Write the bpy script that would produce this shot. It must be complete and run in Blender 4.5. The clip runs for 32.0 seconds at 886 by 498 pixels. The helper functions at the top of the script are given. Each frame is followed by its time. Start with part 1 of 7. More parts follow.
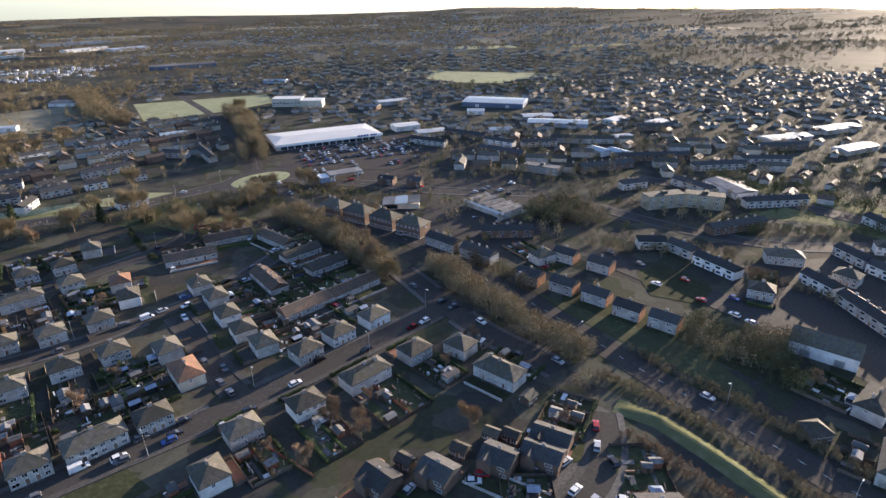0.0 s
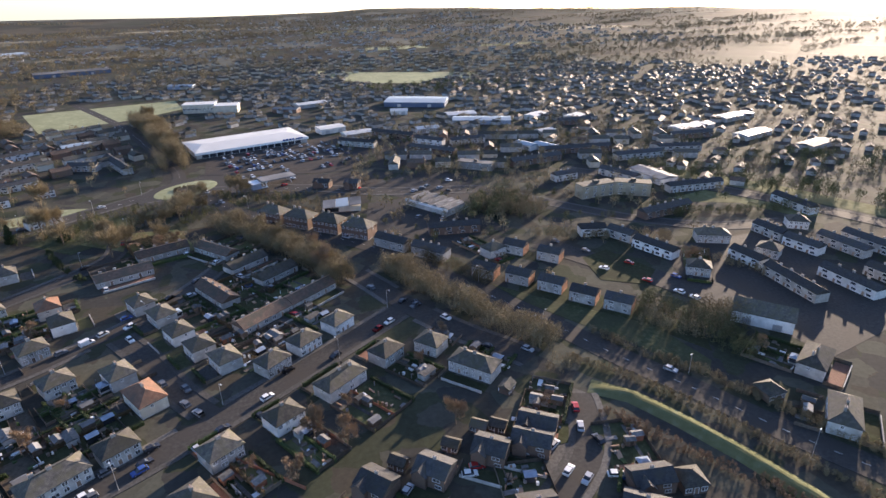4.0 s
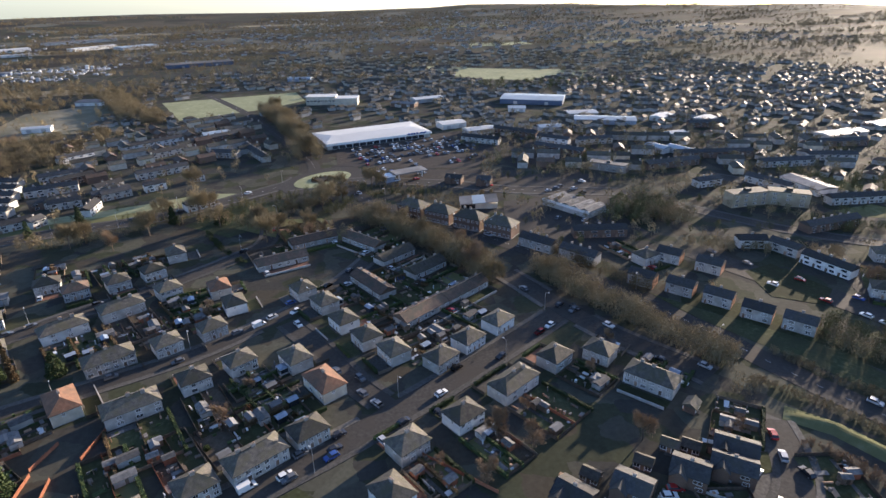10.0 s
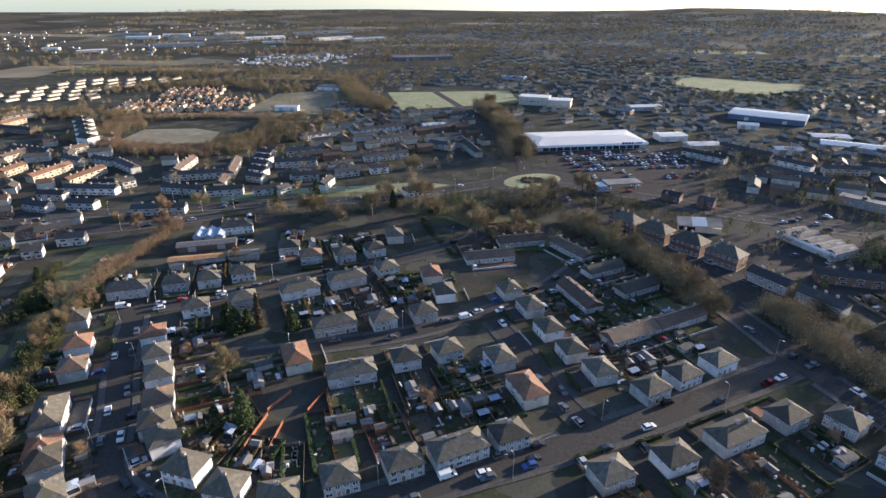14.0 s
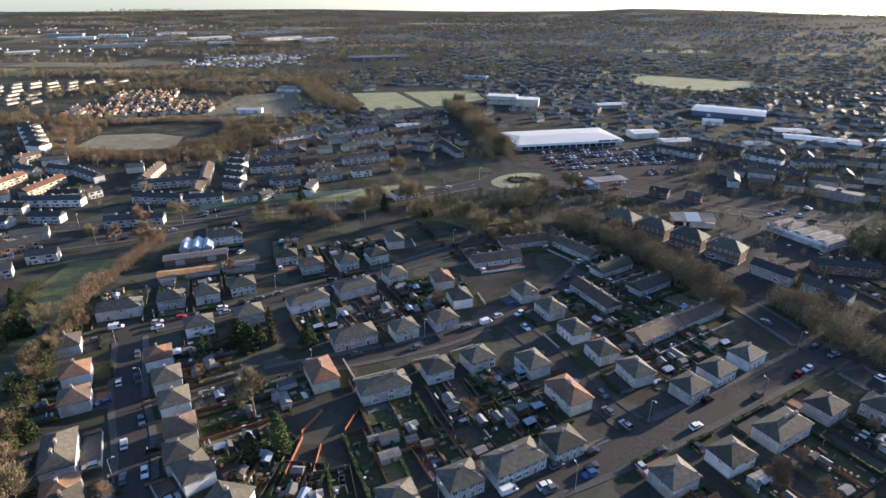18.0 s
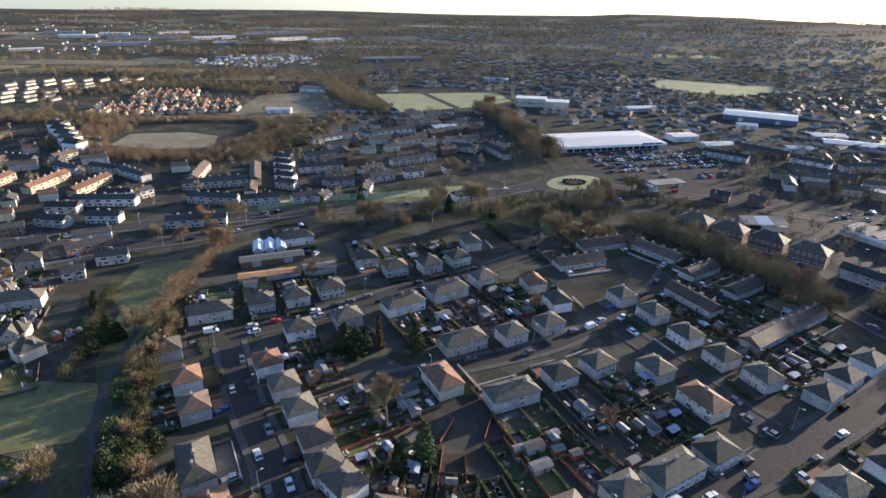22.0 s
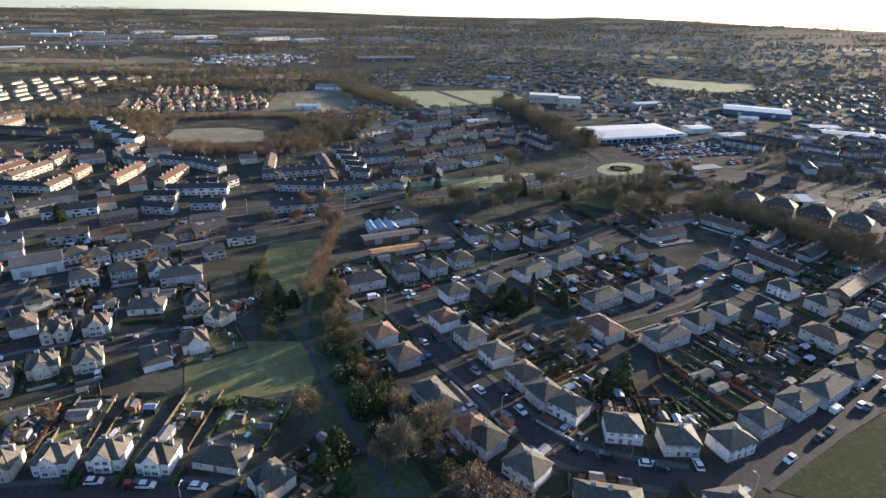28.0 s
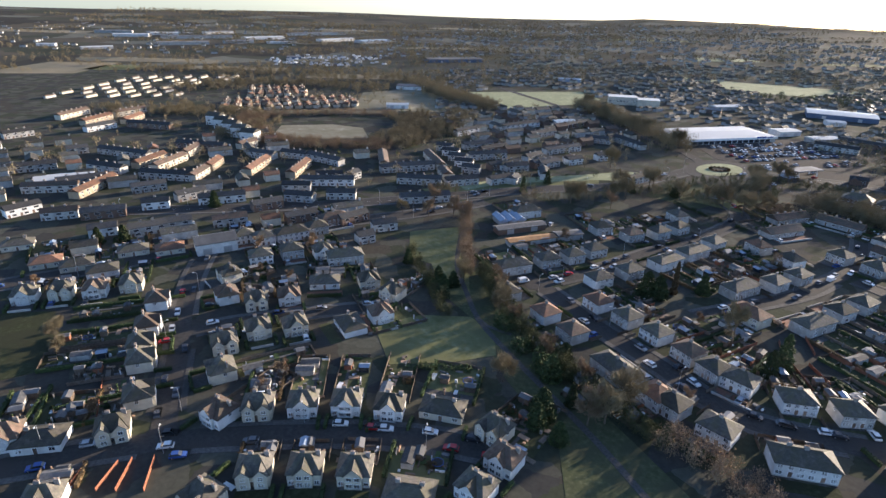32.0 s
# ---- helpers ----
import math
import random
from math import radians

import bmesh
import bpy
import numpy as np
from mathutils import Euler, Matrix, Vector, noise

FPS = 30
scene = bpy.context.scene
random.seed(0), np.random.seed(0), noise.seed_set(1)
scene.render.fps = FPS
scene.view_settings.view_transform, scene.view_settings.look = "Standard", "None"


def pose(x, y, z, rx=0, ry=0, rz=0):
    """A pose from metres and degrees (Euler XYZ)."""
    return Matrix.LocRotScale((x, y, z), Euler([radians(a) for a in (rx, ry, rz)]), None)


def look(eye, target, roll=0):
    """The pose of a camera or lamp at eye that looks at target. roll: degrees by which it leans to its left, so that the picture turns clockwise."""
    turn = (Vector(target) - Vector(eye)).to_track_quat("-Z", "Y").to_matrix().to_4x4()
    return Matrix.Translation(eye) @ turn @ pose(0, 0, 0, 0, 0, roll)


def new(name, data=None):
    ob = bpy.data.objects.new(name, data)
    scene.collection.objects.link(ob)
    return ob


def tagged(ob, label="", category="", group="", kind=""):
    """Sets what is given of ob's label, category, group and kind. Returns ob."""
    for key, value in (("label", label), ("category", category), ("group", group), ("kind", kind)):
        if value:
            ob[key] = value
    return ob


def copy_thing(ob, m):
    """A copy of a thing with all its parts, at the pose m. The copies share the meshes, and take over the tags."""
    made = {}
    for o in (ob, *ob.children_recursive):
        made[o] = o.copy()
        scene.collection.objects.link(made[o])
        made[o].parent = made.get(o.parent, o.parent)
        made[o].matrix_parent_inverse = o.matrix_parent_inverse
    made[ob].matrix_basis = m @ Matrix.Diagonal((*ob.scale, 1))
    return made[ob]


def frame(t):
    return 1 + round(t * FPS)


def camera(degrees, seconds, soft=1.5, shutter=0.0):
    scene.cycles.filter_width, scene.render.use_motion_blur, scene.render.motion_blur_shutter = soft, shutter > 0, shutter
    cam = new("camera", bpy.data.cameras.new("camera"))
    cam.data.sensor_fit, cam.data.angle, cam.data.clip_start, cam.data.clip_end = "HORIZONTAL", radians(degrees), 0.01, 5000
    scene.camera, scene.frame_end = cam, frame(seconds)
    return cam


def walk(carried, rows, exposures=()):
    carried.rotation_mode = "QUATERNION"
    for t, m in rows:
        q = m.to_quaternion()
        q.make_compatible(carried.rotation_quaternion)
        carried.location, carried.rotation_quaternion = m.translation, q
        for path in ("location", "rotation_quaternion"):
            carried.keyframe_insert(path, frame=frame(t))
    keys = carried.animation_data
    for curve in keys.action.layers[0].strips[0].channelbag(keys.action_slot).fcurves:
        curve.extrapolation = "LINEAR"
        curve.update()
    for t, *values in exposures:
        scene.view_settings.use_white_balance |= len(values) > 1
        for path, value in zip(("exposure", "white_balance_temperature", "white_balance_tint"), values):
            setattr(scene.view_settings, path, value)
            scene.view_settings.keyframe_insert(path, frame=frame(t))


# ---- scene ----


def aim(x, y, z, yaw, pitch, roll):
    """Camera pose from a place and degrees of yaw (left), pitch (up) and roll."""
    a, b = radians(yaw), radians(pitch)
    ahead = Vector((-math.sin(a) * math.cos(b), math.cos(a) * math.cos(b), math.sin(b)))
    eye = Vector((x, y, z))
    return look(eye, eye + ahead * 10, roll)


# ---- camera and path ----
cam = camera(74.7, 32.0, soft=1.5)
PATH = [
    (0, aim(-3.27, -11.53, 112.36, -9.41, -24.35, -0.85)),
    (1, aim(-6.70, -11.15, 111.88, -10.31, -24.25, -0.60)),
    (2, aim(-10.31, -10.51, 111.51, -11.80, -24.22, -0.63)),
    (3, aim(-14.38, -9.14, 111.70, -14.90, -24.34, -0.81)),
    (3.5, aim(-16.72, -8.61, 111.43, -16.85, -24.33, -0.87)),
    (5.5, aim(-27.11, -5.00, 111.51, -20.97, -24.60, -0.93)),
    (6, aim(-29.63, -3.81, 111.31, -20.89, -24.60, -0.94)),
    (7, aim(-34.25, -1.79, 111.52, -20.62, -24.71, -1.05)),
    (8, aim(-38.99, 0.28, 111.29, -20.37, -24.70, -1.12)),
    (8.5, aim(-41.47, 1.25, 111.27, -18.44, -24.66, -1.09)),
    (9, aim(-44.10, 2.24, 111.40, -15.74, -24.67, -1.12)),
    (9.5, aim(-46.31, 3.23, 111.10, -12.98, -24.56, -1.05)),
    (10, aim(-48.66, 4.12, 111.57, -10.29, -24.60, -1.01)),
    (10.5, aim(-51.40, 4.54, 112.23, -7.72, -24.61, -0.87)),
    (11, aim(-53.26, 5.39, 112.35, -4.90, -24.59, -0.85)),
    (11.5, aim(-55.69, 6.23, 112.11, -2.33, -24.51, -0.66)),
    (12, aim(-57.52, 6.38, 112.79, 0.00, -24.57, -0.62)),
    (12.5, aim(-59.54, 7.41, 112.46, 1.90, -24.52, -0.44)),
    (13, aim(-61.81, 6.91, 113.30, 7.51, -24.59, -0.12)),
    (13.5, aim(-61.29, 7.24, 112.98, 10.35, -24.50, -0.17)),
    (14, aim(-62.58, 7.64, 112.81, 8.63, -24.45, -0.16)),
    (14.5, aim(-64.01, 8.34, 112.79, 7.76, -24.51, -0.13)),
    (16.5, aim(-75.46, 9.90, 111.71, 6.37, -24.43, 0.04)),
    (17, aim(-79.44, 10.63, 111.38, 5.39, -24.42, 0.15)),
    (18, aim(-88.49, 11.76, 111.40, 3.04, -24.41, 0.18)),
    (19, aim(-97.91, 12.86, 111.00, 2.62, -24.47, 0.33)),
    (20, aim(-109.14, 14.54, 109.77, 2.07, -24.31, 0.95)),
    (21, aim(-119.70, 14.76, 109.14, 1.84, -24.20, 1.07)),
    (22, aim(-130.06, 14.96, 108.37, 1.67, -24.10, 1.02)),
    (23, aim(-142.42, 16.00, 106.57, -0.05, -23.96, 1.44)),
    (24, aim(-152.90, 12.08, 106.02, -0.79, -23.89, 1.39)),
    (25, aim(-163.74, 7.21, 105.80, -1.13, -23.91, 1.39)),
    (25.5, aim(-169.85, 4.50, 105.60, -1.73, -23.87, 1.52)),
    (27.5, aim(-192.51, -8.24, 105.83, -2.87, -23.82, 1.66)),
    (28, aim(-198.02, -12.07, 106.26, -2.98, -23.83, 1.64)),
    (29, aim(-210.20, -19.02, 107.00, -2.46, -23.92, 1.65)),
    (30, aim(-221.82, -24.61, 107.80, -1.19, -23.89, 1.65)),
    (31, aim(-234.19, -27.98, 107.81, -0.37, -23.85, 1.81)),
    (31.5, aim(-239.61, -29.29, 107.47, 1.09, -23.81, 1.81)),
    (32, aim(-244.12, -31.01, 107.36, 0.77, -23.82, 1.64)),
]
walk(cam, PATH, exposures=[(0, 1.55, 7050, 17), (3, 1.6, 7100, 18), (5.5, 1.62, 7250, 22), (8, 1.6, 7300, 22), (9, 1.25, 7050, 17), (10, 1.42, 6950, 16), (11, 1.45, 6850, 15), (13, 1.45, 6800, 15), (32, 1.45, 6800, 14)])

# ---- sky and sun ----
SUN_AZ, SUN_EL = 36.0, 10.5      # degrees: from +x towards +y, above the horizon
sky_world = bpy.data.worlds.new("winter_sky")
scene.world = sky_world
sky_world.use_nodes = True
wn = sky_world.node_tree
for n in list(wn.nodes):
    wn.nodes.remove(n)
w_out, w_bg, w_sky = (wn.nodes.new(k) for k in ("ShaderNodeOutputWorld", "ShaderNodeBackground", "ShaderNodeTexSky"))
w_sky.sky_type, w_sky.sun_disc = "NISHITA", False
w_sky.sun_elevation, w_sky.sun_rotation = radians(SUN_EL), radians(90 - SUN_AZ)
w_sky.air_density, w_sky.dust_density, w_sky.ozone_density = 0.6, 0.55, 2.6
w_bg.inputs["Strength"].default_value = 0.15
wn.links.new(w_sky.outputs[0], w_bg.inputs[0])
wn.links.new(w_bg.outputs[0], w_out.inputs[0])
sun_data = bpy.data.lights.new("sun", "SUN")
sun_data.energy, sun_data.angle, sun_data.color = 4.9, radians(0.6), (1.0, 0.88, 0.72)
sun = new("sun", sun_data)
sun.matrix_world = look((0, 0, 0), (-math.cos(radians(SUN_AZ)) * math.cos(radians(SUN_EL)), -math.sin(radians(SUN_AZ)) * math.cos(radians(SUN_EL)), -math.sin(radians(SUN_EL))))


# ---- materials ----
def material(name, stops, scale=1.0, rough=0.85, bump=0.0, bump_scale=20.0, metal=0.0, per_object=0.0, courses=0.0, big=0.0, big_col=None, alpha=1.0, spec=0.3):
    """A procedural material: a noise between colour stops, larger stains, relief, optional roof courses along z and a shift per object."""
    m = bpy.data.materials.new(name)
    m.use_nodes = True
    t = m.node_tree
    nd, ln = t.nodes, t.links
    bs = nd["Principled BSDF"]
    bs.inputs["Roughness"].default_value, bs.inputs["Metallic"].default_value = rough, metal
    bs.inputs["Specular IOR Level"].default_value = spec
    co = nd.new("ShaderNodeTexCoord")
    src = co.outputs["Object"]
    if per_object:
        inf = nd.new("ShaderNodeObjectInfo")
        add = nd.new("ShaderNodeVectorMath")
        add.operation = "MULTIPLY_ADD"
        add.inputs[1].default_value = (37.0, 91.0, 53.0)
        ln.new(inf.outputs["Random"], add.inputs[0])
        ln.new(src, add.inputs[2])
        src = add.outputs[0]
    no = nd.new("ShaderNodeTexNoise")
    no.inputs["Scale"].default_value, no.inputs["Detail"].default_value, no.inputs["Roughness"].default_value = scale, 6.0, 0.65
    ln.new(src, no.inputs["Vector"])
    ra = nd.new("ShaderNodeValToRGB")
    while len(ra.color_ramp.elements) < len(stops):
        ra.color_ramp.elements.new(0.5)
    for e, (p, c) in zip(ra.color_ramp.elements, stops):
        e.position, e.color = p, (*c, 1)
    ln.new(no.outputs["Fac"], ra.inputs["Fac"])
    col = ra.outputs["Color"]
    if big:
        n2 = nd.new("ShaderNodeTexNoise")
        n2.inputs["Scale"].default_value, n2.inputs["Detail"].default_value = big, 4.0
        ln.new(src, n2.inputs["Vector"])
        r2 = nd.new("ShaderNodeMapRange")
        r2.inputs["From Min"].default_value, r2.inputs["From Max"].default_value = 0.42, 0.66
        ln.new(n2.outputs["Fac"], r2.inputs["Value"])
        mx = nd.new("ShaderNodeMixRGB")
        mx.inputs["Color2"].default_value = (*(big_col or stops[0][1]), 1)
        ln.new(r2.outputs[0], mx.inputs["Fac"])
        ln.new(col, mx.inputs["Color1"])
        col = mx.outputs[0]
    if per_object:
        hv = nd.new("ShaderNodeHueSaturation")
        mr = nd.new("ShaderNodeMapRange")
        mr.inputs["To Min"].default_value, mr.inputs["To Max"].default_value = 1 - per_object, 1 + per_object
        ln.new(inf.outputs["Random"], mr.inputs["Value"])
        ln.new(mr.outputs[0], hv.inputs["Value"])
        ln.new(col, hv.inputs["Color"])
        col = hv.outputs[0]
    height = no.outputs["Fac"]
    if courses:
        sp = nd.new("ShaderNodeSeparateXYZ")
        ln.new(co.outputs["Object"], sp.inputs[0])
        fr = nd.new("ShaderNodeMath")
        fr.operation, fr.inputs[1].default_value = "MULTIPLY", 1.0 / courses
        ln.new(sp.outputs[2], fr.inputs[0])
        f2 = nd.new("ShaderNodeMath")
        f2.operation = "FRACT"
        ln.new(fr.outputs[0], f2.inputs[0])
        mc = nd.new("ShaderNodeMapRange")
        mc.inputs["From Max"].default_value, mc.inputs["To Min"].default_value, mc.inputs["To Max"].default_value = 0.3, 0.72, 1.0
        ln.new(f2.outputs[0], mc.inputs["Value"])
        mm = nd.new("ShaderNodeMixRGB")
        mm.blend_type, mm.inputs["Fac"].default_value = "MULTIPLY", 0.8
        ln.new(col, mm.inputs["Color1"])
        ln.new(mc.outputs[0], mm.inputs["Color2"])
        col = mm.outputs[0]
        height = f2.outputs[0]
    if bump:
        bp = nd.new("ShaderNodeBump")
        bp.inputs["Strength"].default_value, bp.inputs["Distance"].default_value = bump, 0.06
        if not courses:
            n3 = nd.new("ShaderNodeTexNoise")
            n3.inputs["Scale"].default_value, n3.inputs["Detail"].default_value = bump_scale, 3.0
            ln.new(src, n3.inputs["Vector"])
            height = n3.outputs["Fac"]
        ln.new(height, bp.inputs["Height"])
        ln.new(bp.outputs[0], bs.inputs["Normal"])
    ln.new(col, bs.inputs["Base Color"])
    return m


MAT = {}
MAT["turf"] = material("turf", [(0.28, (0.045, 0.05, 0.03)), (0.45, (0.075, 0.08, 0.052)), (0.58, (0.11, 0.108, 0.078)), (0.75, (0.19, 0.18, 0.145))], 0.55, 0.95, 0.9, 2.5, big=0.05, big_col=(0.085, 0.08, 0.062), spec=0.05)
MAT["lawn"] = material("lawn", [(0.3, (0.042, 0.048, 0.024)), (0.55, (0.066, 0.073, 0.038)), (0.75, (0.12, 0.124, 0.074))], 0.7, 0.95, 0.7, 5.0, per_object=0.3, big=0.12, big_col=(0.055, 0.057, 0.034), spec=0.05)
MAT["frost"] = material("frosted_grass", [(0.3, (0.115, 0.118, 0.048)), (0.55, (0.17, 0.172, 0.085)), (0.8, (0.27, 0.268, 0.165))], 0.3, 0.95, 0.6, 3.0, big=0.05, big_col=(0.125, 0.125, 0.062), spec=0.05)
MAT["earth"] = material("bare_earth", [(0.3, (0.06, 0.05, 0.038)), (0.7, (0.12, 0.10, 0.078))], 0.8, 0.95, 0.6, 4.0, per_object=0.2, spec=0.05)
MAT["field"] = material("stubble_field", [(0.3, (0.17, 0.14, 0.08)), (0.7, (0.26, 0.21, 0.13))], 0.03, 0.95, 0.3, 1.0, big=0.01, big_col=(0.12, 0.11, 0.07))
MAT["asphalt"] = material("asphalt", [(0.35, (0.045, 0.043, 0.041)), (0.7, (0.082, 0.077, 0.071))], 0.9, 0.8, 0.25, 12.0, big=0.09, big_col=(0.062, 0.056, 0.05), spec=0.05)
MAT["paving"] = material("paving", [(0.35, (0.07, 0.067, 0.063)), (0.7, (0.13, 0.124, 0.114))], 1.4, 0.9, 0.3, 8.0, per_object=0.25, spec=0.1)
MAT["monoblock"] = material("red_paving", [(0.35, (0.16, 0.075, 0.05)), (0.7, (0.25, 0.13, 0.09))], 2.0, 0.9, 0.3, 8.0, per_object=0.2)
MAT["line"] = material("road_paint", [(0.3, (0.55, 0.55, 0.52)), (0.7, (0.72, 0.72, 0.70))], 3.0, 0.8)
MAT["kerb"] = material("kerb_stone", [(0.3, (0.22, 0.21, 0.20)), (0.7, (0.34, 0.33, 0.31))], 2.0, 0.9)
MAT["slate"] = material("grey_roof_tile", [(0.3, (0.052, 0.049, 0.046)), (0.5, (0.092, 0.084, 0.074)), (0.75, (0.17, 0.15, 0.12))], 0.9, 0.72, 0.8, courses=0.26, per_object=0.35, big=0.35, big_col=(0.09, 0.083, 0.057), spec=0.18)
MAT["brown_tile"] = material("brown_roof_tile", [(0.3, (0.09, 0.058, 0.044)), (0.7, (0.18, 0.12, 0.09))], 0.9, 0.7, 0.8, courses=0.26, per_object=0.25, big=0.35, big_col=(0.085, 0.075, 0.058), spec=0.2)
MAT["red_tile"] = material("orange_roof_tile", [(0.3, (0.15, 0.075, 0.048)), (0.7, (0.26, 0.135, 0.085))], 0.9, 0.7, 0.8, courses=0.26, per_object=0.25, big=0.35, big_col=(0.13, 0.085, 0.06), spec=0.2)
MAT["harl"] = material("grey_harling", [(0.3, (0.36, 0.345, 0.32)), (0.7, (0.54, 0.52, 0.485))], 0.8, 0.95, 0.5, 30.0, per_object=0.2, big=0.3, big_col=(0.31, 0.295, 0.27))
MAT["white"] = material("white_render", [(0.3, (0.62, 0.61, 0.585)), (0.7, (0.78, 0.77, 0.74))], 0.8, 0.9, 0.4, 30.0, per_object=0.1, big=0.25, big_col=(0.54, 0.525, 0.50))
MAT["cream"] = material("cream_render", [(0.3, (0.52, 0.46, 0.36)), (0.7, (0.66, 0.60, 0.48))], 0.8, 0.9, 0.4, 30.0, per_object=0.12, big=0.25, big_col=(0.46, 0.41, 0.33))
MAT["brick"] = material("brown_brick", [(0.3, (0.13, 0.085, 0.063)), (0.7, (0.22, 0.145, 0.11))], 4.0, 0.9, 0.6, courses=0.075, per_object=0.15)
MAT["glass"] = material("window_glass", [(0.3, (0.02, 0.024, 0.03)), (0.7, (0.05, 0.055, 0.065))], 0.3, 0.08, spec=0.6, per_object=0.4)
MAT["upvc"] = material("white_window_frame", [(0.3, (0.72, 0.72, 0.71)), (0.7, (0.82, 0.82, 0.81))], 2.0, 0.5)
MAT["door"] = material("painted_door", [(0.3, (0.16, 0.10, 0.07)), (0.7, (0.26, 0.17, 0.12))], 0.5, 0.5, per_object=0.6)
MAT["chimney"] = material("sooty_chimney_render", [(0.3, (0.22, 0.20, 0.18)), (0.7, (0.36, 0.33, 0.30))], 1.0, 0.95, 0.4, 20.0, per_object=0.2)
MAT["clay"] = material("clay_pot", [(0.3, (0.35, 0.21, 0.13)), (0.7, (0.5, 0.33, 0.22))], 3.0, 0.9)
MAT["fence"] = material("weathered_fence", [(0.3, (0.09, 0.07, 0.053)), (0.7, (0.18, 0.145, 0.115))], 1.5, 0.9, 0.5, 14.0, per_object=0.45, spec=0.1)
MAT["red_fence"] = material("red_stained_fence", [(0.3, (0.22, 0.085, 0.05)), (0.7, (0.34, 0.14, 0.085))], 1.5, 0.9, 0.5, 14.0, per_object=0.2, spec=0.1)
MAT["shed"] = material("shed_boards", [(0.3, (0.12, 0.085, 0.06)), (0.7, (0.23, 0.17, 0.125))], 1.0, 0.9, 0.5, courses=0.14, per_object=0.4)
MAT["felt"] = material("roofing_felt", [(0.3, (0.07, 0.07, 0.07)), (0.7, (0.18, 0.175, 0.17))], 1.0, 0.85, 0.3, 10.0, per_object=0.5)
MAT["sheet"] = material("pale_metal_roof", [(0.3, (0.50, 0.50, 0.48)), (0.7, (0.64, 0.63, 0.60))], 0.05, 0.6, 0.2, 0.5, big=0.02, big_col=(0.52, 0.52, 0.50))
MAT["greyroof"] = material("grey_flat_roof", [(0.3, (0.12, 0.12, 0.123)), (0.7, (0.235, 0.235, 0.235))], 0.2, 0.75, 0.2, 3.0, per_object=0.4, big=0.06, big_col=(0.11, 0.11, 0.11))
MAT["darkslate"] = material("blue_grey_slate", [(0.3, (0.04, 0.041, 0.045)), (0.5, (0.062, 0.063, 0.067)), (0.75, (0.10, 0.098, 0.096))], 0.9, 0.75, 0.8, courses=0.26, per_object=0.3, big=0.35, big_col=(0.07, 0.066, 0.058), spec=0.15)
MAT["rust"] = material("rusted_sheet_roof", [(0.3, (0.34, 0.17, 0.07)), (0.7, (0.52, 0.30, 0.14))], 0.4, 0.85, 0.4, 5.0, big=0.15, big_col=(0.28, 0.15, 0.08))
MAT["skyglass"] = material("roof_glazing", [(0.3, (0.20, 0.25, 0.32)), (0.7, (0.34, 0.40, 0.48))], 0.5, 0.2, spec=0.5)
MAT["hedge"] = material("hedge_leaf", [(0.3, (0.025, 0.04, 0.014)), (0.6, (0.05, 0.075, 0.025)), (0.8, (0.09, 0.11, 0.045))], 1.5, 0.8, 0.5, 8.0, per_object=0.4)
MAT["beech"] = material("beech_hedge_leaf", [(0.3, (0.07, 0.045, 0.02)), (0.7, (0.15, 0.10, 0.05))], 1.5, 0.85, 0.5, 8.0, per_object=0.3)
MAT["twig"] = material("bare_twigs", [(0.3, (0.165, 0.128, 0.075)), (0.6, (0.235, 0.187, 0.112)), (0.8, (0.31, 0.25, 0.155))], 0.12, 0.9, per_object=0.2, spec=0.1)
MAT["redtwig"] = material("russet_twigs", [(0.3, (0.17, 0.118, 0.075)), (0.7, (0.27, 0.188, 0.122))], 0.15, 0.9, per_object=0.2, spec=0.1)
# brighter copy of the brick: low sun on the gables put into the colour
MAT["gable_brick"] = material("sunlit_brick", [(0.3, (0.27, 0.125, 0.07)), (0.7, (0.40, 0.20, 0.12))], 4.0, 0.9, 0.6, courses=0.075, per_object=0.15)
MAT["tan"] = material("tan_render", [(0.3, (0.36, 0.29, 0.20)), (0.7, (0.48, 0.40, 0.29))], 0.8, 0.9, 0.4, 30.0, per_object=0.12, big=0.25, big_col=(0.33, 0.27, 0.19))
MAT["bluewall"] = material("blue_cladding", [(0.3, (0.06, 0.09, 0.15)), (0.7, (0.09, 0.13, 0.20))], 0.2, 0.5, per_object=0.1)
MAT["bluesheet"] = material("pale_blue_sheet_roof", [(0.3, (0.26, 0.33, 0.38)), (0.7, (0.40, 0.47, 0.52))], 0.1, 0.55, 0.2, 0.5, big=0.03, big_col=(0.30, 0.36, 0.40))
MAT["scrubleaf"] = material("scrub_leaf_and_twig", [(0.3, (0.06, 0.066, 0.03)), (0.55, (0.105, 0.105, 0.05)), (0.75, (0.17, 0.155, 0.082))], 0.2, 0.9, per_object=0.2, spec=0.1)
MAT["bark"] = material("bark", [(0.3, (0.08, 0.06, 0.045)), (0.7, (0.17, 0.135, 0.10))], 2.0, 0.95, 0.6, 12.0)
MAT["pine"] = material("evergreen_needles", [(0.3, (0.022, 0.036, 0.014)), (0.55, (0.05, 0.07, 0.024)), (0.8, (0.10, 0.11, 0.035))], 0.5, 0.8, per_object=0.35)
MAT["tyre"] = material("tyre_rubber", [(0.3, (0.02, 0.02, 0.02)), (0.7, (0.04, 0.04, 0.04))], 3.0, 0.9)
MAT["alloy"] = material("wheel_rim", [(0.3, (0.4, 0.4, 0.41)), (0.7, (0.55, 0.55, 0.56))], 3.0, 0.4, metal=0.8)
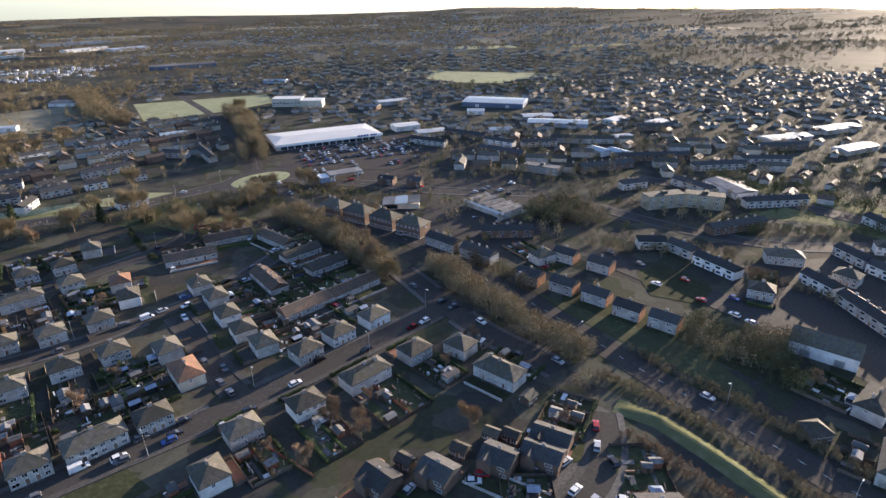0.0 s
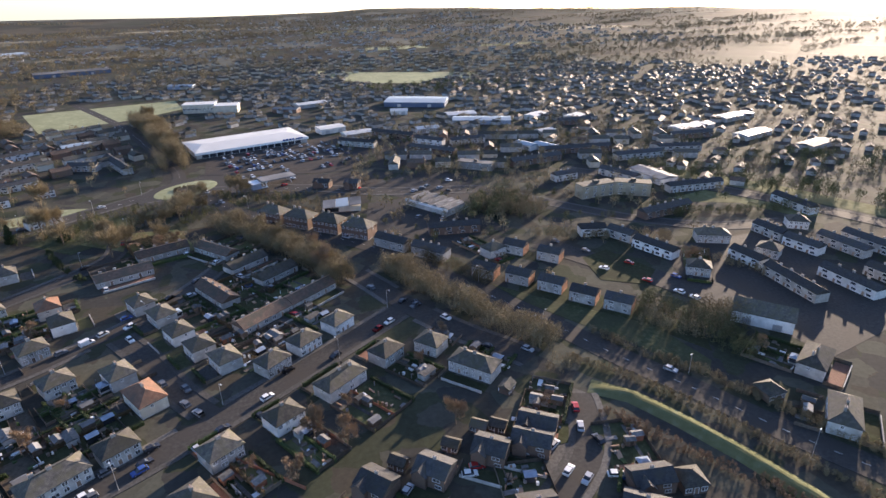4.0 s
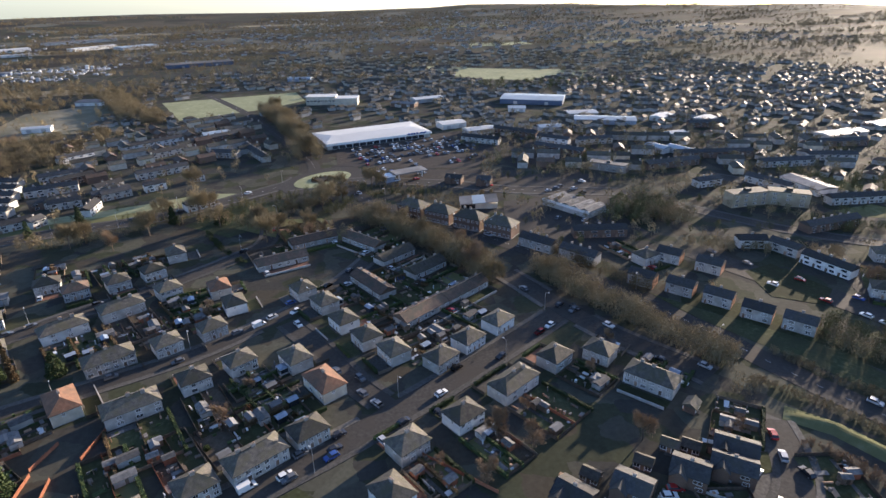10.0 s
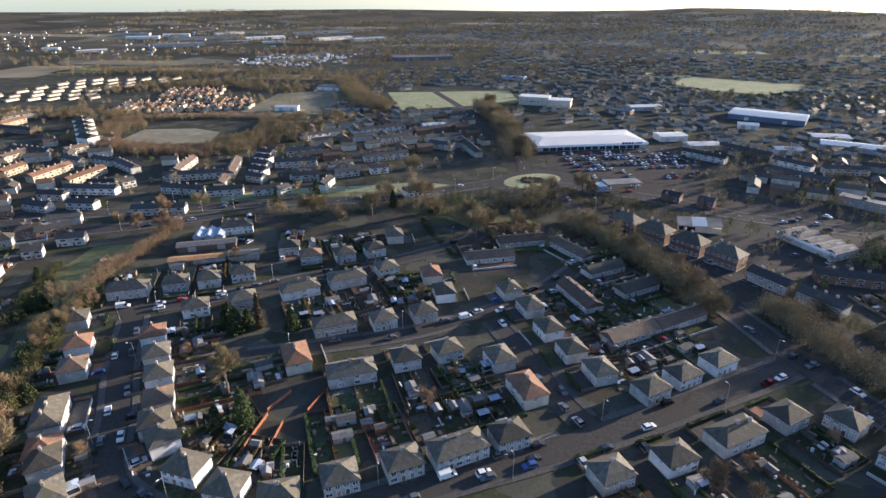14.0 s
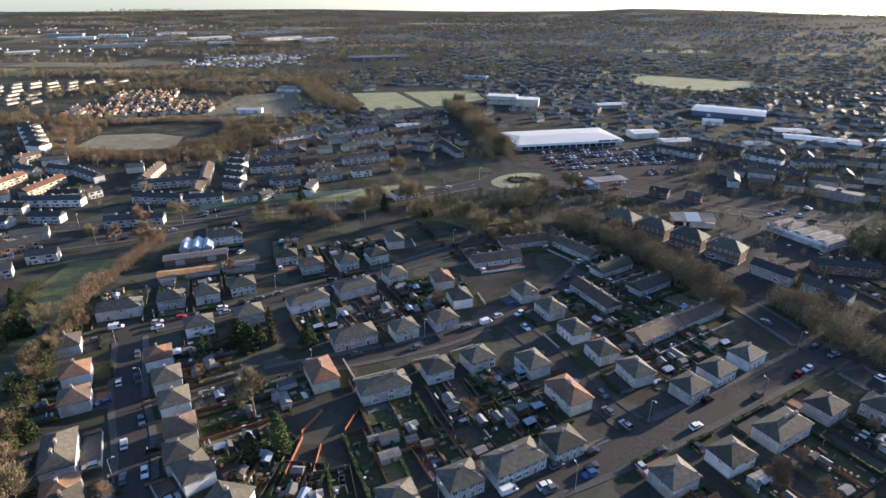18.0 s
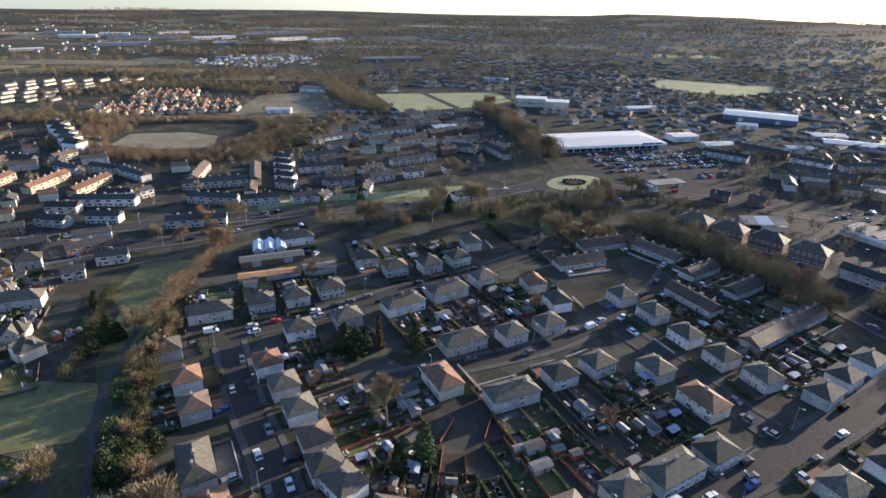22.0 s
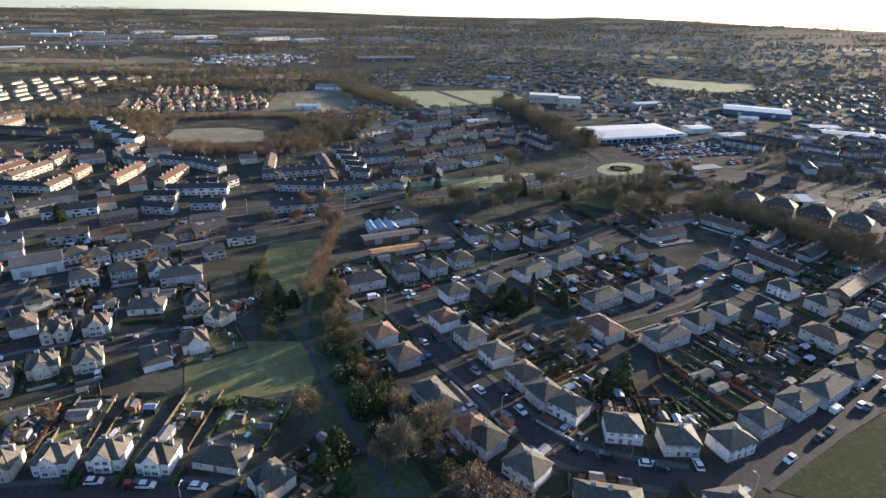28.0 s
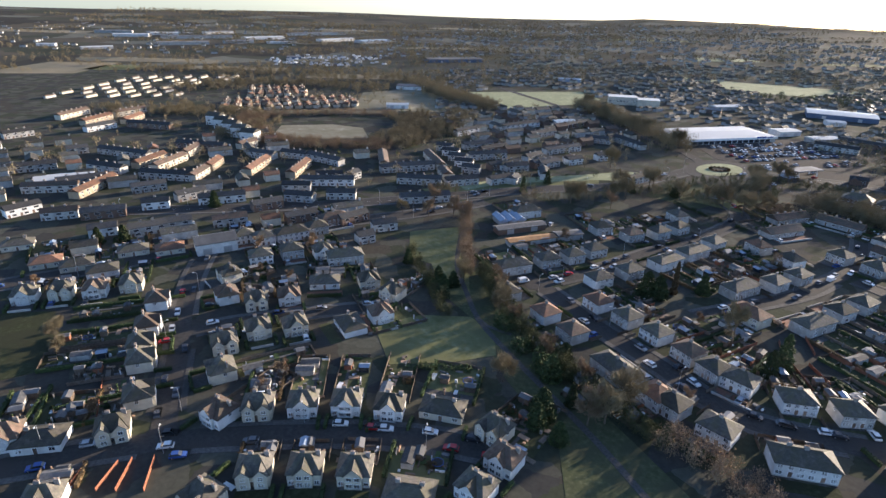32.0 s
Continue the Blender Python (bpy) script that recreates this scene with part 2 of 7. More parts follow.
MAT["steel"] = material("galvanised_steel", [(0.3, (0.35, 0.36, 0.37)), (0.7, (0.5, 0.51, 0.52))], 2.0, 0.5, metal=0.6)
MAT["lamp"] = material("lamp_cover", [(0.3, (0.6, 0.6, 0.58)), (0.7, (0.75, 0.75, 0.73))], 2.0, 0.4)
for paint, c in (("white", (0.75, 0.75, 0.74)), ("silver", (0.45, 0.46, 0.48)), ("black", (0.025, 0.025, 0.03)), ("blue", (0.04, 0.09, 0.28)), ("red", (0.38, 0.03, 0.03)), ("grey", (0.12, 0.125, 0.135))):
    MAT["paint_" + paint] = material(paint + "_car_paint", [(0.3, tuple(v * 0.92 for v in c)), (0.7, c)], 2.0, 0.25, spec=0.6)


def patchwork(name, cells, scale, rough=0.86, warp=90.0, fine=0.02):
    """Farmland: irregular cells, each of one of the given colours, with finer mottling."""
    m = material(name, [(0.3, (0.7, 0.7, 0.7)), (0.7, (1.0, 1.0, 1.0))], fine, rough, spec=0.025)
    t = m.node_tree
    nd, ln = t.nodes, t.links
    bs = nd["Principled BSDF"]
    co = nd.new("ShaderNodeTexCoord")
    no = nd.new("ShaderNodeTexNoise")
    no.inputs["Scale"].default_value, no.inputs["Detail"].default_value = 0.9 / warp, 3.0
    mx = nd.new("ShaderNodeMixRGB")
    mx.blend_type, mx.inputs["Fac"].default_value = "ADD", 1.0
    sc = nd.new("ShaderNodeVectorMath")
    sc.operation = "SCALE"
    sc.inputs["Scale"].default_value = warp
    ln.new(co.outputs["Object"], no.inputs["Vector"])
    ln.new(no.outputs["Color"], sc.inputs[0])
    ln.new(co.outputs["Object"], mx.inputs["Color1"])
    ln.new(sc.outputs[0], mx.inputs["Color2"])
    vo = nd.new("ShaderNodeTexVoronoi")
    vo.inputs["Scale"].default_value = scale
    ln.new(mx.outputs[0], vo.inputs["Vector"])
    ra = nd.new("ShaderNodeValToRGB")
    ra.color_ramp.interpolation = "CONSTANT"
    while len(ra.color_ramp.elements) < len(cells):
        ra.color_ramp.elements.new(0.5)
    for i, (e, c) in enumerate(zip(ra.color_ramp.elements, cells)):
        e.position, e.color = i / len(cells), (*c, 1)
    sp = nd.new("ShaderNodeSeparateColor")
    ln.new(vo.outputs["Color"], sp.inputs[0])
    ln.new(sp.outputs[0], ra.inputs["Fac"])
    mu = nd.new("ShaderNodeMixRGB")
    mu.blend_type, mu.inputs["Fac"].default_value = "MULTIPLY", 1.0
    ln.new(ra.outputs["Color"], mu.inputs["Color1"])
    ln.new(bs.inputs["Base Color"].links[0].from_socket, mu.inputs["Color2"])
    ln.new(mu.outputs[0], bs.inputs["Base Color"])
    return m


MAT["farland"] = patchwork("farmland", [(0.078, 0.073, 0.055), (0.066, 0.068, 0.047), (0.092, 0.084, 0.065), (0.066, 0.058, 0.045), (0.11, 0.094, 0.068), (0.15, 0.146, 0.116), (0.078, 0.077, 0.054), (0.06, 0.055, 0.044)], 0.010)

MAT["townland"] = patchwork("back_gardens_and_yards", [(0.062, 0.068, 0.044), (0.10, 0.10, 0.078), (0.074, 0.066, 0.052), (0.062, 0.060, 0.054), (0.084, 0.082, 0.067), (0.055, 0.06, 0.04), (0.09, 0.088, 0.068), (0.07, 0.066, 0.057)], 0.12, warp=2.0, fine=0.6)
MAT["pitch"] = material("frosted_mown_grass", [(0.3, (0.20, 0.215, 0.115)), (0.55, (0.29, 0.305, 0.18)), (0.8, (0.42, 0.43, 0.31))], 0.25, 0.95, 0.5, 3.0, big=0.05, big_col=(0.22, 0.235, 0.135), spec=0.1)
MAT["heath"] = material("frosted_rough_grass", [(0.3, (0.17, 0.15, 0.105)), (0.6, (0.26, 0.24, 0.18)), (0.8, (0.38, 0.37, 0.31))], 0.12, 0.95, 0.5, 2.0, big=0.02, big_col=(0.16, 0.15, 0.10), spec=0.05)
MAT["tarmac"] = material("worn_brown_tarmac", [(0.35, (0.058, 0.051, 0.045)), (0.7, (0.092, 0.081, 0.07))], 0.4, 0.9, 0.25, 8.0, big=0.05, big_col=(0.06, 0.056, 0.054), spec=0.03)

# ---- mesh helpers ----
def solid(name, verts, faces, mats, idx=None):
    me = bpy.data.meshes.new(name)
    me.from_pydata([tuple(v) for v in verts], [], [tuple(q) for q in faces])
    for m in mats if isinstance(mats, (list, tuple)) else (mats,):
        me.materials.append(MAT[m])
    if idx:
        me.polygons.foreach_set("material_index", idx)
    me.update()
    return me


class Shape:
    """Collects boxes, prisms and tubes into one mesh."""

    def __init__(self):
        self.v, self.f, self.m = [], [], []

    def add(self, verts, faces, mat=0):
        k = len(self.v)
        self.v += [tuple(p) for p in verts]
        self.f += [tuple(k + i for i in q) for q in faces]
        self.m += [mat] * len(faces)
        return self

    def box(self, x0, x1, y0, y1, z0, z1, mat=0):
        v = [(x, y, z) for z in (z0, z1) for y in (y0, y1) for x in (x0, x1)]
        return self.add(v, [(0, 2, 3, 1), (4, 5, 7, 6), (0, 1, 5, 4), (2, 6, 7, 3), (0, 4, 6, 2), (1, 3, 7, 5)], mat)

    def hip(self, w, d, z0, z1, over=0.4, inset=None, thick=0.18, cx=0.0, cy=0.0, mat=0):
        """A hipped roof on an overhanging eave; inset 0 makes it a gable."""
        a, b = w / 2 + over, d / 2 + over
        i = b if inset is None else inset
        e = [(-a, -b), (a, -b), (a, b), (-a, b)]
        v = [(cx + x, cy + y, z0 - thick) for x, y in e] + [(cx + x, cy + y, z0) for x, y in e] + [(cx - a + i, cy, z1), (cx + a - i, cy, z1)]
        return self.add(v, [(3, 2, 1, 0), (0, 1, 5, 4), (1, 2, 6, 5), (2, 3, 7, 6), (3, 0, 4, 7), (4, 5, 9, 8), (6, 7, 8, 9), (5, 6, 9), (7, 4, 8)], mat)

    def gable_y(self, w, y0, y1, z0, z1, over=0.3, cx=0.0, thick=0.15, mat=0):
        """A small pitched roof whose ridge runs along y."""
        a = w / 2 + over
        v = [(cx - a, y0, z0), (cx + a, y0, z0), (cx, y0, z1), (cx - a, y1, z0), (cx + a, y1, z0), (cx, y1, z1)]
        v += [(x, y, z - thick) for x, y, z in v]
        return self.add(v, [(0, 2, 5, 3), (2, 1, 4, 5), (0, 6, 8, 2), (2, 8, 7, 1), (3, 5, 11, 9), (5, 4, 10, 11), (6, 9, 11, 8), (8, 11, 10, 7), (0, 3, 9, 6), (1, 7, 10, 4)], mat)

    def tri_wall(self, w, y0, y1, z0, z1, cx=0.0, mat=0):
        v = [(cx - w / 2, y0, z0), (cx + w / 2, y0, z0), (cx, y0, z1), (cx - w / 2, y1, z0), (cx + w / 2, y1, z0), (cx, y1, z1)]
        return self.add(v, [(0, 1, 2), (3, 5, 4), (0, 3, 4, 1), (1, 4, 5, 2), (0, 2, 5, 3)], mat)

    def tube(self, a, b, ra, rb, n=6, mat=0):
        a, b = Vector(a), Vector(b)
        q = (b - a).to_track_quat("Z", "Y")
        ring = [q @ Vector((math.cos(2 * math.pi * i / n), math.sin(2 * math.pi * i / n), 0)) for i in range(n)]
        v = [a + p * ra for p in ring] + [b + p * rb for p in ring]
        return self.add(v, [(i, (i + 1) % n, n + (i + 1) % n, n + i) for i in range(n)] + [tuple(range(n - 1, -1, -1)), tuple(range(n, 2 * n))], mat)

    def mesh(self, name, *mats):
        return solid(name, self.v, self.f, mats, self.m if len(mats) > 1 else None)


def part(name, data, parent, label="", at=None):
    ob = new(name, data)
    ob.parent = parent
    if at is not None:
        ob.matrix_basis = at
    if label:
        ob["label"] = label
    return ob


def thing(name, label, category, group=""):
    return tagged(new(name), label, category, group)


stock = {}


def place(proto, x, y, turn=0.0, z=0.0, group=""):
    """A copy of a prototype; the first call uses the prototype itself."""
    m = pose(x, y, z, 0, 0, turn)
    if proto not in stock:
        stock[proto] = True
        proto.matrix_basis = m
        ob = proto
    else:
        ob = copy_thing(proto, m)
    if group:
        ob["group"] = group
    return ob


# ---- ground ----
def ground_height(x, y):
    """Flat town, falling gently beyond it, with low hills on the skyline."""
    r = math.hypot(x + 120, y)
    hill = 0.0
    if r > 2100:
        a = math.atan2(y, x + 120)
        hill = min(1.0, (r - 2100) / 500) * (10 + 14 * max(0.0, math.sin(3.1 * a + 0.4)) * (1 if a > 1.6 else 0.35) + 5 * math.sin(11 * a) + (9 if 0.8 < a < 1.35 else 0))
    return hill - max(0.0, r - 2900) * 0.12


gv, gf = [(-120.0, 150.0, 0.0)], []
rings = [40, 90, 150, 220, 300, 400, 520, 680, 880, 1150, 1500, 1900, 2200, 2500, 2700, 2900, 3200, 3600, 4200]
SEG = 96
for r in rings:
    for k in range(SEG):
        a = 2 * math.pi * k / SEG
        x, y = -120 + r * math.cos(a), 150 + r * math.sin(a)
        gv.append((x, y, ground_height(x, y)))
for k in range(SEG):
    gf.append((0, 1 + k, 1 + (k + 1) % SEG))
for i in range(len(rings) - 1):
    for k in range(SEG):
        a, b = 1 + i * SEG, 1 + (i + 1) * SEG
        gf.append((a + k, b + k, b + (k + 1) % SEG, a + (k + 1) % SEG))
g_idx = [2] * SEG + [1 if rings[i] >= 880 else 2 for i in range(len(rings) - 1) for k in range(SEG)]
tagged(new("ground", solid("ground", gv, gf, ["turf", "farland", "townland"], g_idx)), "dull winter turf and scrub between the streets", "ground", kind="structure")


def ribbon(name, pts, width, z, mat, label, category="road", thick=0.0):
    """A road or strip along a smooth line."""
    P = [Vector((x, y, 0)) for x, y in pts]
    fine = []
    for i in range(len(P) - 1):
        p0, p1, p2, p3 = P[max(i - 1, 0)], P[i], P[i + 1], P[min(i + 2, len(P) - 1)]
        n = max(2, int((p2 - p1).length / 6))
        for k in range(n):
            t = k / n
            fine.append(0.5 * (2 * p1 + (p2 - p0) * t + (2 * p0 - 5 * p1 + 4 * p2 - p3) * t * t + (3 * p1 - p0 - 3 * p2 + p3) * t ** 3))
    fine.append(P[-1])
    v, q = [], []
    for i, p in enumerate(fine):
        d = (fine[min(i + 1, len(fine) - 1)] - fine[max(i - 1, 0)]).normalized()
        s = Vector((-d.y, d.x, 0)) * width / 2
        v += [(p.x - s.x, p.y - s.y, z), (p.x + s.x, p.y + s.y, z), (p.x + s.x * 1.0, p.y + s.y, z - 0.4), (p.x - s.x, p.y - s.y, z - 0.4)]
    for i in range(len(fine) - 1):
        a, b = 4 * i, 4 * i + 4
        q += [(a, b, b + 1, a + 1), (a + 1, b + 1, b + 2, a + 2), (a + 3, b + 3, b, a)]
    return tagged(new(name, solid(name, v, q, mat)), label, category, kind="structure"), fine


def patch(name, pts, z, mat, label, category="ground"):
    v = [(x, y, z) for x, y in pts] + [(x, y, z - 0.3) for x, y in pts]
    n = len(pts)
    q = [tuple(range(n))] + [(i, n + i, n + (i + 1) % n, (i + 1) % n) for i in range(n)]
    area = sum(pts[i][0] * pts[(i + 1) % n][1] - pts[(i + 1) % n][0] * pts[i][1] for i in range(n))
    if area < 0:
        q = [tuple(reversed(p)) for p in q]
    return tagged(new(name, solid(name, v, q, mat)), label, category, kind="structure")


STREETS = {
    "main": ([(-130, 84), (-87, 110), (-54, 127.5), (-29, 142.5), (-4, 158.5), (18, 173), (34, 184)], 8.5),
    "side": ([(-40, 138), (-50, 153), (-57, 167), (-64, 180), (-72, 193)], 6.5),
    "middle": ([(-152, 158), (-130, 167), (-102, 179), (-83, 192), (-71, 201), (-52, 222), (-40, 240)], 6.0),
    "second": ([(-213, 178), (-200, 184), (-186, 192), (-174, 200), (-152, 216), (-138, 224), (-122, 235), (-100, 254), (-86, 272), (-88, 310)], 6.5),
    "left": ([(-213, 186), (-205, 175), (-190, 147), (-177, 127), (-164, 105), (-150, 96), (-120, 88)], 7.5),
    "crescent": ([(-390, 62), (-350, 72.6), (-333, 79), (-315, 84), (-294, 87), (-269, 89), (-248, 88), (-237, 86), (-228, 84)], 7.5),
    "rise": ([(-316, 82), (-323, 102), (-330, 124), (-338, 145), (-347, 176), (-352, 205)], 6.5),
    "lane": ([(-334, 134), (-318, 143), (-290, 152), (-268, 158)], 6.0),
    "high": ([(-470, 130), (-417, 163), (-384, 184), (-347, 211), (-300, 240), (-256, 261), (-225, 280)], 9.0),
    "ring": ([(-420, 246), (-330, 262), (-251, 286), (-195, 305), (-142, 318), (-108, 340), (-80, 360), (-74, 372)], 10.0),
    "ring_east": ([(-80, 352), (-40, 356), (15, 338), (50, 318), (110, 300)], 10.0),
    "bypass": ([(136, 24), (120, 56), (108, 78), (95, 106), (87, 121), (77.5, 142.5), (69, 163), (57, 186), (44, 210), (33, 234), (4, 268), (-26, 306), (-52, 348)], 10.0),
    "old_road": ([(16, 214), (22, 200), (30, 179), (41, 158), (53, 141), (58, 133)], 9.0),
    "store_road": ([(-66, 372), (-66, 400), (-78, 440), (-98, 500), (-130, 590), (-190, 720)], 8.0),
    "court_road": ([(24, 70), (40, 80), (51, 88), (58, 98), (63, 112)], 7.5),
    "east_close": ([(104, 216), (118, 190), (132, 168), (142, 145)], 14.0),
    "town": ([(110, 300), (146, 250), (166, 226), (196, 204), (232, 196)], 7.0),
    "east_line": ([(176, 318), (206, 286), (228, 267), (252, 227), (272, 186), (290, 140), (300, 90)], 9.0),
}
lines = {}
for k, (pts, wd) in STREETS.items():
    ob, lines[k] = ribbon("road_" + k, pts, wd, 0.05 + 0.004 * len(lines), "asphalt", "worn grey asphalt street with frost-damp patches")


NAMES = list(STREETS)
KERB = np.array([(p.x, p.y, STREETS[k][1] / 2, i) for i, k in enumerate(NAMES) for p in lines[k]])


def on_street(x, y, margin, skip=""):
    hit = (KERB[:, 0] - x) ** 2 + (KERB[:, 1] - y) ** 2 < (KERB[:, 2] + margin) ** 2
    return bool((hit & (KERB[:, 3] != NAMES.index(skip))).any() if skip else hit.any())


def pavements(k, side):
    """A raised pavement with its kerb along one side of a street, open at the junctions."""
    line, off = lines[k], STREETS[k][1] / 2 + 0.95
    run, n = [], 0
    for i, p in enumerate(line):
        d = (line[min(i + 1, len(line) - 1)] - line[max(i - 1, 0)]).normalized()
        q = (p.x - d.y * off * side, p.y + d.x * off * side)
        clear = not on_street(*q, 1.5, k)
        if clear:
            run.append(q)
        if (not clear or i == len(line) - 1) and run:
            if len(run) > 2:
                ribbon(f"pavement_{k}", run, 1.9, 0.16, "paving", "raised concrete pavement with a kerb along the street", "pavement")
            run = []


for k in STREETS:
    if k not in ("store_road", "east_close", "bypass"):
        pavements(k, 1)
        pavements(k, -1)

def dashes(k, every, length, shift=0.0):
    """Broken white line along a road."""
    line, s = lines[k], Shape()
    z = 0.06 + 0.004 * list(STREETS).index(k)
    gone = 0.0
    for i in range(len(line) - 1):
        p, d = line[i], line[i + 1] - line[i]
        n = d.normalized()
        gone += d.length
        if gone > every:
            gone = 0.0
            q = p + Vector((-n.y, n.x, 0)) * shift
            e = q + n * length
            w = Vector((-n.y, n.x, 0)) * 0.07
            s.add([(*(q - w).xy, z), (*(e - w).xy, z), (*(e + w).xy, z), (*(q + w).xy, z)], [(0, 1, 2, 3)])
    tagged(new("road_marking", s.mesh("road_marking", "line")), "broken white line painted on the asphalt", "road marking", kind="structure")


for k in ("bypass", "ring", "ring_east", "store_road"):
    dashes(k, 5.0, 2.0)

# ---- open ground ----
patch("grass_pitch", [(-228, 676), (-90, 706), (-78, 650), (-116, 612), (-190, 577)], 0.08, "pitch", "frosted pale green playing field", "field")
patch("grass_far", [(64, 905), (105, 790), (135, 742), (240, 704), (298, 742), (296, 785), (170, 838)], 0.08, "pitch", "frosted pale field beyond the town", "field")
patch("grass_green", [(-270, 144), (-254, 152), (-236, 152), (-228, 141), (-228, 128), (-243, 123), (-262, 121)], 0.085, "frost", "frosted green with worn paths", "lawn")
patch("grass_avenue", [(-264, 232), (-240, 240), (-236, 196), (-236, 168), (-246, 168), (-252, 196), (-262, 202)], 0.09, "frost", "frosted grass between the hedges", "lawn")
# the dark lawn green carries the shade of the trees beside the glen
patch("grass_glen", [(-236, 196), (-223, 188), (-222, 150), (-208, 118), (-194, 90), (-180, 60), (-216, 58), (-214, 88), (-226, 116), (-236, 152), (-246, 168)], 0.05, "lawn", "dark grass in the glen, shade put into its green", "lawn")
ribbon("path_glen", [(-239, 232), (-241, 196), (-237, 170), (-233, 150), (-226, 134), (-214, 110), (-204, 90), (-194, 66)], 2.0, 0.11, "paving", "narrow grey path down the glen", "path")
ribbon("path_green", [(-234, 153), (-230, 146), (-222, 141)], 1.4, 0.105, "paving", "narrow grey path down the glen", "path")
patch("grass_west", [(-410, 141), (-384, 146), (-362, 113), (-385, 100), (-420, 108)], 0.08, "lawn", "dark green mown field", "lawn")
patch("grass_verge", [(-90, 300), (-60, 296), (-48, 262), (-76, 270), (-104, 292)], 0.08, "frost", "frosted park grass with bare trees", "lawn")
patch("grass_ringside", [(-262, 300), (-190, 322), (-150, 332), (-152, 322), (-194, 311), (-258, 292)], 0.08, "frost", "frosted verge beside the ring road", "lawn")
def berm(name, pts, width, high, mat, label):
    """A rounded grass bank along a line, with an uneven crest."""
    P = [Vector((x, y, 0)) for x, y in pts]
    v, q = [], []
    steps = [(i + k / 6, P[i].lerp(P[i + 1], k / 6)) for i in range(len(P) - 1) for k in range(6)] + [(len(P) - 1, P[-1])]
    for n, (f, p) in enumerate(steps):
        d = (steps[min(n + 1, len(steps) - 1)][1] - steps[max(n - 1, 0)][1]).normalized()
        side = Vector((-d.y, d.x, 0)) * width / 2
        for k, hh in ((-1.0, -0.1), (-0.6, 0.4), (-0.25, 0.9), (0.0, 1.0), (0.3, 0.85), (0.65, 0.35), (1.0, -0.1)):
            c = p + side * k
            v.append((c.x, c.y, 0.06 + hh * high * (0.85 + 0.3 * noise.noise(c * 0.13)) * min(1.0, 0.15 + f, 0.15 + len(P) - 1 - f)))
    for n in range(len(steps) - 1):
        q += [(7 * n + k, 7 * n + k + 1, 7 * n + k + 8, 7 * n + k + 7) for k in range(6)]
    me = solid(name, v, q, mat)
    me.flip_normals()
    return tagged(new(name, me), label, "grass bank", kind="structure")


berm("grass_bank", [(68, 114), (77, 105.5), (84, 91), (90, 76), (95.5, 58), (104, 36)], 7, 1.6, "frost", "frosted grass bank beside the bypass")
patch("grass_eastbank_top", [(80, 186), (98, 168), (112, 150), (122, 128), (116, 116), (106, 136), (92, 154), (74, 176)], 0.07, "lawn", "dark grass channel below the terraces", "lawn")
# shade on this bank is put into its dark lawn colour
patch("grass_eastbank", [(66, 186), (80, 168), (97, 149), (108, 136), (112, 112), (105, 105), (94, 129), (84, 146), (74, 164)], 0.08, "lawn", "grass bank below the terraces in a shaded green", "lawn")
patch("grass_court", [(114, 194), (129, 198), (137, 173), (125, 163), (110, 173)], 0.12, "lawn", "frosted green among the white terraces", "lawn")
patch("grass_parkside", [(-130, 301), (-109, 326), (-74, 331), (-86, 294), (-105, 280)], 0.07, "lawn", "park grass and scrub inside the ring road", "lawn")
# the pale frost colour also carries the sunlight on this bank
patch("grass_eastline", [(214, 290), (238, 272), (262, 230), (282, 188), (300, 150), (312, 160), (292, 206), (272, 250), (246, 288), (224, 304)], 0.05, "frost", "frosted bank beside the embankment road, sunlight put into its pale colour", "lawn")
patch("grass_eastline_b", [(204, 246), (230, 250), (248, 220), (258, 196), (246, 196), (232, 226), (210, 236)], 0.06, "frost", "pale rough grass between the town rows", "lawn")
patch("yard_works", [(40, 300), (90, 300), (96, 240), (60, 225), (30, 262)], 0.05, "asphalt", "asphalt yard between the works buildings", "yard")
patch("yard_east", [(150, 190), (215, 190), (205, 110), (150, 100), (140, 150)], 0.05, "asphalt", "asphalt courts between the white houses", "yard")
patch("court_paving", [(62, 116), (66.5, 110), (55, 86), (44.8, 80), (26, 84), (40, 91.5), (47, 98)], 0.045, "paving", "brown-grey paved court between brick houses", "yard")
patch("court_lawn", [(48.7, 101.8), (54.7, 101.5), (50.9, 95), (45.1, 95.3)], 0.13, "lawn", "small lawn in the paved court", "lawn")
patch("court_lawn_b", [(61.5, 94), (66.5, 90.4), (60.5, 81.2), (55.8, 82.6)], 0.13, "lawn", "small lawn beside the court road", "lawn")
patch("carpark", [(-50, 392), (-50, 440), (13, 460), (52, 472), (70, 450), (64, 404), (40, 366), (-8, 376)], 0.06, "tarmac", "large asphalt car park of the store", "car park")
patch("grass_corner", [(-112, 88), (-92, 100), (-66, 114), (-58, 106), (-76, 92), (-96, 80)], 0.08, "lawn", "corner lawn by the main street", "lawn")
patch("yard_petrol", [(-34, 350), (-12, 372), (38, 364), (70, 352), (48, 330), (20, 344)], 0.055, "tarmac", "tarmac forecourt beside the roundabout", "yard")
patch("yard_town", [(46, 336), (84, 346), (118, 330), (104, 306), (96, 262), (62, 300), (46, 318)], 0.045, "asphalt", "asphalt yards and lanes behind the works", "yard")
patch("yard_market", [(70, 452), (130, 470), (150, 400), (120, 356), (84, 350), (62, 366), (66, 404)], 0.045, "tarmac", "tarmac yards between the town shops", "yard")
patch("grass_heath", [(-345, 545), (-225, 545), (-240, 600), (-290, 690), (-350, 650)], 0.04, "heath", "pale frosted rough grass beside the new houses", "field")
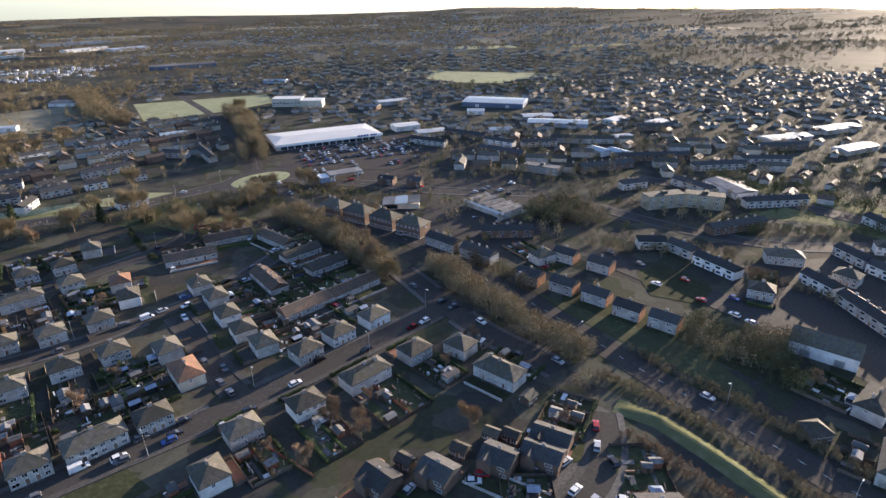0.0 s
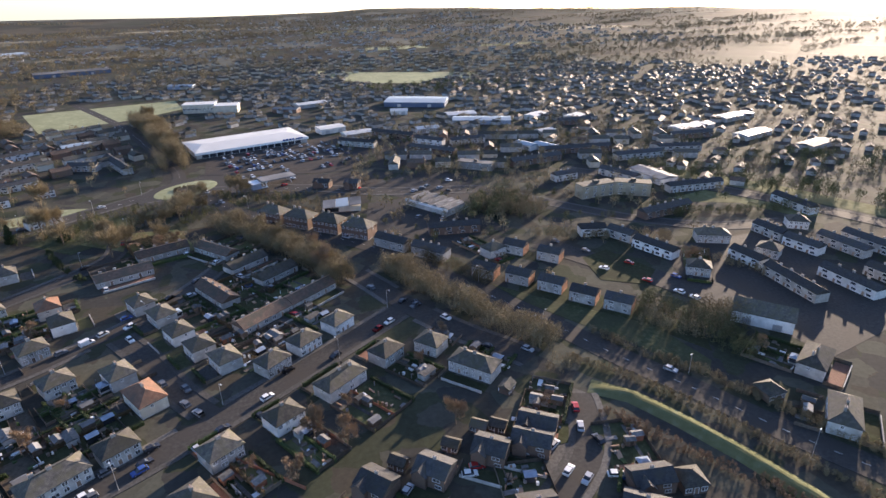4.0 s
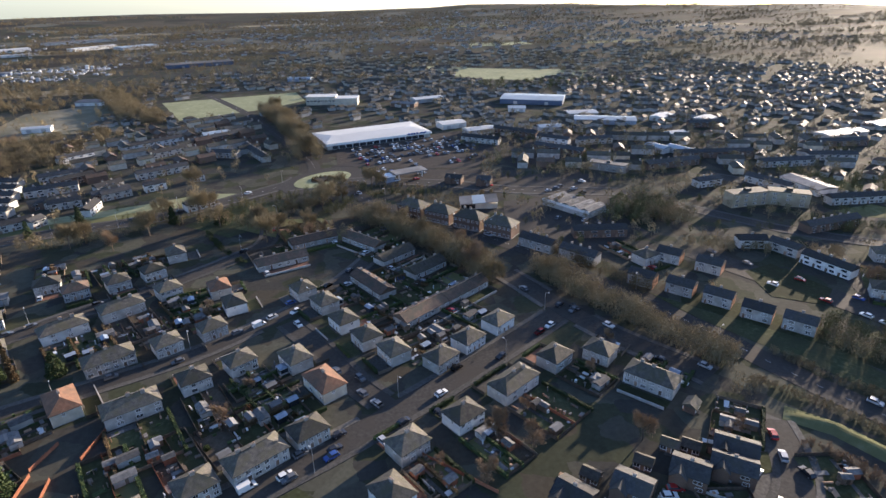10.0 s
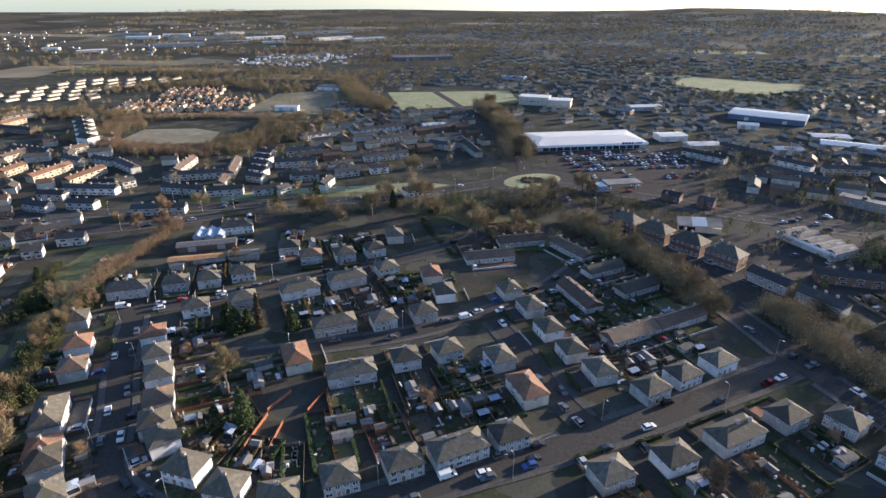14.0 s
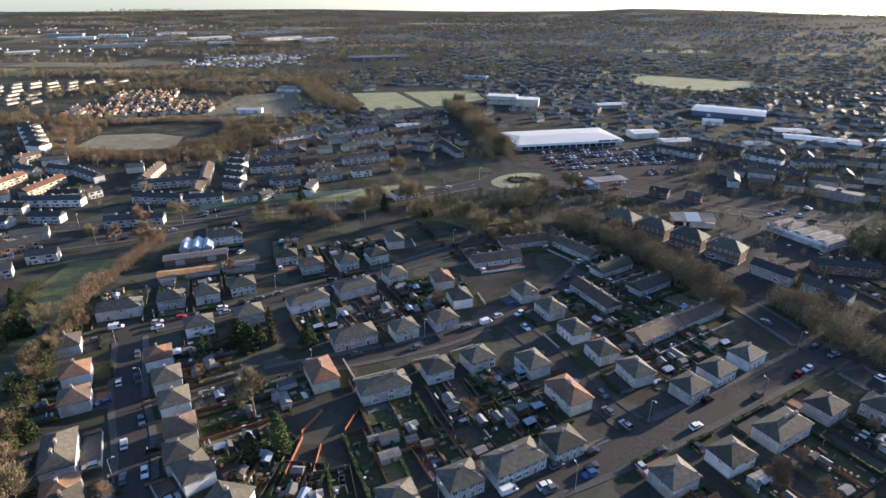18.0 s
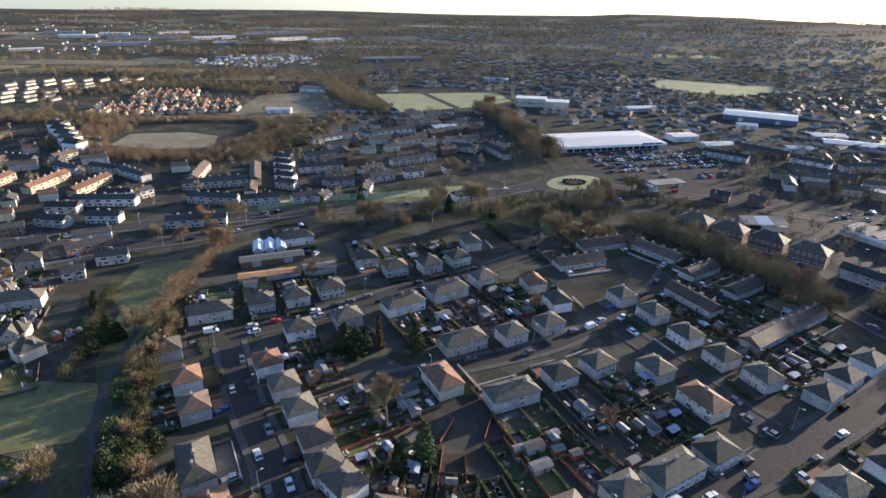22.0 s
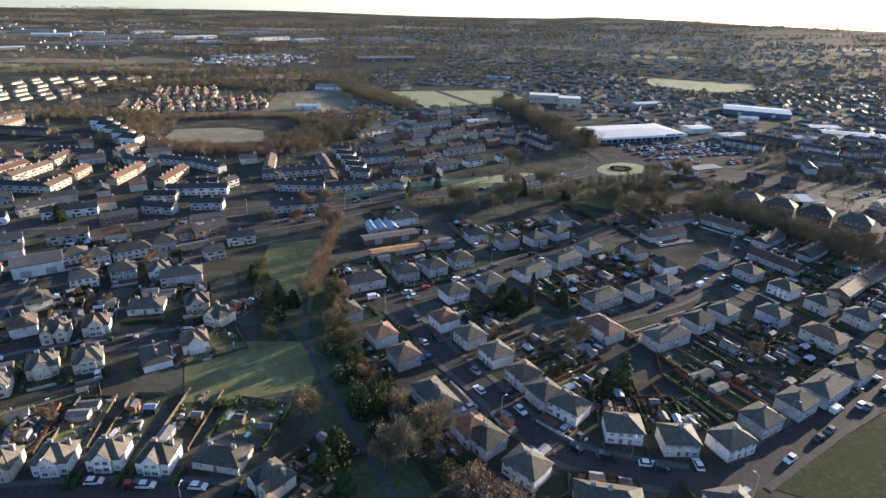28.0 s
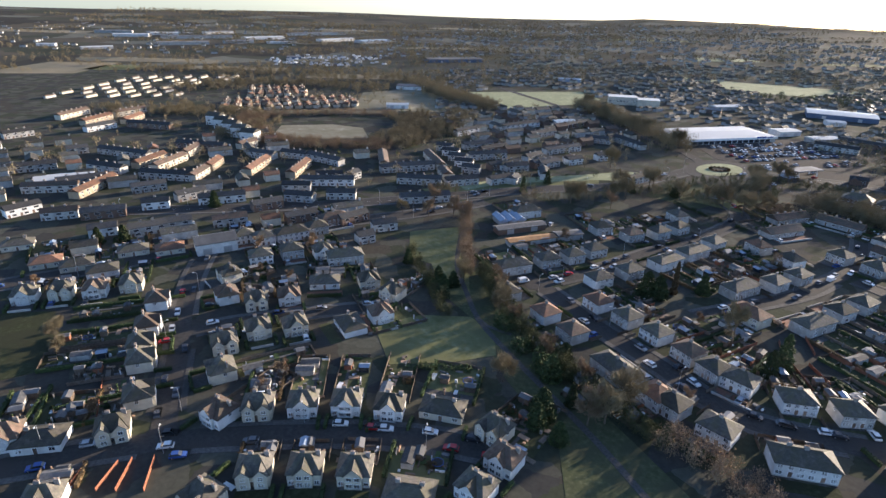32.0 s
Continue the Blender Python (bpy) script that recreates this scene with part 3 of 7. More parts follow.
patch("grass_heath_strip", [(-435, 506), (-345, 522), (-300, 528), (-300, 544), (-345, 540), (-442, 524)], 0.06, "heath", "pale grass strip between the wood and the new houses", "field")
patch("grass_ring_verge", [(-236, 300), (-213, 316), (-150, 330), (-132, 330), (-110, 348), (-128, 352), (-160, 340), (-214, 326), (-240, 308)], 0.085, "pitch", "frosted open verge along the ring road", "lawn")
patch("clearing", [(-388, 424), (-392, 462), (-350, 472), (-322, 462), (-312, 426), (-350, 418)], 0.08, "heath", "frosted clearing in the wood", "field")
for i, (x, y, wx, wy, mt) in enumerate([(-700, 900, 180, 60, "field"), (-560, 830, 150, 40, "field"), (-790, 780, 110, 150, "field"), (-720, 800, 60, 60, "frost"), (-380, 780, 130, 50, "field"), (285, 1180, 130, 70, "pitch"), (-250, 1250, 200, 50, "field"), (520, 1150, 160, 40, "frost"), (-1300, 1400, 400, 90, "field"), (-600, 1750, 300, 70, "field"), (300, 1700, 320, 70, "frost"), (900, 1500, 320, 80, "field"), (-100, 2000, 500, 80, "field"), (-1000, 2000, 400, 90, "field")]):
    patch("field_%d" % i, [(x - wx / 2, y - wy / 2), (x + wx / 2, y - wy / 3), (x + wx / 2.2, y + wy / 2), (x - wx / 2.3, y + wy / 2.4)], 0.12, mt, "wide winter field far from the streets", "field")


# ---- houses ----
def window(parent, x, y, z, w, h, face, pane=True):
    """A framed window; face is the turn of its outer side about z."""
    key = ("win", w, h)
    if key not in stock:
        xs = (-w / 2 - 0.1, -w / 2, -0.045, 0.045, w / 2, w / 2 + 0.1)
        zs = (-h / 2 - 0.12, -h / 2, h / 2, h / 2 + 0.1)
        v = [(p, -0.07, q) for q in zs for p in xs]
        f, mi = [], []
        for j in range(3):
            for i in range(5):
                k = j * 6 + i
                q = (k, k + 1, k + 7, k + 6)
                if j == 1 and i in (1, 3):
                    n = len(v)
                    v += [(v[c][0], 0.0, v[c][2]) for c in q]
                    f += [(n, n + 1, n + 2, n + 3)] + [(q[c], q[(c + 1) % 4], n + (c + 1) % 4, n + c) for c in range(4)]
                    mi += [1, 0, 0, 0, 0]
                else:
                    f.append(q)
                    mi.append(0)
        rim = [0, 1, 2, 3, 4, 5, 11, 17, 23, 22, 21, 20, 19, 18, 12, 6]
        n = len(v)
        v += [(v[c][0], 0.1, v[c][2]) for c in rim]
        f += [(rim[c], n + c, n + (c + 1) % 16, rim[(c + 1) % 16]) for c in range(16)]
        mi += [0] * 16
        stock[key] = solid("window", v, f, ["upvc", "glass"], mi)
    return part("window", stock[key], parent, "", pose(x, y, z, 0, 0, face))


def chimney(parent, x, y, z0, z1, pots=2, mat="chimney"):
    key = ("chim", round(z1 - z0, 2), pots, mat)
    if key not in stock:
        s = Shape().box(-0.55, 0.55, -0.3, 0.3, 0, z1 - z0).box(-0.62, 0.62, -0.36, 0.36, z1 - z0, z1 - z0 + 0.12)
        for i in range(pots):
            s.tube((-0.38 + 0.76 * i / max(pots - 1, 1), 0, z1 - z0 + 0.12), (-0.38 + 0.76 * i / max(pots - 1, 1), 0, z1 - z0 + 0.5), 0.12, 0.1, 6, 1)
        stock[key] = s.mesh("chimney", mat, "clay")
    return part("chimney", stock[key], parent, "", pose(x, y, z0))


def ridge_cap(w, d, z1, over, inset):
    a, b = w / 2 + over, d / 2 + over
    return Shape().tube((-a + inset - 0.1, 0, z1 + 0.02), (a - inset + 0.1, 0, z1 + 0.02), 0.13, 0.13, 6)


def door(parent, x, y, face):
    if "door" not in stock:
        stock["door"] = Shape().box(-0.5, 0.5, -0.05, 0.08, 0.1, 2.15).box(-0.6, -0.5, -0.08, 0.1, 0, 2.25, 1).box(0.5, 0.6, -0.08, 0.1, 0, 2.25, 1).box(-0.5, 0.5, -0.08, 0.1, 2.15, 2.25, 1).box(-0.9, 0.9, -0.9, 0.0, 0, 0.14, 2).mesh("door", "door", "upvc", "paving")
    return part("door", stock["door"], parent, "", pose(x, y, 0, 0, 0, face))


def hipped_house(w, d, wall, roof, label, eave=4.7, ridge=7.5):
    """A two-storey hipped house for two or four homes."""
    h = thing("house", label, "house")
    inset = d / 2 + 0.4
    part("wall", Shape().box(-w / 2, w / 2, -d / 2, d / 2, -0.4, eave).box(-w / 2 - 0.06, w / 2 + 0.06, -d / 2 - 0.06, d / 2 + 0.06, -0.4, 0.35, 1).mesh("wall", wall, "harl"), h)
    part("roof", Shape().hip(w, d, eave, ridge).mesh("roof", roof), h)
    part("ridge_cap", ridge_cap(w, d, ridge, 0.4, inset).mesh("ridge_cap", "slate" if roof == "slate" else "clay"), h)
    chimney(h, 0.0, 0.0, ridge - 0.5, ridge + 0.8, 4 if w > 14 else 2)
    if w > 14:
        chimney(h, -w / 4, 0.6, ridge - 1.0, ridge + 0.8, 2)
    n = 6 if w > 14 else 4
    for side, face in ((-1, 0), (1, 180)):
        for i in range(n):
            x = (i - (n - 1) / 2) * w / n
            if side < 0 or i % 2 == 0 or n == 4:
                window(h, x, side * d / 2, eave - 1.15, 1.15, 1.15, face)
            if side > 0 and i % 2:
                continue
            if i in (1, n - 2) and side < 0:
                door(h, x + 0.2, side * d / 2, face)
            else:
                window(h, x, side * d / 2, 1.4, 1.15 if i % 2 else 1.6, 1.2, face)
    for face, sx in ((90, 1), (-90, -1)):
        window(h, sx * w / 2, 0.6, eave - 1.15, 0.8, 1.1, face)
    return h


def villa(wall, roof, label, gables=(0.0,)):
    """A 1930s house: steep hipped roof with gabled bays breaking through its front."""
    w, d, eave, ridge = 7.8, 7.2, 4.3, 7.7
    gw = 4.2 if len(gables) == 1 else 3.1
    h = thing("house", label, "house")
    s = Shape().box(-w / 2, w / 2, -d / 2, d / 2, -0.4, eave)
    for cx in gables:
        s.box(cx - gw / 2, cx + gw / 2, -d / 2 - 0.7, -d / 2 + 0.2, -0.4, eave + 0.2)
        s.tri_wall(gw, -d / 2 - 0.7, -d / 2 + 2.0, eave + 0.2, eave + 0.2 + gw * 0.62, cx)
    part("wall", s.mesh("wall", wall), h)
    part("roof", Shape().hip(w, d, eave, ridge, 0.35, 2.9).mesh("roof", roof), h)
    for cx in gables:
        part("gable_roof", Shape().gable_y(gw, -d / 2 - 0.95, 0.6, eave + 0.2, eave + 0.42 + gw * 0.62, 0.3, cx).mesh("gable_roof", roof), h)
        for dx in ((-0.9, 0.9) if gw > 4 else (0.0,)):
            window(h, cx + dx, -d / 2 - 0.7, 3.6, 1.1, 1.15, 0)
            window(h, cx + dx, -d / 2 - 0.7, 1.3, 1.3, 1.25, 0)
    for x in ((-3.0, 3.0) if len(gables) == 1 else ()):
        window(h, x, -d / 2, 1.3, 1.0, 1.2, 0)
    chimney(h, -0.6, 0.5, ridge - 0.5, ridge + 0.55, 3)
    chimney(h, w / 2 - 1.0, 1.2, ridge - 2.2, ridge - 0.3, 2)
    door(h, -2.4 if len(gables) == 1 else 0.0, -d / 2, 0)
    for x in (-2.4, 0.0, 2.4):
        window(h, x, d / 2, 1.4, 1.3, 1.2, 180)
    for x in (-2.0, 2.0):
        window(h, x, d / 2, 3.4, 1.1, 1.0, 180)
        window(h, (w / 2) * (1 if x > 0 else -1), 0.3, 3.3, 0.9, 1.1, 90 if x > 0 else -90)
    return h


def bungalow(w, d, wall, roof, label, eave=2.8, ridge=5.0, hip=True, doors=2):
    h = thing("bungalow", label, "bungalow")
    s = Shape().box(-w / 2, w / 2, -d / 2, d / 2, -0.4, eave)
    if not hip:
        for sx in (-1, 1):
            x0, x1 = sx * w / 2, sx * (w / 2 - 0.3)
            s.add([(x0, -d / 2, eave), (x0, d / 2, eave), (x0, 0, ridge - 0.25), (x1, -d / 2, eave), (x1, d / 2, eave), (x1, 0, ridge - 0.25)], [(0, 1, 2), (3, 5, 4), (0, 3, 4, 1), (1, 4, 5, 2), (2, 5, 3, 0)])
    part("wall", s.mesh("wall", wall), h)
    part("roof", Shape().hip(w, d, eave, ridge, 0.35, None if hip else 0.0).mesh("roof", roof), h)
    part("ridge_cap", ridge_cap(w, d, ridge, 0.35, d / 2 + 0.35 if hip else 0.0).mesh("ridge_cap", "slate" if roof == "slate" else "clay"), h)
    for i in range(doors):
        chimney(h, (i - (doors - 1) / 2) * w / doors, 0.3, ridge - 0.4, ridge + 0.7, 1)
    n = max(3, int(w / 3.2))
    for side, face in ((-1, 0), (1, 180)):
        for i in range(n):
            x = (i - (n - 1) / 2) * w / n
            if side < 0 and i % 3 == 1:
                door(h, x, side * d / 2, face)
            else:
                window(h, x, side * d / 2, 1.5, 1.4, 1.2, face, pane=w < 20)
    return h


def terrace(w, d, wall, roof, label, eave=5.2, ridge=7.6, name="terrace", panes=False):
    """A gabled row of homes with party-wall chimneys."""
    h = thing(name, label, "terrace")
    s = Shape().box(-w / 2, w / 2, -d / 2, d / 2, -0.4, eave)
    for sx in (-1, 1):
        x0, x1 = sx * w / 2, sx * (w / 2 - 0.3)
        s.add([(x0, -d / 2, eave), (x0, d / 2, eave), (x0, 0, ridge - 0.25), (x1, -d / 2, eave), (x1, d / 2, eave), (x1, 0, ridge - 0.25)], [(0, 1, 2), (3, 5, 4), (0, 3, 4, 1), (1, 4, 5, 2), (2, 5, 3, 0)])
    part("wall", s.mesh("wall", wall), h)
    if panes and w == 12.0:
        for sx in (-1, 1):
            x0, x1 = sx * w / 2, sx * (w / 2 + 0.12)
            part("gable_wall", Shape().add([(x0, -d / 2, -0.4), (x0, d / 2, -0.4), (x0, d / 2, eave), (x0, 0, ridge - 0.2), (x0, -d / 2, eave), (x1, -d / 2, -0.4), (x1, d / 2, -0.4), (x1, d / 2, eave), (x1, 0, ridge - 0.2), (x1, -d / 2, eave)], [(0, 1, 2, 3, 4), (9, 8, 7, 6, 5), (0, 5, 6, 1), (1, 6, 7, 2), (2, 7, 8, 3), (3, 8, 9, 4), (4, 9, 5, 0)]).mesh("gable_wall", "gable_brick"), h, "brick gable end in a sunlit orange")
    part("roof", Shape().hip(w, d, eave, ridge, 0.3, 0.0).mesh("roof", roof), h)
    if wall == "brick" and panes:
        part("gable_roof", Shape().gable_y(4.4, -d / 2 - 1.6, 0.2, eave - 0.4, ridge - 0.5, 0.3, -w / 4).mesh("gable_roof", roof), h)
        part("gable_bay", Shape().box(-w / 4 - 2.2, -w / 4 + 2.2, -d / 2 - 1.3, -d / 2, -0.4, eave - 0.45).tri_wall(4.4, -d / 2 - 1.3, -d / 2, eave - 0.45, ridge - 0.75, -w / 4).mesh("gable_bay", wall), h)
    n = max(2, round(w / 5.5))
    row = Shape()
    for i in range(1, n):
        chimney(h, -w / 2 + i * w / n, 0.2, ridge - 0.4, ridge + 0.9, 2)
    for i in range(n):
        x = (i - (n - 1) / 2) * w / n
        if not panes:
            for side in (-1, 1):
                for z, ww, dx in ((3.9, 1.1, 0.0), (1.4, 0.9, 0.6)):
                    y0, y1 = sorted((side * d / 2, side * (d / 2 + 0.06)))
                    row.box(x + dx - ww - 0.1, x + dx + ww + 0.1, y0, y1, z - 0.7, z + 0.7).box(x + dx - ww, x + dx + ww, y0 - 0.02, y1 + 0.02, z - 0.6, z + 0.6, 1)
                row.box(x - 2.1, x - 1.1, y0, y1, 0.0, 2.1, 2)
            continue
        for side, face in ((-1, 0), (1, 180)):
            window(h, x, side * d / 2, 3.9, 2.2, 1.2, face, panes)
            if side < 0 or panes:
                window(h, x + 0.6, side * d / 2, 1.4, 1.8, 1.3, face, panes)
            if side < 0 and i % 2 == 0:
                door(h, x - 1.6, side * d / 2, face)
    if not panes:
        tagged(part("glazing", row.mesh("glazing", "upvc", "glass", "door"), h), "rows of framed windows and painted doors", kind="stuff")
    return h


def flat_block(w, d, storeys, wall, label, roof="greyroof"):
    h = thing("apartment_block", label, "apartments")
    top = 2.8 * storeys + 0.4
    part("wall", Shape().box(-w / 2, w / 2, -d / 2, d / 2, -0.4, top).mesh("wall", wall), h)
    part("roof", Shape().box(-w / 2 - 0.2, w / 2 + 0.2, -d / 2 - 0.2, d / 2 + 0.2, top, top + 0.35).box(-1.5, 1.5, -1.5, 1.5, top + 0.35, top + 2).mesh("roof", roof), h)
    n = max(2, int(w / 5.5))
    for st in range(storeys):
        for i in range(n):
            for side, face in ((-1, 0), (1, 180)):
                window(h, (i - (n - 1) / 2) * w / n, side * d / 2, 1.6 + 2.8 * st, 1.8, 1.3, face, False)
    return h


def shed_hall(w, d, hgt, wall, roof, label, pitch=1.5, name="warehouse"):
    """A low hall with a shallow roof, fascia and doors."""
    h = thing(name, label, "hall")
    part("wall", Shape().box(-w / 2, w / 2, -d / 2, d / 2, -0.4, hgt).mesh("wall", wall), h)
    part("roof", Shape().hip(w, d, hgt + 0.3, hgt + 0.3 + pitch, 0.4, 0.0, 0.35).mesh("roof", roof), h)
    for i in range(2):
        part("shutter", stock.setdefault("shutter", Shape().box(-1.8, 1.8, -0.08, 0.1, 0, 3.0).mesh("shutter", "steel")), h, "", pose((i + 0.5) * w / 2 - w / 2, -d / 2, 0))
    return h


PROTO = {
    "pg": [hipped_house(9.2, 7.5, "harl", "slate", "grey-harled two-storey house with a hipped tile roof"), hipped_house(9.2, 7.5, "white", "slate", "white-rendered two-storey house with a hipped grey roof"), hipped_house(8.6, 7.6, "harl", "slate", "harled semi-detached pair with a weathered hipped roof")],
    "po": [hipped_house(9.2, 7.5, "harl", "red_tile", "harled two-storey house with an orange tile roof")],
    "qg": [hipped_house(8.2, 7.8, "white", "slate", "compact white house with a hipped grey roof"), hipped_house(8.2, 7.8, "harl", "brown_tile", "compact harled house with a brown hipped roof"), hipped_house(8.2, 7.8, "harl", "slate", "compact harled house with a hipped grey roof")],
    "qo": [hipped_house(8.2, 7.8, "white", "red_tile", "compact white house with an orange hipped roof")],
    "pb": [hipped_house(9.2, 7.5, "white", "slate", "bright white house with a hipped blue-grey roof"), hipped_house(9.2, 7.5, "harl", "brown_tile", "harled house with a brown tile roof")],
    "lg": [hipped_house(14.8, 7.6, "harl", "slate", "long harled block of four homes under a hipped roof"), hipped_house(14.8, 7.6, "white", "slate", "long white-rendered block of four homes")],
    "lo": [hipped_house(12.4, 7.8, "cream", "red_tile", "tan-harled house with an orange hipped roof")],
    "lb": [hipped_house(14.8, 7.6, "brick", "brown_tile", "long brick building with a brown hipped roof")],
    "vg": [villa("cream", "slate", "cream villa with a central front gable"), villa("white", "slate", "white villa with a central front gable"), villa("cream", "slate", "cream villa with twin front gables", (-2.0, 2.0)), villa("white", "brown_tile", "white villa with a brown gabled roof")],
    "bg": [bungalow(12.0, 7.6, "cream", "slate", "cream bungalow with a broad hipped roof"), bungalow(11.4, 8.0, "white", "slate", "white bungalow with a hipped grey roof")],
    "bo": [bungalow(11.4, 8.0, "cream", "red_tile", "cream bungalow with an orange hipped roof")],
    "Bb": [bungalow(22.0, 7.5, "harl", "brown_tile", "long low row of brown-roofed cottages", hip=False, doors=4)],
    "Bg": [bungalow(18.0, 7.5, "harl", "slate", "low row of grey-roofed cottages", hip=False, doors=3)],
    "cb": [terrace(10.0, 8.5, "brick", "darkslate", "modern brown brick house with a pitched roof", name="house", panes=True)],
    "cg": [terrace(12.5, 8.0, "brick", "darkslate", "modern brick house with a grey pitched roof", name="house", panes=True)],
    "tw": [terrace(12.0, 8.0, "harl", "darkslate", "short pale terrace with brick gable ends", panes=True)],
    "hg": [shed_hall(17.0, 11.0, 5.0, "white", "greyroof", "white hall with a broad shallow roof", 2.0, "hall")],
    "hb": [shed_hall(24.0, 12.0, 5.5, "white", "slate", "white-gabled hall with a long grey roof", 4.0, "hall")],
    "sm": [bungalow(4.2, 3.4, "brick", "slate", "small brick garage with a pitched roof", 2.3, 3.5, hip=False, doors=0)],
    "sg": [bungalow(6.0, 6.0, "brick", "slate", "small brick garage with a hipped roof", doors=0)],
    "fb": [hipped_house(14.8, 9.0, "brick", "slate", "brown brick flats under a broad hipped grey roof", 6.0, 9.4)],
    "tr": [terrace(20.0, 8.0, "harl", "darkslate", "long harled terrace with a dark roof", panes=True)],
    "fw": [flat_block(30.0, 9.0, 2, "chimney", "two-storey shop row with a grey flat roof")],
}
KIND_GROUP = {"p": "harled houses", "q": "harled houses", "l": "harled houses", "v": "gabled villas", "b": "bungalows", "B": "cottage rows", "c": "brick court houses", "t": "white terraces"}
rng = random.Random(7)
plots = []

LOW = {"p": 0.88, "q": 0.88, "l": 0.88, "v": 0.87, "b": 0.92, "c": 0.88}   # lower storeys than the plans
SHRINK = {"cb": 0.86, "cg": 0.82, "tw": 0.84, "fb": 1.0, "tr": 0.85, "fw": 0.8, "hb": 0.82}   # smaller builds of the same plans


def street(rows, turn=0):
    for x, y, a, ty in rows:
        protos = PROTO[ty]
        ob = place(protos[rng.randrange(len(protos))], x, y, a + turn, 0, KIND_GROUP.get(ty[0], ""))
        k = SHRINK.get(ty, 1.0)
        ob.scale = (k, k, k * LOW.get(ty[0], 1.0))
        plots.append((x, y, a + turn, ty))


# ---- streets of houses: x, y, turn, type ----
MAIN_SOUTH = [
    (-43.5, 105.1, 120, "pg"), (-37.8, 120.6, 210, "pg"), (-21.2, 128.5, 210, "pg"), (-3.4, 139.5, 213, "lg"),
    (13.3, 149.4, 215, "pg"), (28.9, 149.5, -49, "pg"), (38.1, 133.1, -49, "lg"),
]
MAIN_NORTH = [
    (-116.4, 101.6, 20, "pg"), (-104.0, 109.7, 27, "pg"), (-89.7, 116.7, 30, "pg"), (-76.4, 123.5, 32, "lg"),
    (-63.5, 130.6, 30, "pg"), (-22.3, 156.4, 35, "pg"), (-11.4, 165.0, 35, "pg"), (1.4, 173.9, 35, "pg"),
]
SIDE_STREET = [
    (-59.0, 151.1, 120, "lo"), (-68.2, 165.9, 120, "pg"), (-36.6, 163.6, -65, "pg"), (-44.8, 173.9, -65, "pg"),
    (-52.1, 186.1, -62, "pg"), (-58.8, 200.8, -62, "pg"), (-67.2, 212.7, -62, "pg"),
]
MIDDLE = [
    (-133.7, 156.6, 120, "lo"), (-113.6, 151.3, 206, "lg"), (-98.3, 161.1, 206, "pg"), (-85.7, 167.7, 212, "pg"),
    (-127.8, 177.9, 28, "lg"), (-111.3, 183.6, 30, "pg"), (-97.9, 190.7, 30, "pg"), (-92.5, 207.1, 110, "pg"),
    (-100.1, 221.4, 110, "po"),
]
SECOND = [
    (-217.6, 191.2, 23, "lg"), (-201.8, 199.1, 23, "pg"), (-190.0, 204.1, 25, "pg"), (-178.9, 211.4, 27, "pg"),
    (-149.9, 201.2, 213, "lg"), (-183.3, 181.9, 208, "pg"), (-168.5, 190.4, 210, "pg"), (-134.0, 212.8, 212, "lg"),
    (-119.9, 224.3, 212, "pg"), (-156.3, 231.4, 25, "pb"), (-142.1, 235.7, 30, "pg"), (-130.2, 242.9, 32, "pg"),
    (-124.6, 259.9, 110, "pg"), (-169.7, 239.2, 20, "pg"),
]
LEFT_WEST = [
    (-221.6, 167.2, 120, "qg"), (-208.9, 152.5, 120, "qo"), (-201.4, 140.4, 120, "qg"), (-191.8, 119.2, 120, "lg"),
    (-183.1, 107.0, 120, "qo"),
]
LEFT_EAST = [
    (-187.8, 162.1, -60, "qo"), (-179.7, 151.5, -60, "qg"), (-172.4, 141.3, -60, "qg"), (-165.4, 130.2, -60, "qg"),
    (-160.8, 121.1, -60, "qg"),
]
LOWER = [
    (-179.9, 103.4, -52, "pg"), (-170.8, 93.5, -45, "pg"), (-155.2, 115.6, -45, "pg"), (-143.0, 107.0, -8, "pg"), (-130.0, 102.5, -3, "pg"),
    (-154.4, 82.5, -12, "lg"), (-126.9, 80.9, 10, "pg"),
]
CRESCENT_N = [
    (-295.3, 96.4, 8, "vg"), (-283.4, 98.3, 6, "vg"), (-271.5, 99.5, 2, "vg"), (-259.3, 98.3, -4, "vg"),
    (-244.5, 99.0, -12, "bg"), (-230.6, 90.6, -40, "vg"), (-304.9, 93.2, -30, "vg"), (-311.2, 112.0, -60, "vg"),
    (-228.9, 79.9, -35, "vg"),
]
CRESCENT_S = [
    (-288.9, 73.4, 8, "vg"), (-276.9, 74.5, 4, "vg"), (-265.0, 74.6, 0, "vg"), (-251.5, 68.5, -8, "bg"),
    (-236.1, 70.4, -35, "vg"), (-297.8, 64.8, -30, "vg"), (-332.3, 62.2, 15, "vg"),
]
RISE_WEST = [
    (-349.9, 152.0, 110, "vg"), (-345.2, 135.1, 110, "vg"), (-341.9, 124.0, 110, "vg"), (-337.5, 115.4, 110, "vg"),
    (-329.7, 98.6, 116, "vg"), (-329.7, 85.7, 25, "vg"), (-345.8, 81.5, 12, "bg"), (-354.8, 81.1, 20, "vg"),
]
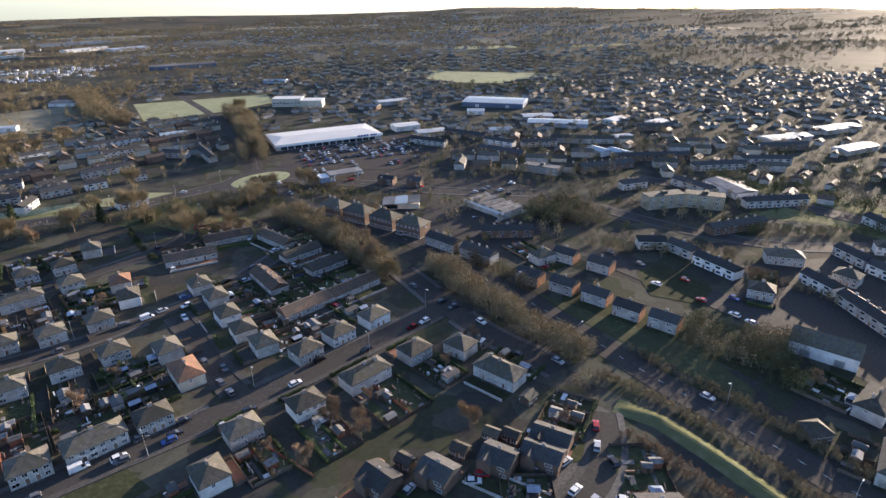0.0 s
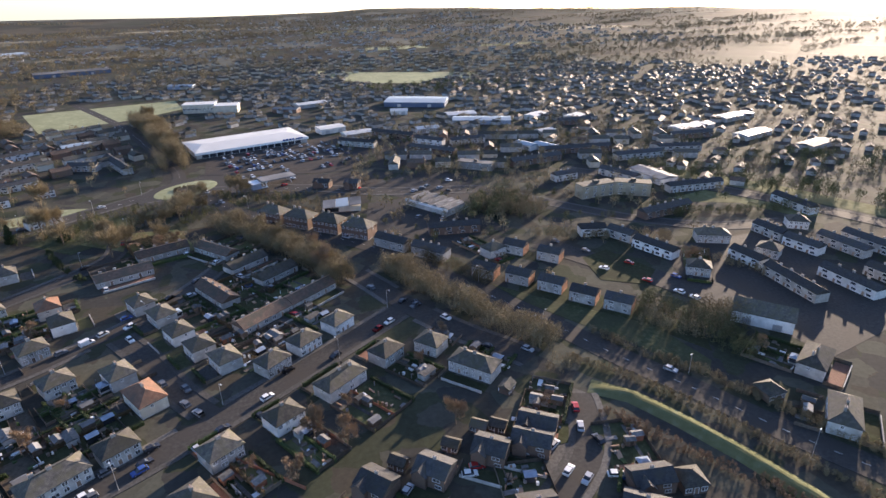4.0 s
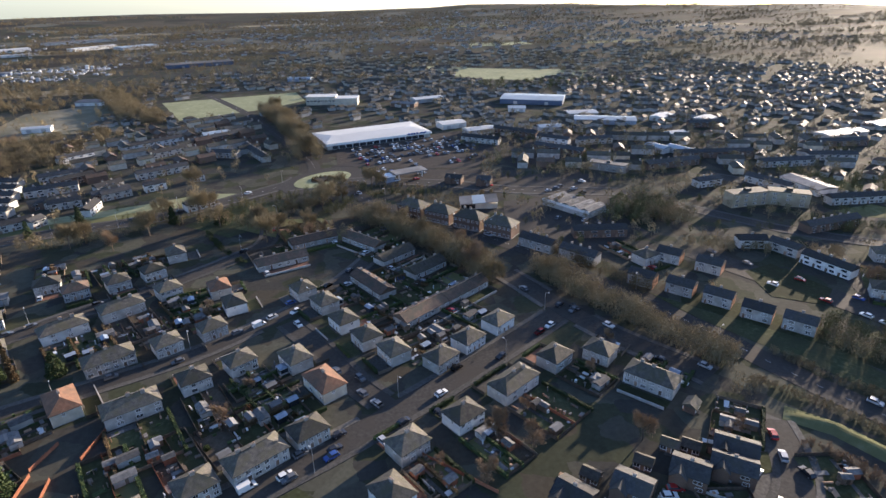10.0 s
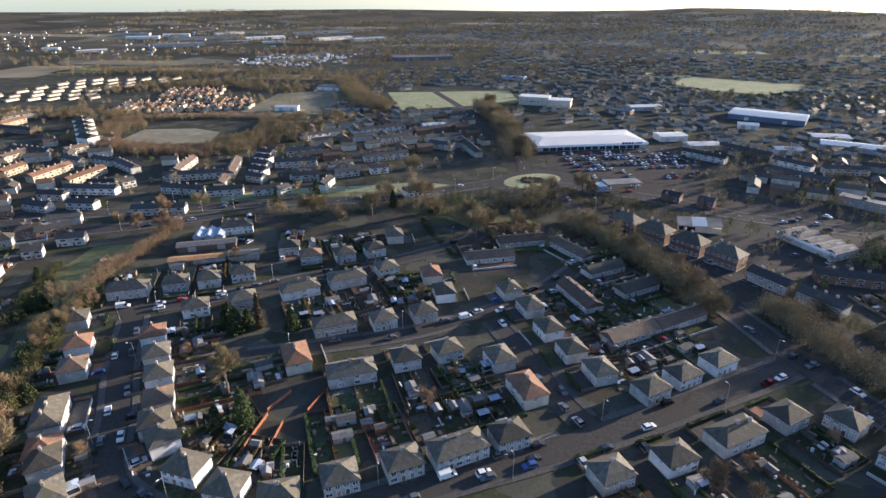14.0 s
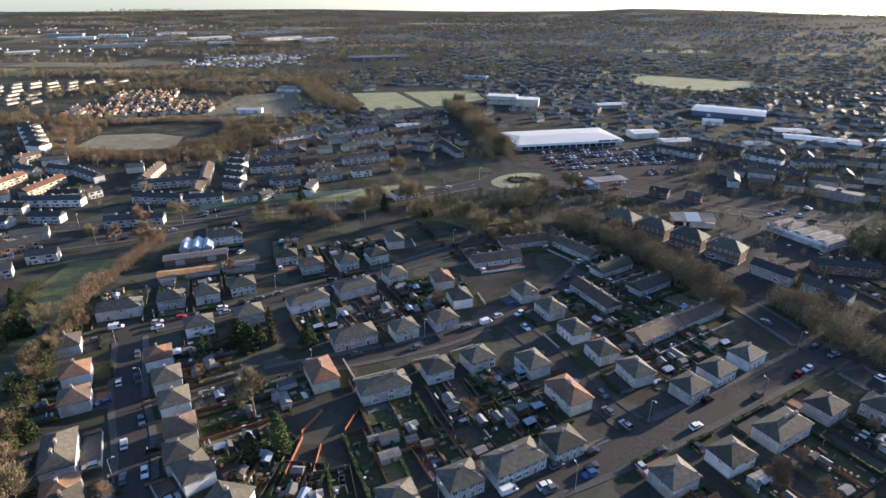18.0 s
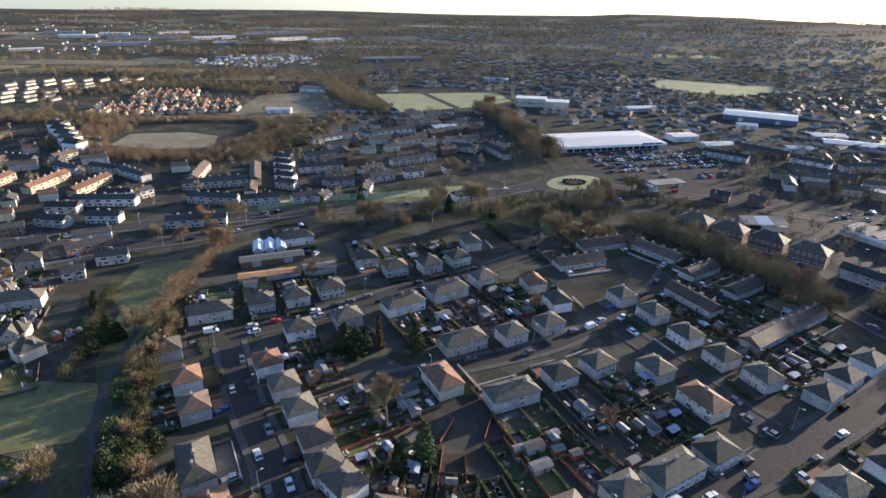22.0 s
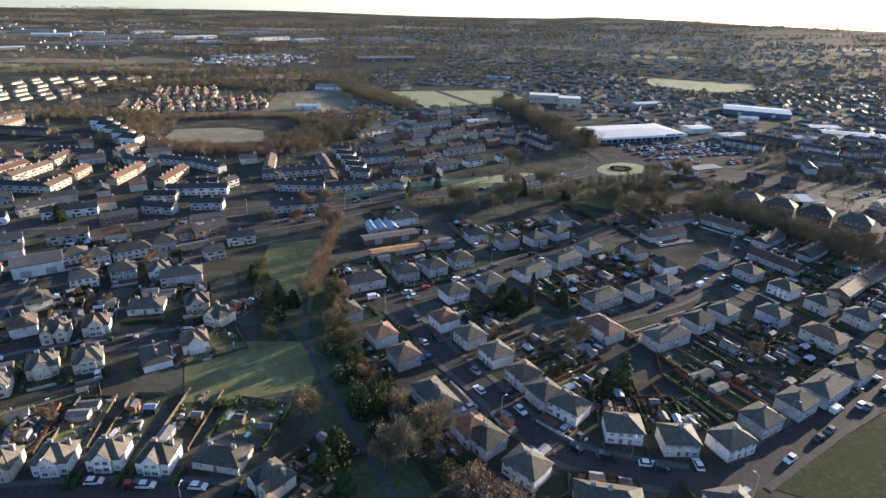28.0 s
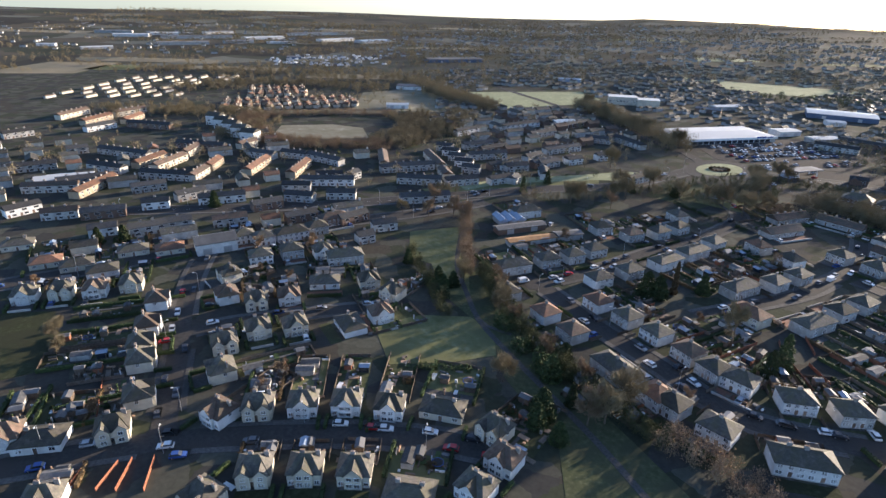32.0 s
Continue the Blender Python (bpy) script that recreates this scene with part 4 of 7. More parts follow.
CLOSE = [
    (-277.7, 141.5, -60, "bg"), (-296.3, 138.8, 25, "vg"), (-307.9, 135.8, 25, "vg"), (-315.8, 126.4, 25, "vg"),
    (-268.2, 148.7, 25, "vg"), (-265.5, 165.1, -30, "vg"), (-276.0, 174.1, 20, "vg"), (-293.2, 173.0, 10, "bg"),
    (-303.7, 159.0, 20, "vg"), (-314.5, 154.6, 20, "vg"), (-326.6, 158.2, -60, "vg"), (-331.6, 174.9, -50, "vg"),
    (-289.2, 195.1, 20, "lg"),
]
HIGH_N = [
    (-376.6, 159.0, 20, "vg"), (-387.9, 156.7, 20, "vg"), (-398.9, 152.7, 20, "vg"), (-365.8, 164.6, 20, "vg"),
    (-324.7, 192.2, 25, "pg"), (-313.3, 199.2, 25, "pg"), (-300.0, 200.4, 25, "vg"),
]
HIGH_S = [
    (-410.6, 182.1, 28, "bo"), (-396.7, 180.5, 28, "bg"), (-381.6, 196.3, 28, "bg"), (-348.5, 203.8, 30, "hg"),
    (-339.2, 213.4, 30, "pg"), (-383.7, 176.2, 28, "bg"), (-367.0, 199.4, 28, "bo"), (-433.5, 198.1, 28, "bg"),
    (-329.7, 212.2, 30, "pg"), (-318.5, 218.8, 30, "lg"), (-302.8, 239.4, 32, "lb"), (-308.5, 227.1, 30, "pg"),
]
BUNG = [
    (-39.8, 213.2, -61, "Bb"), (-23.3, 188.8, 35, "Bb"), (-5.4, 200.9, 35, "Bb"), (-28.2, 238.9, 35, "Bg"),
    (-16.6, 223.9, 35, "Bg"), (-77.5, 244.4, 20, "Bb"), (-64.1, 264.4, 20, "Bb"), (-40.5, 257.3, -50, "Bb"),
]
COURT = [
    (-2, 96, -50, "cb"), (12.6, 95.8, -45, "cb"), (28.5, 97.5, -40, "cb"), (39.8, 96.7, -38, "cg"), (44.2, 102.2, -38, "cg"),
    (60.8, 75.6, -10, "cg"), (70, 72.5, -10, "sg"), (54.5, 68.6, -40, "cg"), (31, 76.4, -10, "cb"),
    (29.2, 107.5, -40, "sm"), (19.6, 103.4, -40, "sm"), (4.9, 102, -45, "sm"), (34.2, 106, -40, "sm"), (43.5, 120.5, 40, "sm"),
]
EAST_ROW = [
    (67.4, 193.8, -49, "tw"), (78.3, 183.8, -49, "tw"), (87.5, 173.2, -49, "tw"), (94.8, 161.0, -49, "tw"),
    (103.7, 151.0, -49, "tw"), (89.2, 210.8, -49, "tw"), (100.2, 198.3, -49, "tw"), (78.3, 211.7, 20, "pg"),
]
EAST2 = [
    (145.8, 125.1, -49, "hb"), (114.9, 92.3, 0, "sg"), (139.5, 98.4, 30, "lg"), (125.0, 76.8, 40, "lg"), (181.0, 190.0, -26, "lg"), (193.0, 168.0, -60, "pg"), (232.0, 189.0, -33, "pg"), (151.5, 164.5, -38, "pg"),
]
WORKS_N = [
    (-12, 290, -43, "fb"), (0.5, 279, -43, "fb"), (13.5, 267.5, -43, "fb"), (26, 255.5, -43, "fb"),
    (38, 236, -51, "tr"), (51.5, 220, -51, "tr"), (20, 339, -30, "cg"), (-205, 259, 25, "lg"), (37, 331, -30, "cb"), (122, 341, -42, "fw"),
]
for rows in (MAIN_SOUTH, MAIN_NORTH, SIDE_STREET, MIDDLE, SECOND, LEFT_WEST, LEFT_EAST, LOWER, CRESCENT_N, CRESCENT_S, RISE_WEST, CLOSE, HIGH_N, HIGH_S, BUNG, COURT, EAST_ROW, EAST2, WORKS_N):
    street(rows)

# ---- terraced estate beyond the ring road: x, y, turn, length ----
EST_A = [(-553, 437, 42, 21), (-527, 426, 60, 23), (-519, 456, 64, 24), (-571, 394, 52, 20), (-431, 357, 40, 30), (-468, 337, 18, 32), (-505, 311, 34, 29), (-436, 322, 72, 25), (-424, 311, 67, 15), (-417, 322, 72, 15)]
EST_B = [(-458, 289, 34, 27), (-416, 295, 0, 30), (-395, 299, 58, 15), (-434, 263, 76, 21), (-468, 274, 14, 29), (-420, 278, 23, 26), (-388, 270, 47, 16), (-352, 285, 26, 22)]
EST_C = [(-460, 239, 54, 17), (-438, 235, 22, 18), (-418, 238, 25, 20), (-394, 249, 21, 24), (-376, 228, 31, 13), (-369, 266, 23, 23), (-406, 216, 29, 13), (-353, 234, 26, 18), (-342, 258, 36, 18), (-320, 242, 34, 18), (-387, 220, 36, 15)]
EST_D = [(-226, 404, 24, 24), (-220, 375, 19, 27), (-210, 351, 29, 24), (-182, 359, 31, 20), (-162, 371, 28, 10), (-215, 317, 32, 17)]
EST_E = [(-202, 346, 22, 14), (-179, 358, 32, 15), (-160, 368, 28, 11), (-138, 381, 24, 10), (-215, 394, 37, 25), (-188, 374, 43, 17), (-163, 400, 29, 33), (-171, 451, 38, 29), (-234, 452, 42, 24), (-188, 481, 33, 50), (-143, 487, 34, 47), (-128, 435, -20, 19), (-107, 434, -66, 54), (-206, 318, 62, 10), (-185, 334, 88, 14), (-127, 328, 35, 18)]
LONG_ROWS = [(-256, 281, 17, 43, 'a'), (-275, 301, 22, 18, 'b'), (-246, 313, 21, 45, 'b'), (-274, 338, 20, 36, 'a'), (-298, 282, 35, 12, 'c'), (-313, 280, 26, 13, 'c'), (-332, 333, 80, 28, 'e'), (-356, 341, 80, 21, 'e'), (-319, 342, 14, 14, 'a'), (-345, 308, -8, 34, 'a'), (-320, 313, 12, 14, 'c'), (-306, 317, 58, 5, 'a'), (-364, 327, -15, 18, 'e'), (-328, 272, -7, 14, 'a'), (-294, 243, 44, 14, 'd'), (-298, 263, 23, 17, 'd'), (-277, 234, 23, 11, 'a'), (-284, 218, 32, 10, 'a'), (-280, 302, 103, 9, 'e'), (-249, 327, 105, 17, 'e'), (-342, 288, 32, 7, 'a'), (-305, 274, 16, 7, 'e'), (-257, 358, 108, 36, 'e'), (-292, 357, 99, 31, 'e')]
# rows seen along their front: foot of the front wall from end to end, then the look
# looks e and f stand for rows in the sun, a for grey ones
FRONT_ROWS = [(-577, 455, -571, 487, "e"), (-545, 437, -539, 467, "f"), (-539, 474, -526, 500, "e"), (-516, 447, -515, 474, "f"), (-442, 321, -436, 347, "f"), (-428, 317, -422, 346, "e"), (-424, 352, -424, 374, "e"), (-397, 299, -396, 318, "e"), (-445, 262, -442, 296, "f"), (-396, 322, -396, 341, "f"), (-369, 315, -366, 346, "f"), (-341, 312, -338, 342, "f"), (-396, 377, -389, 391, "e"),
              (-488, 354, -449, 343, "a"), (-473, 316, -448, 309, "a"), (-433, 302, -400, 299, "a"), (-444, 376, -408, 371, "d"), (-385, 358, -367, 352, "a"), (-364, 360, -346, 355, "a"), (-345, 357, -320, 341, "a"), (-512, 437, -474, 431, "d"), (-505, 348, -495, 356, "a"), (-422, 273, -407, 283, "a"), (-404, 248, -392, 253, "c"), (-335, 298, -303, 301, "c"), (-342, 286, -326, 287, "a"), (-314, 275, -298, 276, "a"), (-278, 308, -251, 307, "a"), (-272, 271, -245, 278, "a"), (-247, 305, -228, 312, "a"),
              (126, 215, 138, 212, "c"), (138, 212, 143, 200, "a"), (142, 197, 149, 178, "c"), (175, 173, 177, 158, "c"), (176, 155, 174, 128, "a"), (208, 193, 209, 177, "a"), (208, 175, 211, 159, "c"), (251, 223, 251, 198, "c"), (208, 253, 243, 250, "a"), (168, 222, 200, 226, "d"), (225, 172, 227, 150, "a"), (196, 146, 197, 122, "c"), (238, 170, 240, 148, "a"), (214, 140, 216, 118, "a"), (190, 300, 200, 276, "a"),
              (92, 400, 118, 374, "d"), (146, 334, 185, 338, "d"), (219, 322, 255, 319, "a"), (178, 354, 230, 346, "d"), (46, 438, 70, 419, "a"), (77, 459, 104, 432, "d"), (102, 424, 120, 406, "c"), (128, 404, 155, 404, "a"), (157, 295, 173, 297, "c"), (238, 435, 267, 432, "d"), (292, 357, 328, 353, "d"), (260, 330, 290, 322, "a"), (58, 242, 83, 238, "d")]


def crowds(x, y, gap=13.0):
    """Whether a spot lies against one of those rows."""
    for x0, y0, x1, y1, _ in FRONT_ROWS:
        n = math.dist((x0, y0), (x1, y1))
        f = max(0.0, min(1.0, ((x - x0) * (x1 - x0) + (y - y0) * (y1 - y0)) / n / n))
        if math.dist((x, y), (x0 + (x1 - x0) * f, y0 + (y1 - y0) * f)) < gap:
            return True
    return False


TERR = {}


def row_house(length, look_key):
    n = max(8, min(44, 4 * round(length / 4)))
    if (n, look_key) not in TERR:
        # e and f put warm sunlight into the wall and roof colours
        wall, roof = {"a": ("harl", "darkslate"), "b": ("harl", "brown_tile"), "c": ("white", "darkslate"), "d": ("brick", "darkslate"), "e": ("cream", "brown_tile"), "f": ("tan", "red_tile")}[look_key]
        words = {"a": "grey-harled terrace with a slate roof", "b": "harled terrace with a brown roof", "c": "white terrace with a grey roof", "d": "brick terrace with a dark roof", "e": "terrace in sunlit cream with a tan roof", "f": "terrace in sunlit tan render with an orange roof"}[look_key]
        TERR[n, look_key] = terrace(n, 8.0, wall, roof, words + " and party-wall chimneys")
    return TERR[n, look_key]


for rows, looks in ((EST_A, "abac"), (EST_B, "abea"), (EST_C, "cadb"), (EST_D, "abda"), (EST_E, "adca")):
    for i, (x, y, a, n) in enumerate(rows):
        if crowds(x, y):
            continue
        place(row_house(n, looks[(i * 7 + i // 3) % 4]), x, y, a, 0, "estate terraces").scale = (1.0, 0.8, 0.78)
        plots.append((x, y, a, "t"))
for x0, y0, x1, y1, key in FRONT_ROWS:
    n, a = math.dist((x0, y0), (x1, y1)), math.atan2(y1 - y0, x1 - x0)
    x, y = (x0 + x1) / 2 - 3.2 * math.sin(a), (y0 + y1) / 2 + 3.2 * math.cos(a)
    ob = place(row_house(n, key), x, y, math.degrees(a), 0, "estate terraces")
    ob.scale = (n / max(8, min(44, 4 * round(n / 4))), 0.8, 0.78)
    for k in (-n / 3, 0, n / 3):
        plots.append((x + k * math.cos(a), y + k * math.sin(a), math.degrees(a), "t"))
for x, y, a, n, key in LONG_ROWS:
    if crowds(x, y):
        continue
    place(row_house(n, key), x, y, a, 0, "estate terraces").scale = (1.0, 0.8, 0.78)
    plots.append((x, y, a, "t"))
    if n > 22:
        for k in (-n / 3, n / 3):
            plots.append((x + k * math.cos(radians(a)), y + k * math.sin(radians(a)), a, "t"))
gabled = terrace(12, 8.0, "white", "slate", "white gabled flats in a stepped row", eave=8.0, ridge=10.6, name="apartment_block")
for i in range(5):
    place(gabled, -399 - 12 * i, 404 + 14 * i, -12, 0, "stepped white flats").scale = (1.0, 1.3, 0.95)
    plots.append((-399 - 12 * i, 404 + 14 * i, 46, "t"))
for i in range(5):
    place(row_house(12, "c" if i % 2 else "a"), -232 - 4.6 * i, 339 + 14 * i, -14, 0, "estate terraces").scale = (1.0, 0.8, 0.78)
    plots.append((-230 - 4.6 * i, 339 + 14 * i, 20, "t"))
for x, y, a in [(-208, 350, 28), (-182, 366, 30)]:
    place(PROTO["lg"][1], x, y, a, 0, "harled houses").scale = (0.85, 0.85, 0.8)
    plots.append((x, y, a, "t"))

# ---- trees and hedges ----
def bare_tree(h, spread, seed, twig, label, twigs=2600, thin=0.085):
    """A leafless tree: tapered trunk, limbs and a crown of fine twigs with gaps."""
    r = random.Random(seed)
    t = thing("tree", label, "tree")
    s, tips = Shape(), []
    base = 0.028 * h
    s.tube((0, 0, -0.3), (0.1, 0, h * 0.3), base, base * 0.75, 7)
    s.tube((0.1, 0, h * 0.3), (0.0, 0.15, h * 0.72), base * 0.75, base * 0.25, 6)
    for k in range(9):
        a, z0 = k * 2.4 + r.uniform(-0.4, 0.4), h * r.uniform(0.22, 0.6)
        ln = spread * r.uniform(0.55, 0.95)
        p = Vector((0.08, 0, z0))
        e = p + Vector((math.cos(a) * ln * 0.6, math.sin(a) * ln * 0.6, h * r.uniform(0.12, 0.3)))
        s.tube(p, e, base * 0.4, base * 0.18, 5)
        for j in range(3):
            b = a + r.uniform(-0.9, 0.9)
            q = e + Vector((math.cos(b) * ln * 0.35, math.sin(b) * ln * 0.35, h * r.uniform(0.05, 0.2)))
            s.tube(e, q, base * 0.18, base * 0.07, 4)
            tips += [e.lerp(q, 0.5), q]
    tips += [Vector((r.uniform(-0.3, 0.3) * spread * 0.5, r.uniform(-0.3, 0.3) * spread * 0.5, h * r.uniform(0.6, 0.85))) for _ in range(8)]
    part("trunk", s.mesh("trunk", "bark"), t)
    c = Shape()
    mid = Vector((0, 0, h * 0.5))
    for _ in range(twigs):
        o = r.choice(tips)
        p = o + Vector((r.gauss(0, 1), r.gauss(0, 1), r.gauss(0, 1))) * spread * 0.16
        d = ((p - mid).normalized() + Vector((r.gauss(0, 0.5), r.gauss(0, 0.5), r.gauss(0.4, 0.4)))).normalized()
        ln = r.uniform(0.06, 0.13) * h
        side = d.cross(Vector((r.gauss(0, 1), r.gauss(0, 1), r.gauss(0, 1)))).normalized() * thin * r.uniform(0.7, 1.4)
        c.add([p - side, p + side, p + d * ln], [(0, 1, 2)])
    part("crown", c.mesh("crown", twig), t)
    return t


def leafy(t, n, radius, size, mat, r, core=None):
    """A crown of small leaf clumps on an uneven body."""
    c = Shape()
    for _ in range(n):
        p, nrm = radius(r)
        u = nrm.cross(Vector((r.gauss(0, 1), r.gauss(0, 1), r.gauss(0, 1)))).normalized()
        v = (nrm + Vector((r.gauss(0, 0.6), r.gauss(0, 0.6), r.gauss(0, 0.6)))).normalized()
        k = size * r.uniform(0.6, 1.5)
        c.add([p - u * k, p + u * k * 0.3 - v * k * 0.4, p + v * k + u * k * 0.4], [(0, 1, 2)])
    part("crown", c.mesh("crown", mat), t)


def conifer(h, w, seed, label, mat="pine"):
    r = random.Random(seed)
    t = thing("conifer", label, "tree")
    part("trunk", Shape().tube((0, 0, -0.3), (0, 0, h * 0.9), 0.02 * h, 0.05, 6).mesh("trunk", "bark"), t)

    def pt(q):
        z = q.random() ** 1.4
        rad = w * (1 - z) ** 0.55 * (0.82 + 0.18 * math.sin(z * 25)) * q.uniform(0.6, 1.08)
        a = q.uniform(0, 2 * math.pi)
        return Vector((math.cos(a) * rad, math.sin(a) * rad, 0.4 + z * (h - 0.4))), Vector((math.cos(a), math.sin(a), -0.2))

    leafy(t, 2800, pt, 0.34, mat, r)
    return t


def shrub(w, h, seed, mat, label):
    r = random.Random(seed)
    t = thing("shrub", label, "shrub")
    part("stem", Shape().tube((0, 0, -0.2), (0, 0, h * 0.5), 0.12, 0.06, 5).mesh("stem", "bark"), t)

    def pt(q):
        d = Vector((q.gauss(0, 1), q.gauss(0, 1), abs(q.gauss(0, 1)))).normalized()
        k = q.uniform(0.55, 1.0) * (1 + 0.25 * math.sin(5 * d.x + 3 * d.y))
        return Vector((d.x * w * k, d.y * w * k, 0.1 + d.z * h * k)), d

    leafy(t, 900, pt, 0.24, mat, r)
    return t


TREES = [bare_tree(12, 5.0, 1, "twig", "tall bare tree with pale brown twigs"), bare_tree(9, 4.2, 2, "twig", "bare spreading tree with brown twigs"), bare_tree(10, 3.6, 3, "redtwig", "slender bare tree with russet twigs"), bare_tree(14, 5.5, 4, "twig", "large bare tree with ochre twigs", 3400), bare_tree(8, 3.2, 5, "redtwig", "small bare birch with reddish twigs", 1800), bare_tree(15, 3.3, 6, "twig", "tall upright bare tree with dense ochre twigs", 3600)]
PINES = [conifer(11, 3.0, 11, "dark green conifer"+" in a back garden"), conifer(8, 3.2, 12, "dense dark evergreen by the gardens"), conifer(12, 1.3, 13, "slim upright evergreen tree in the gardens", "beech")]
BUSH = [shrub(1.6, 1.7, 21, "hedge", "rounded green garden shrub"), shrub(2.3, 2.2, 22, "beech", "brown winter shrub beside the verge"), shrub(2.8, 3.0, 23, "hedge", "large dark evergreen bush")]
rt = random.Random(31)


def tree(kind, x, y, z=0.0, k=1.0, group=""):
    ob = place(kind, x, y, rt.uniform(0, 360), z, group)
    ob.scale = (k, k, k * rt.uniform(0.9, 1.12))
    return ob


def belt(pts, count, width, kinds, low=0.8, high=1.15, group="tree belt"):
    """Trees along a line, unevenly spaced."""
    seg = [math.dist(pts[i], pts[i + 1]) for i in range(len(pts) - 1)]
    for n in range(count):
        d = (n + rt.uniform(0.1, 0.9)) / count * sum(seg)
        i = 0
        while d > seg[i] and i < len(seg) - 1:
            d -= seg[i]
            i += 1
        f = min(d / seg[i], 1.0)
        x = pts[i][0] + (pts[i + 1][0] - pts[i][0]) * f + rt.gauss(0, width)
        y = pts[i][1] + (pts[i + 1][1] - pts[i][1]) * f + rt.gauss(0, width)
        if not on_street(x, y, 0.5):
            tree(rt.choice(kinds), x, y, 0, rt.uniform(low, high), group)


def cloud(name, stems, pos, tip, side, mat):
    """One mesh of tapered stems and very many thin slivers."""
    v = np.stack([pos - side, pos + side, pos + tip], 1).reshape(-1, 3)
    f = np.arange(len(v)).reshape(-1, 3)
    s = Shape()
    for a, b, r in stems:
        s.tube(a, b, r, 0.02, 3)
    return solid(name, [tuple(p) for p in v.tolist()] + s.v, [tuple(q) for q in f.tolist()] + [tuple(len(v) + i for i in q) for q in s.f], mat)


def unit(g, n, up=0.0):
    d = g.normal(size=(n, 3))
    d[:, 2] += up
    return d / np.linalg.norm(d, axis=1, keepdims=True)


def thicket(name, pts, width, height, step, label, mat="twig", thin=0.1, twigs=95):
    """A dense strip of bare trees: stems and very many fine twigs, with an uneven top."""
    g = np.random.default_rng(int(abs(pts[0][0]) * 7 + abs(pts[0][1])))
    stems, pos, tip, side = [], [], [], []
    for i in range(len(pts) - 1):
        (x0, y0), (x1, y1) = pts[i], pts[i + 1]
        d = math.dist(pts[i], pts[i + 1])
        for _ in range(max(1, int(d * width / step))):
            f, off = g.random(), g.uniform(-0.5, 0.5) * width
            x, y = x0 + (x1 - x0) * f - (y1 - y0) / d * off, y0 + (y1 - y0) * f + (x1 - x0) / d * off
            if on_street(x, y, 0.3):
                continue
            h = height * (0.78 + 0.4 * noise.noise(Vector((x * 0.09, y * 0.09, 3.0)))) * g.uniform(0.75, 1.12)
            stems.append(((x, y, -0.2), (x + g.normal() * 0.3, y + g.normal() * 0.3, h * 0.85), 0.012 * h))
            t = g.uniform(0.12, 1.0, twigs)
            r = h * 0.26 * np.sqrt(np.clip(1.05 - ((t - 0.55) / 0.5) ** 2, 0.05, 1))
            c = g.normal(size=(twigs, 2)) * (r * 0.62)[:, None]
            pos.append(np.column_stack([x + c[:, 0], y + c[:, 1], h * t * 0.95]))
            k = h * g.uniform(0.06, 0.13, (twigs, 1))
            u = unit(g, twigs, 0.9)
            tip.append(u * k)
            w = np.cross(u, g.normal(size=(twigs, 3)))
            side.append(w / np.linalg.norm(w, axis=1, keepdims=True) * thin * g.uniform(0.6, 1.4, (twigs, 1)))
    return tagged(new(name, cloud(name, stems, np.concatenate(pos), np.concatenate(tip), np.concatenate(side), mat)), label, "trees", kind="stuff")


thicket("tree_belt", [(-36, 287), (-10, 250), (4, 222), (9, 206)], 12, 12, 2.4, "dense belt of bare brown trees beside the bypass")
thicket("tree_belt", [(31, 216), (38, 194), (49, 173), (59, 152), (69, 137)], 11, 10, 2.4, "dense belt of bare trees beside the bypass")
thicket("scrub", [(47, 148), (60, 130), (66, 122)], 8, 5, 5.0, "bare scrub on the bypass bank")
thicket("scrub", [(84, 141), (93, 124), (104, 108), (116, 82), (130, 52)], 4.5, 3.0, 1.3, "low brown scrub along the bypass")
thicket("scrub", [(69, 129.5), (78, 119), (87, 104), (94, 89), (101, 72), (112, 48)], 3.5, 2.6, 1.1, "low brown scrub along the bypass")
thicket("scrub", [(65, 103), (71.5, 92.5), (77, 82), (85, 70), (94, 54)], 5, 2.6, 1.5, "russet bramble scrub below the bank", "redtwig")
thicket("tree_belt", [(-113, 596), (-90, 530), (-79, 461), (-68, 412)], 18, 14, 5.0, "tall belt of bare trees beside the store", thin=0.13)
thicket("tree_belt", [(-292, 720), (-240, 610), (-206, 569)], 26, 12, 9.0, "tall bare trees beside the playing field", thin=0.16)
thicket("wood", [(-424, 500), (-416, 440), (-384, 402), (-335, 396), (-290, 396)], 24, 7.0, 4.6, "brown winter woodland round the clearing", "redtwig", thin=0.12, twigs=80)
thicket("wood", [(-296, 404), (-276, 440), (-272, 490), (-292, 520)], 42, 7.5, 5.2, "brown winter woodland round the clearing", thin=0.13, twigs=80)
thicket("wood", [(-424, 500), (-366, 520), (-300, 524)], 20, 6.0, 6.0, "brown winter woodland round the clearing", "redtwig", thin=0.12, twigs=80)
thicket("scrub", [(-128, 310), (-100, 300), (-74, 312), (-46, 335), (-8, 318)], 12, 5, 14.0, "bare park trees and scrub by the ring road", thin=0.14)
thicket("scrub", [(-100, 296), (-84, 284), (-62, 280), (-48, 262)], 12, 8, 10.0, "bare park trees among the grass", thin=0.14)
thicket("wood", [(94, 272), (106, 252), (122, 250), (118, 284), (102, 264)], 12, 9, 7.0, "dark wooded knoll in the town", thin=0.14)
thicket("wood", [(108, 142), (122, 126), (142, 130), (128, 140)], 12, 8, 6.0, "bare trees round the yard", thin=0.12)
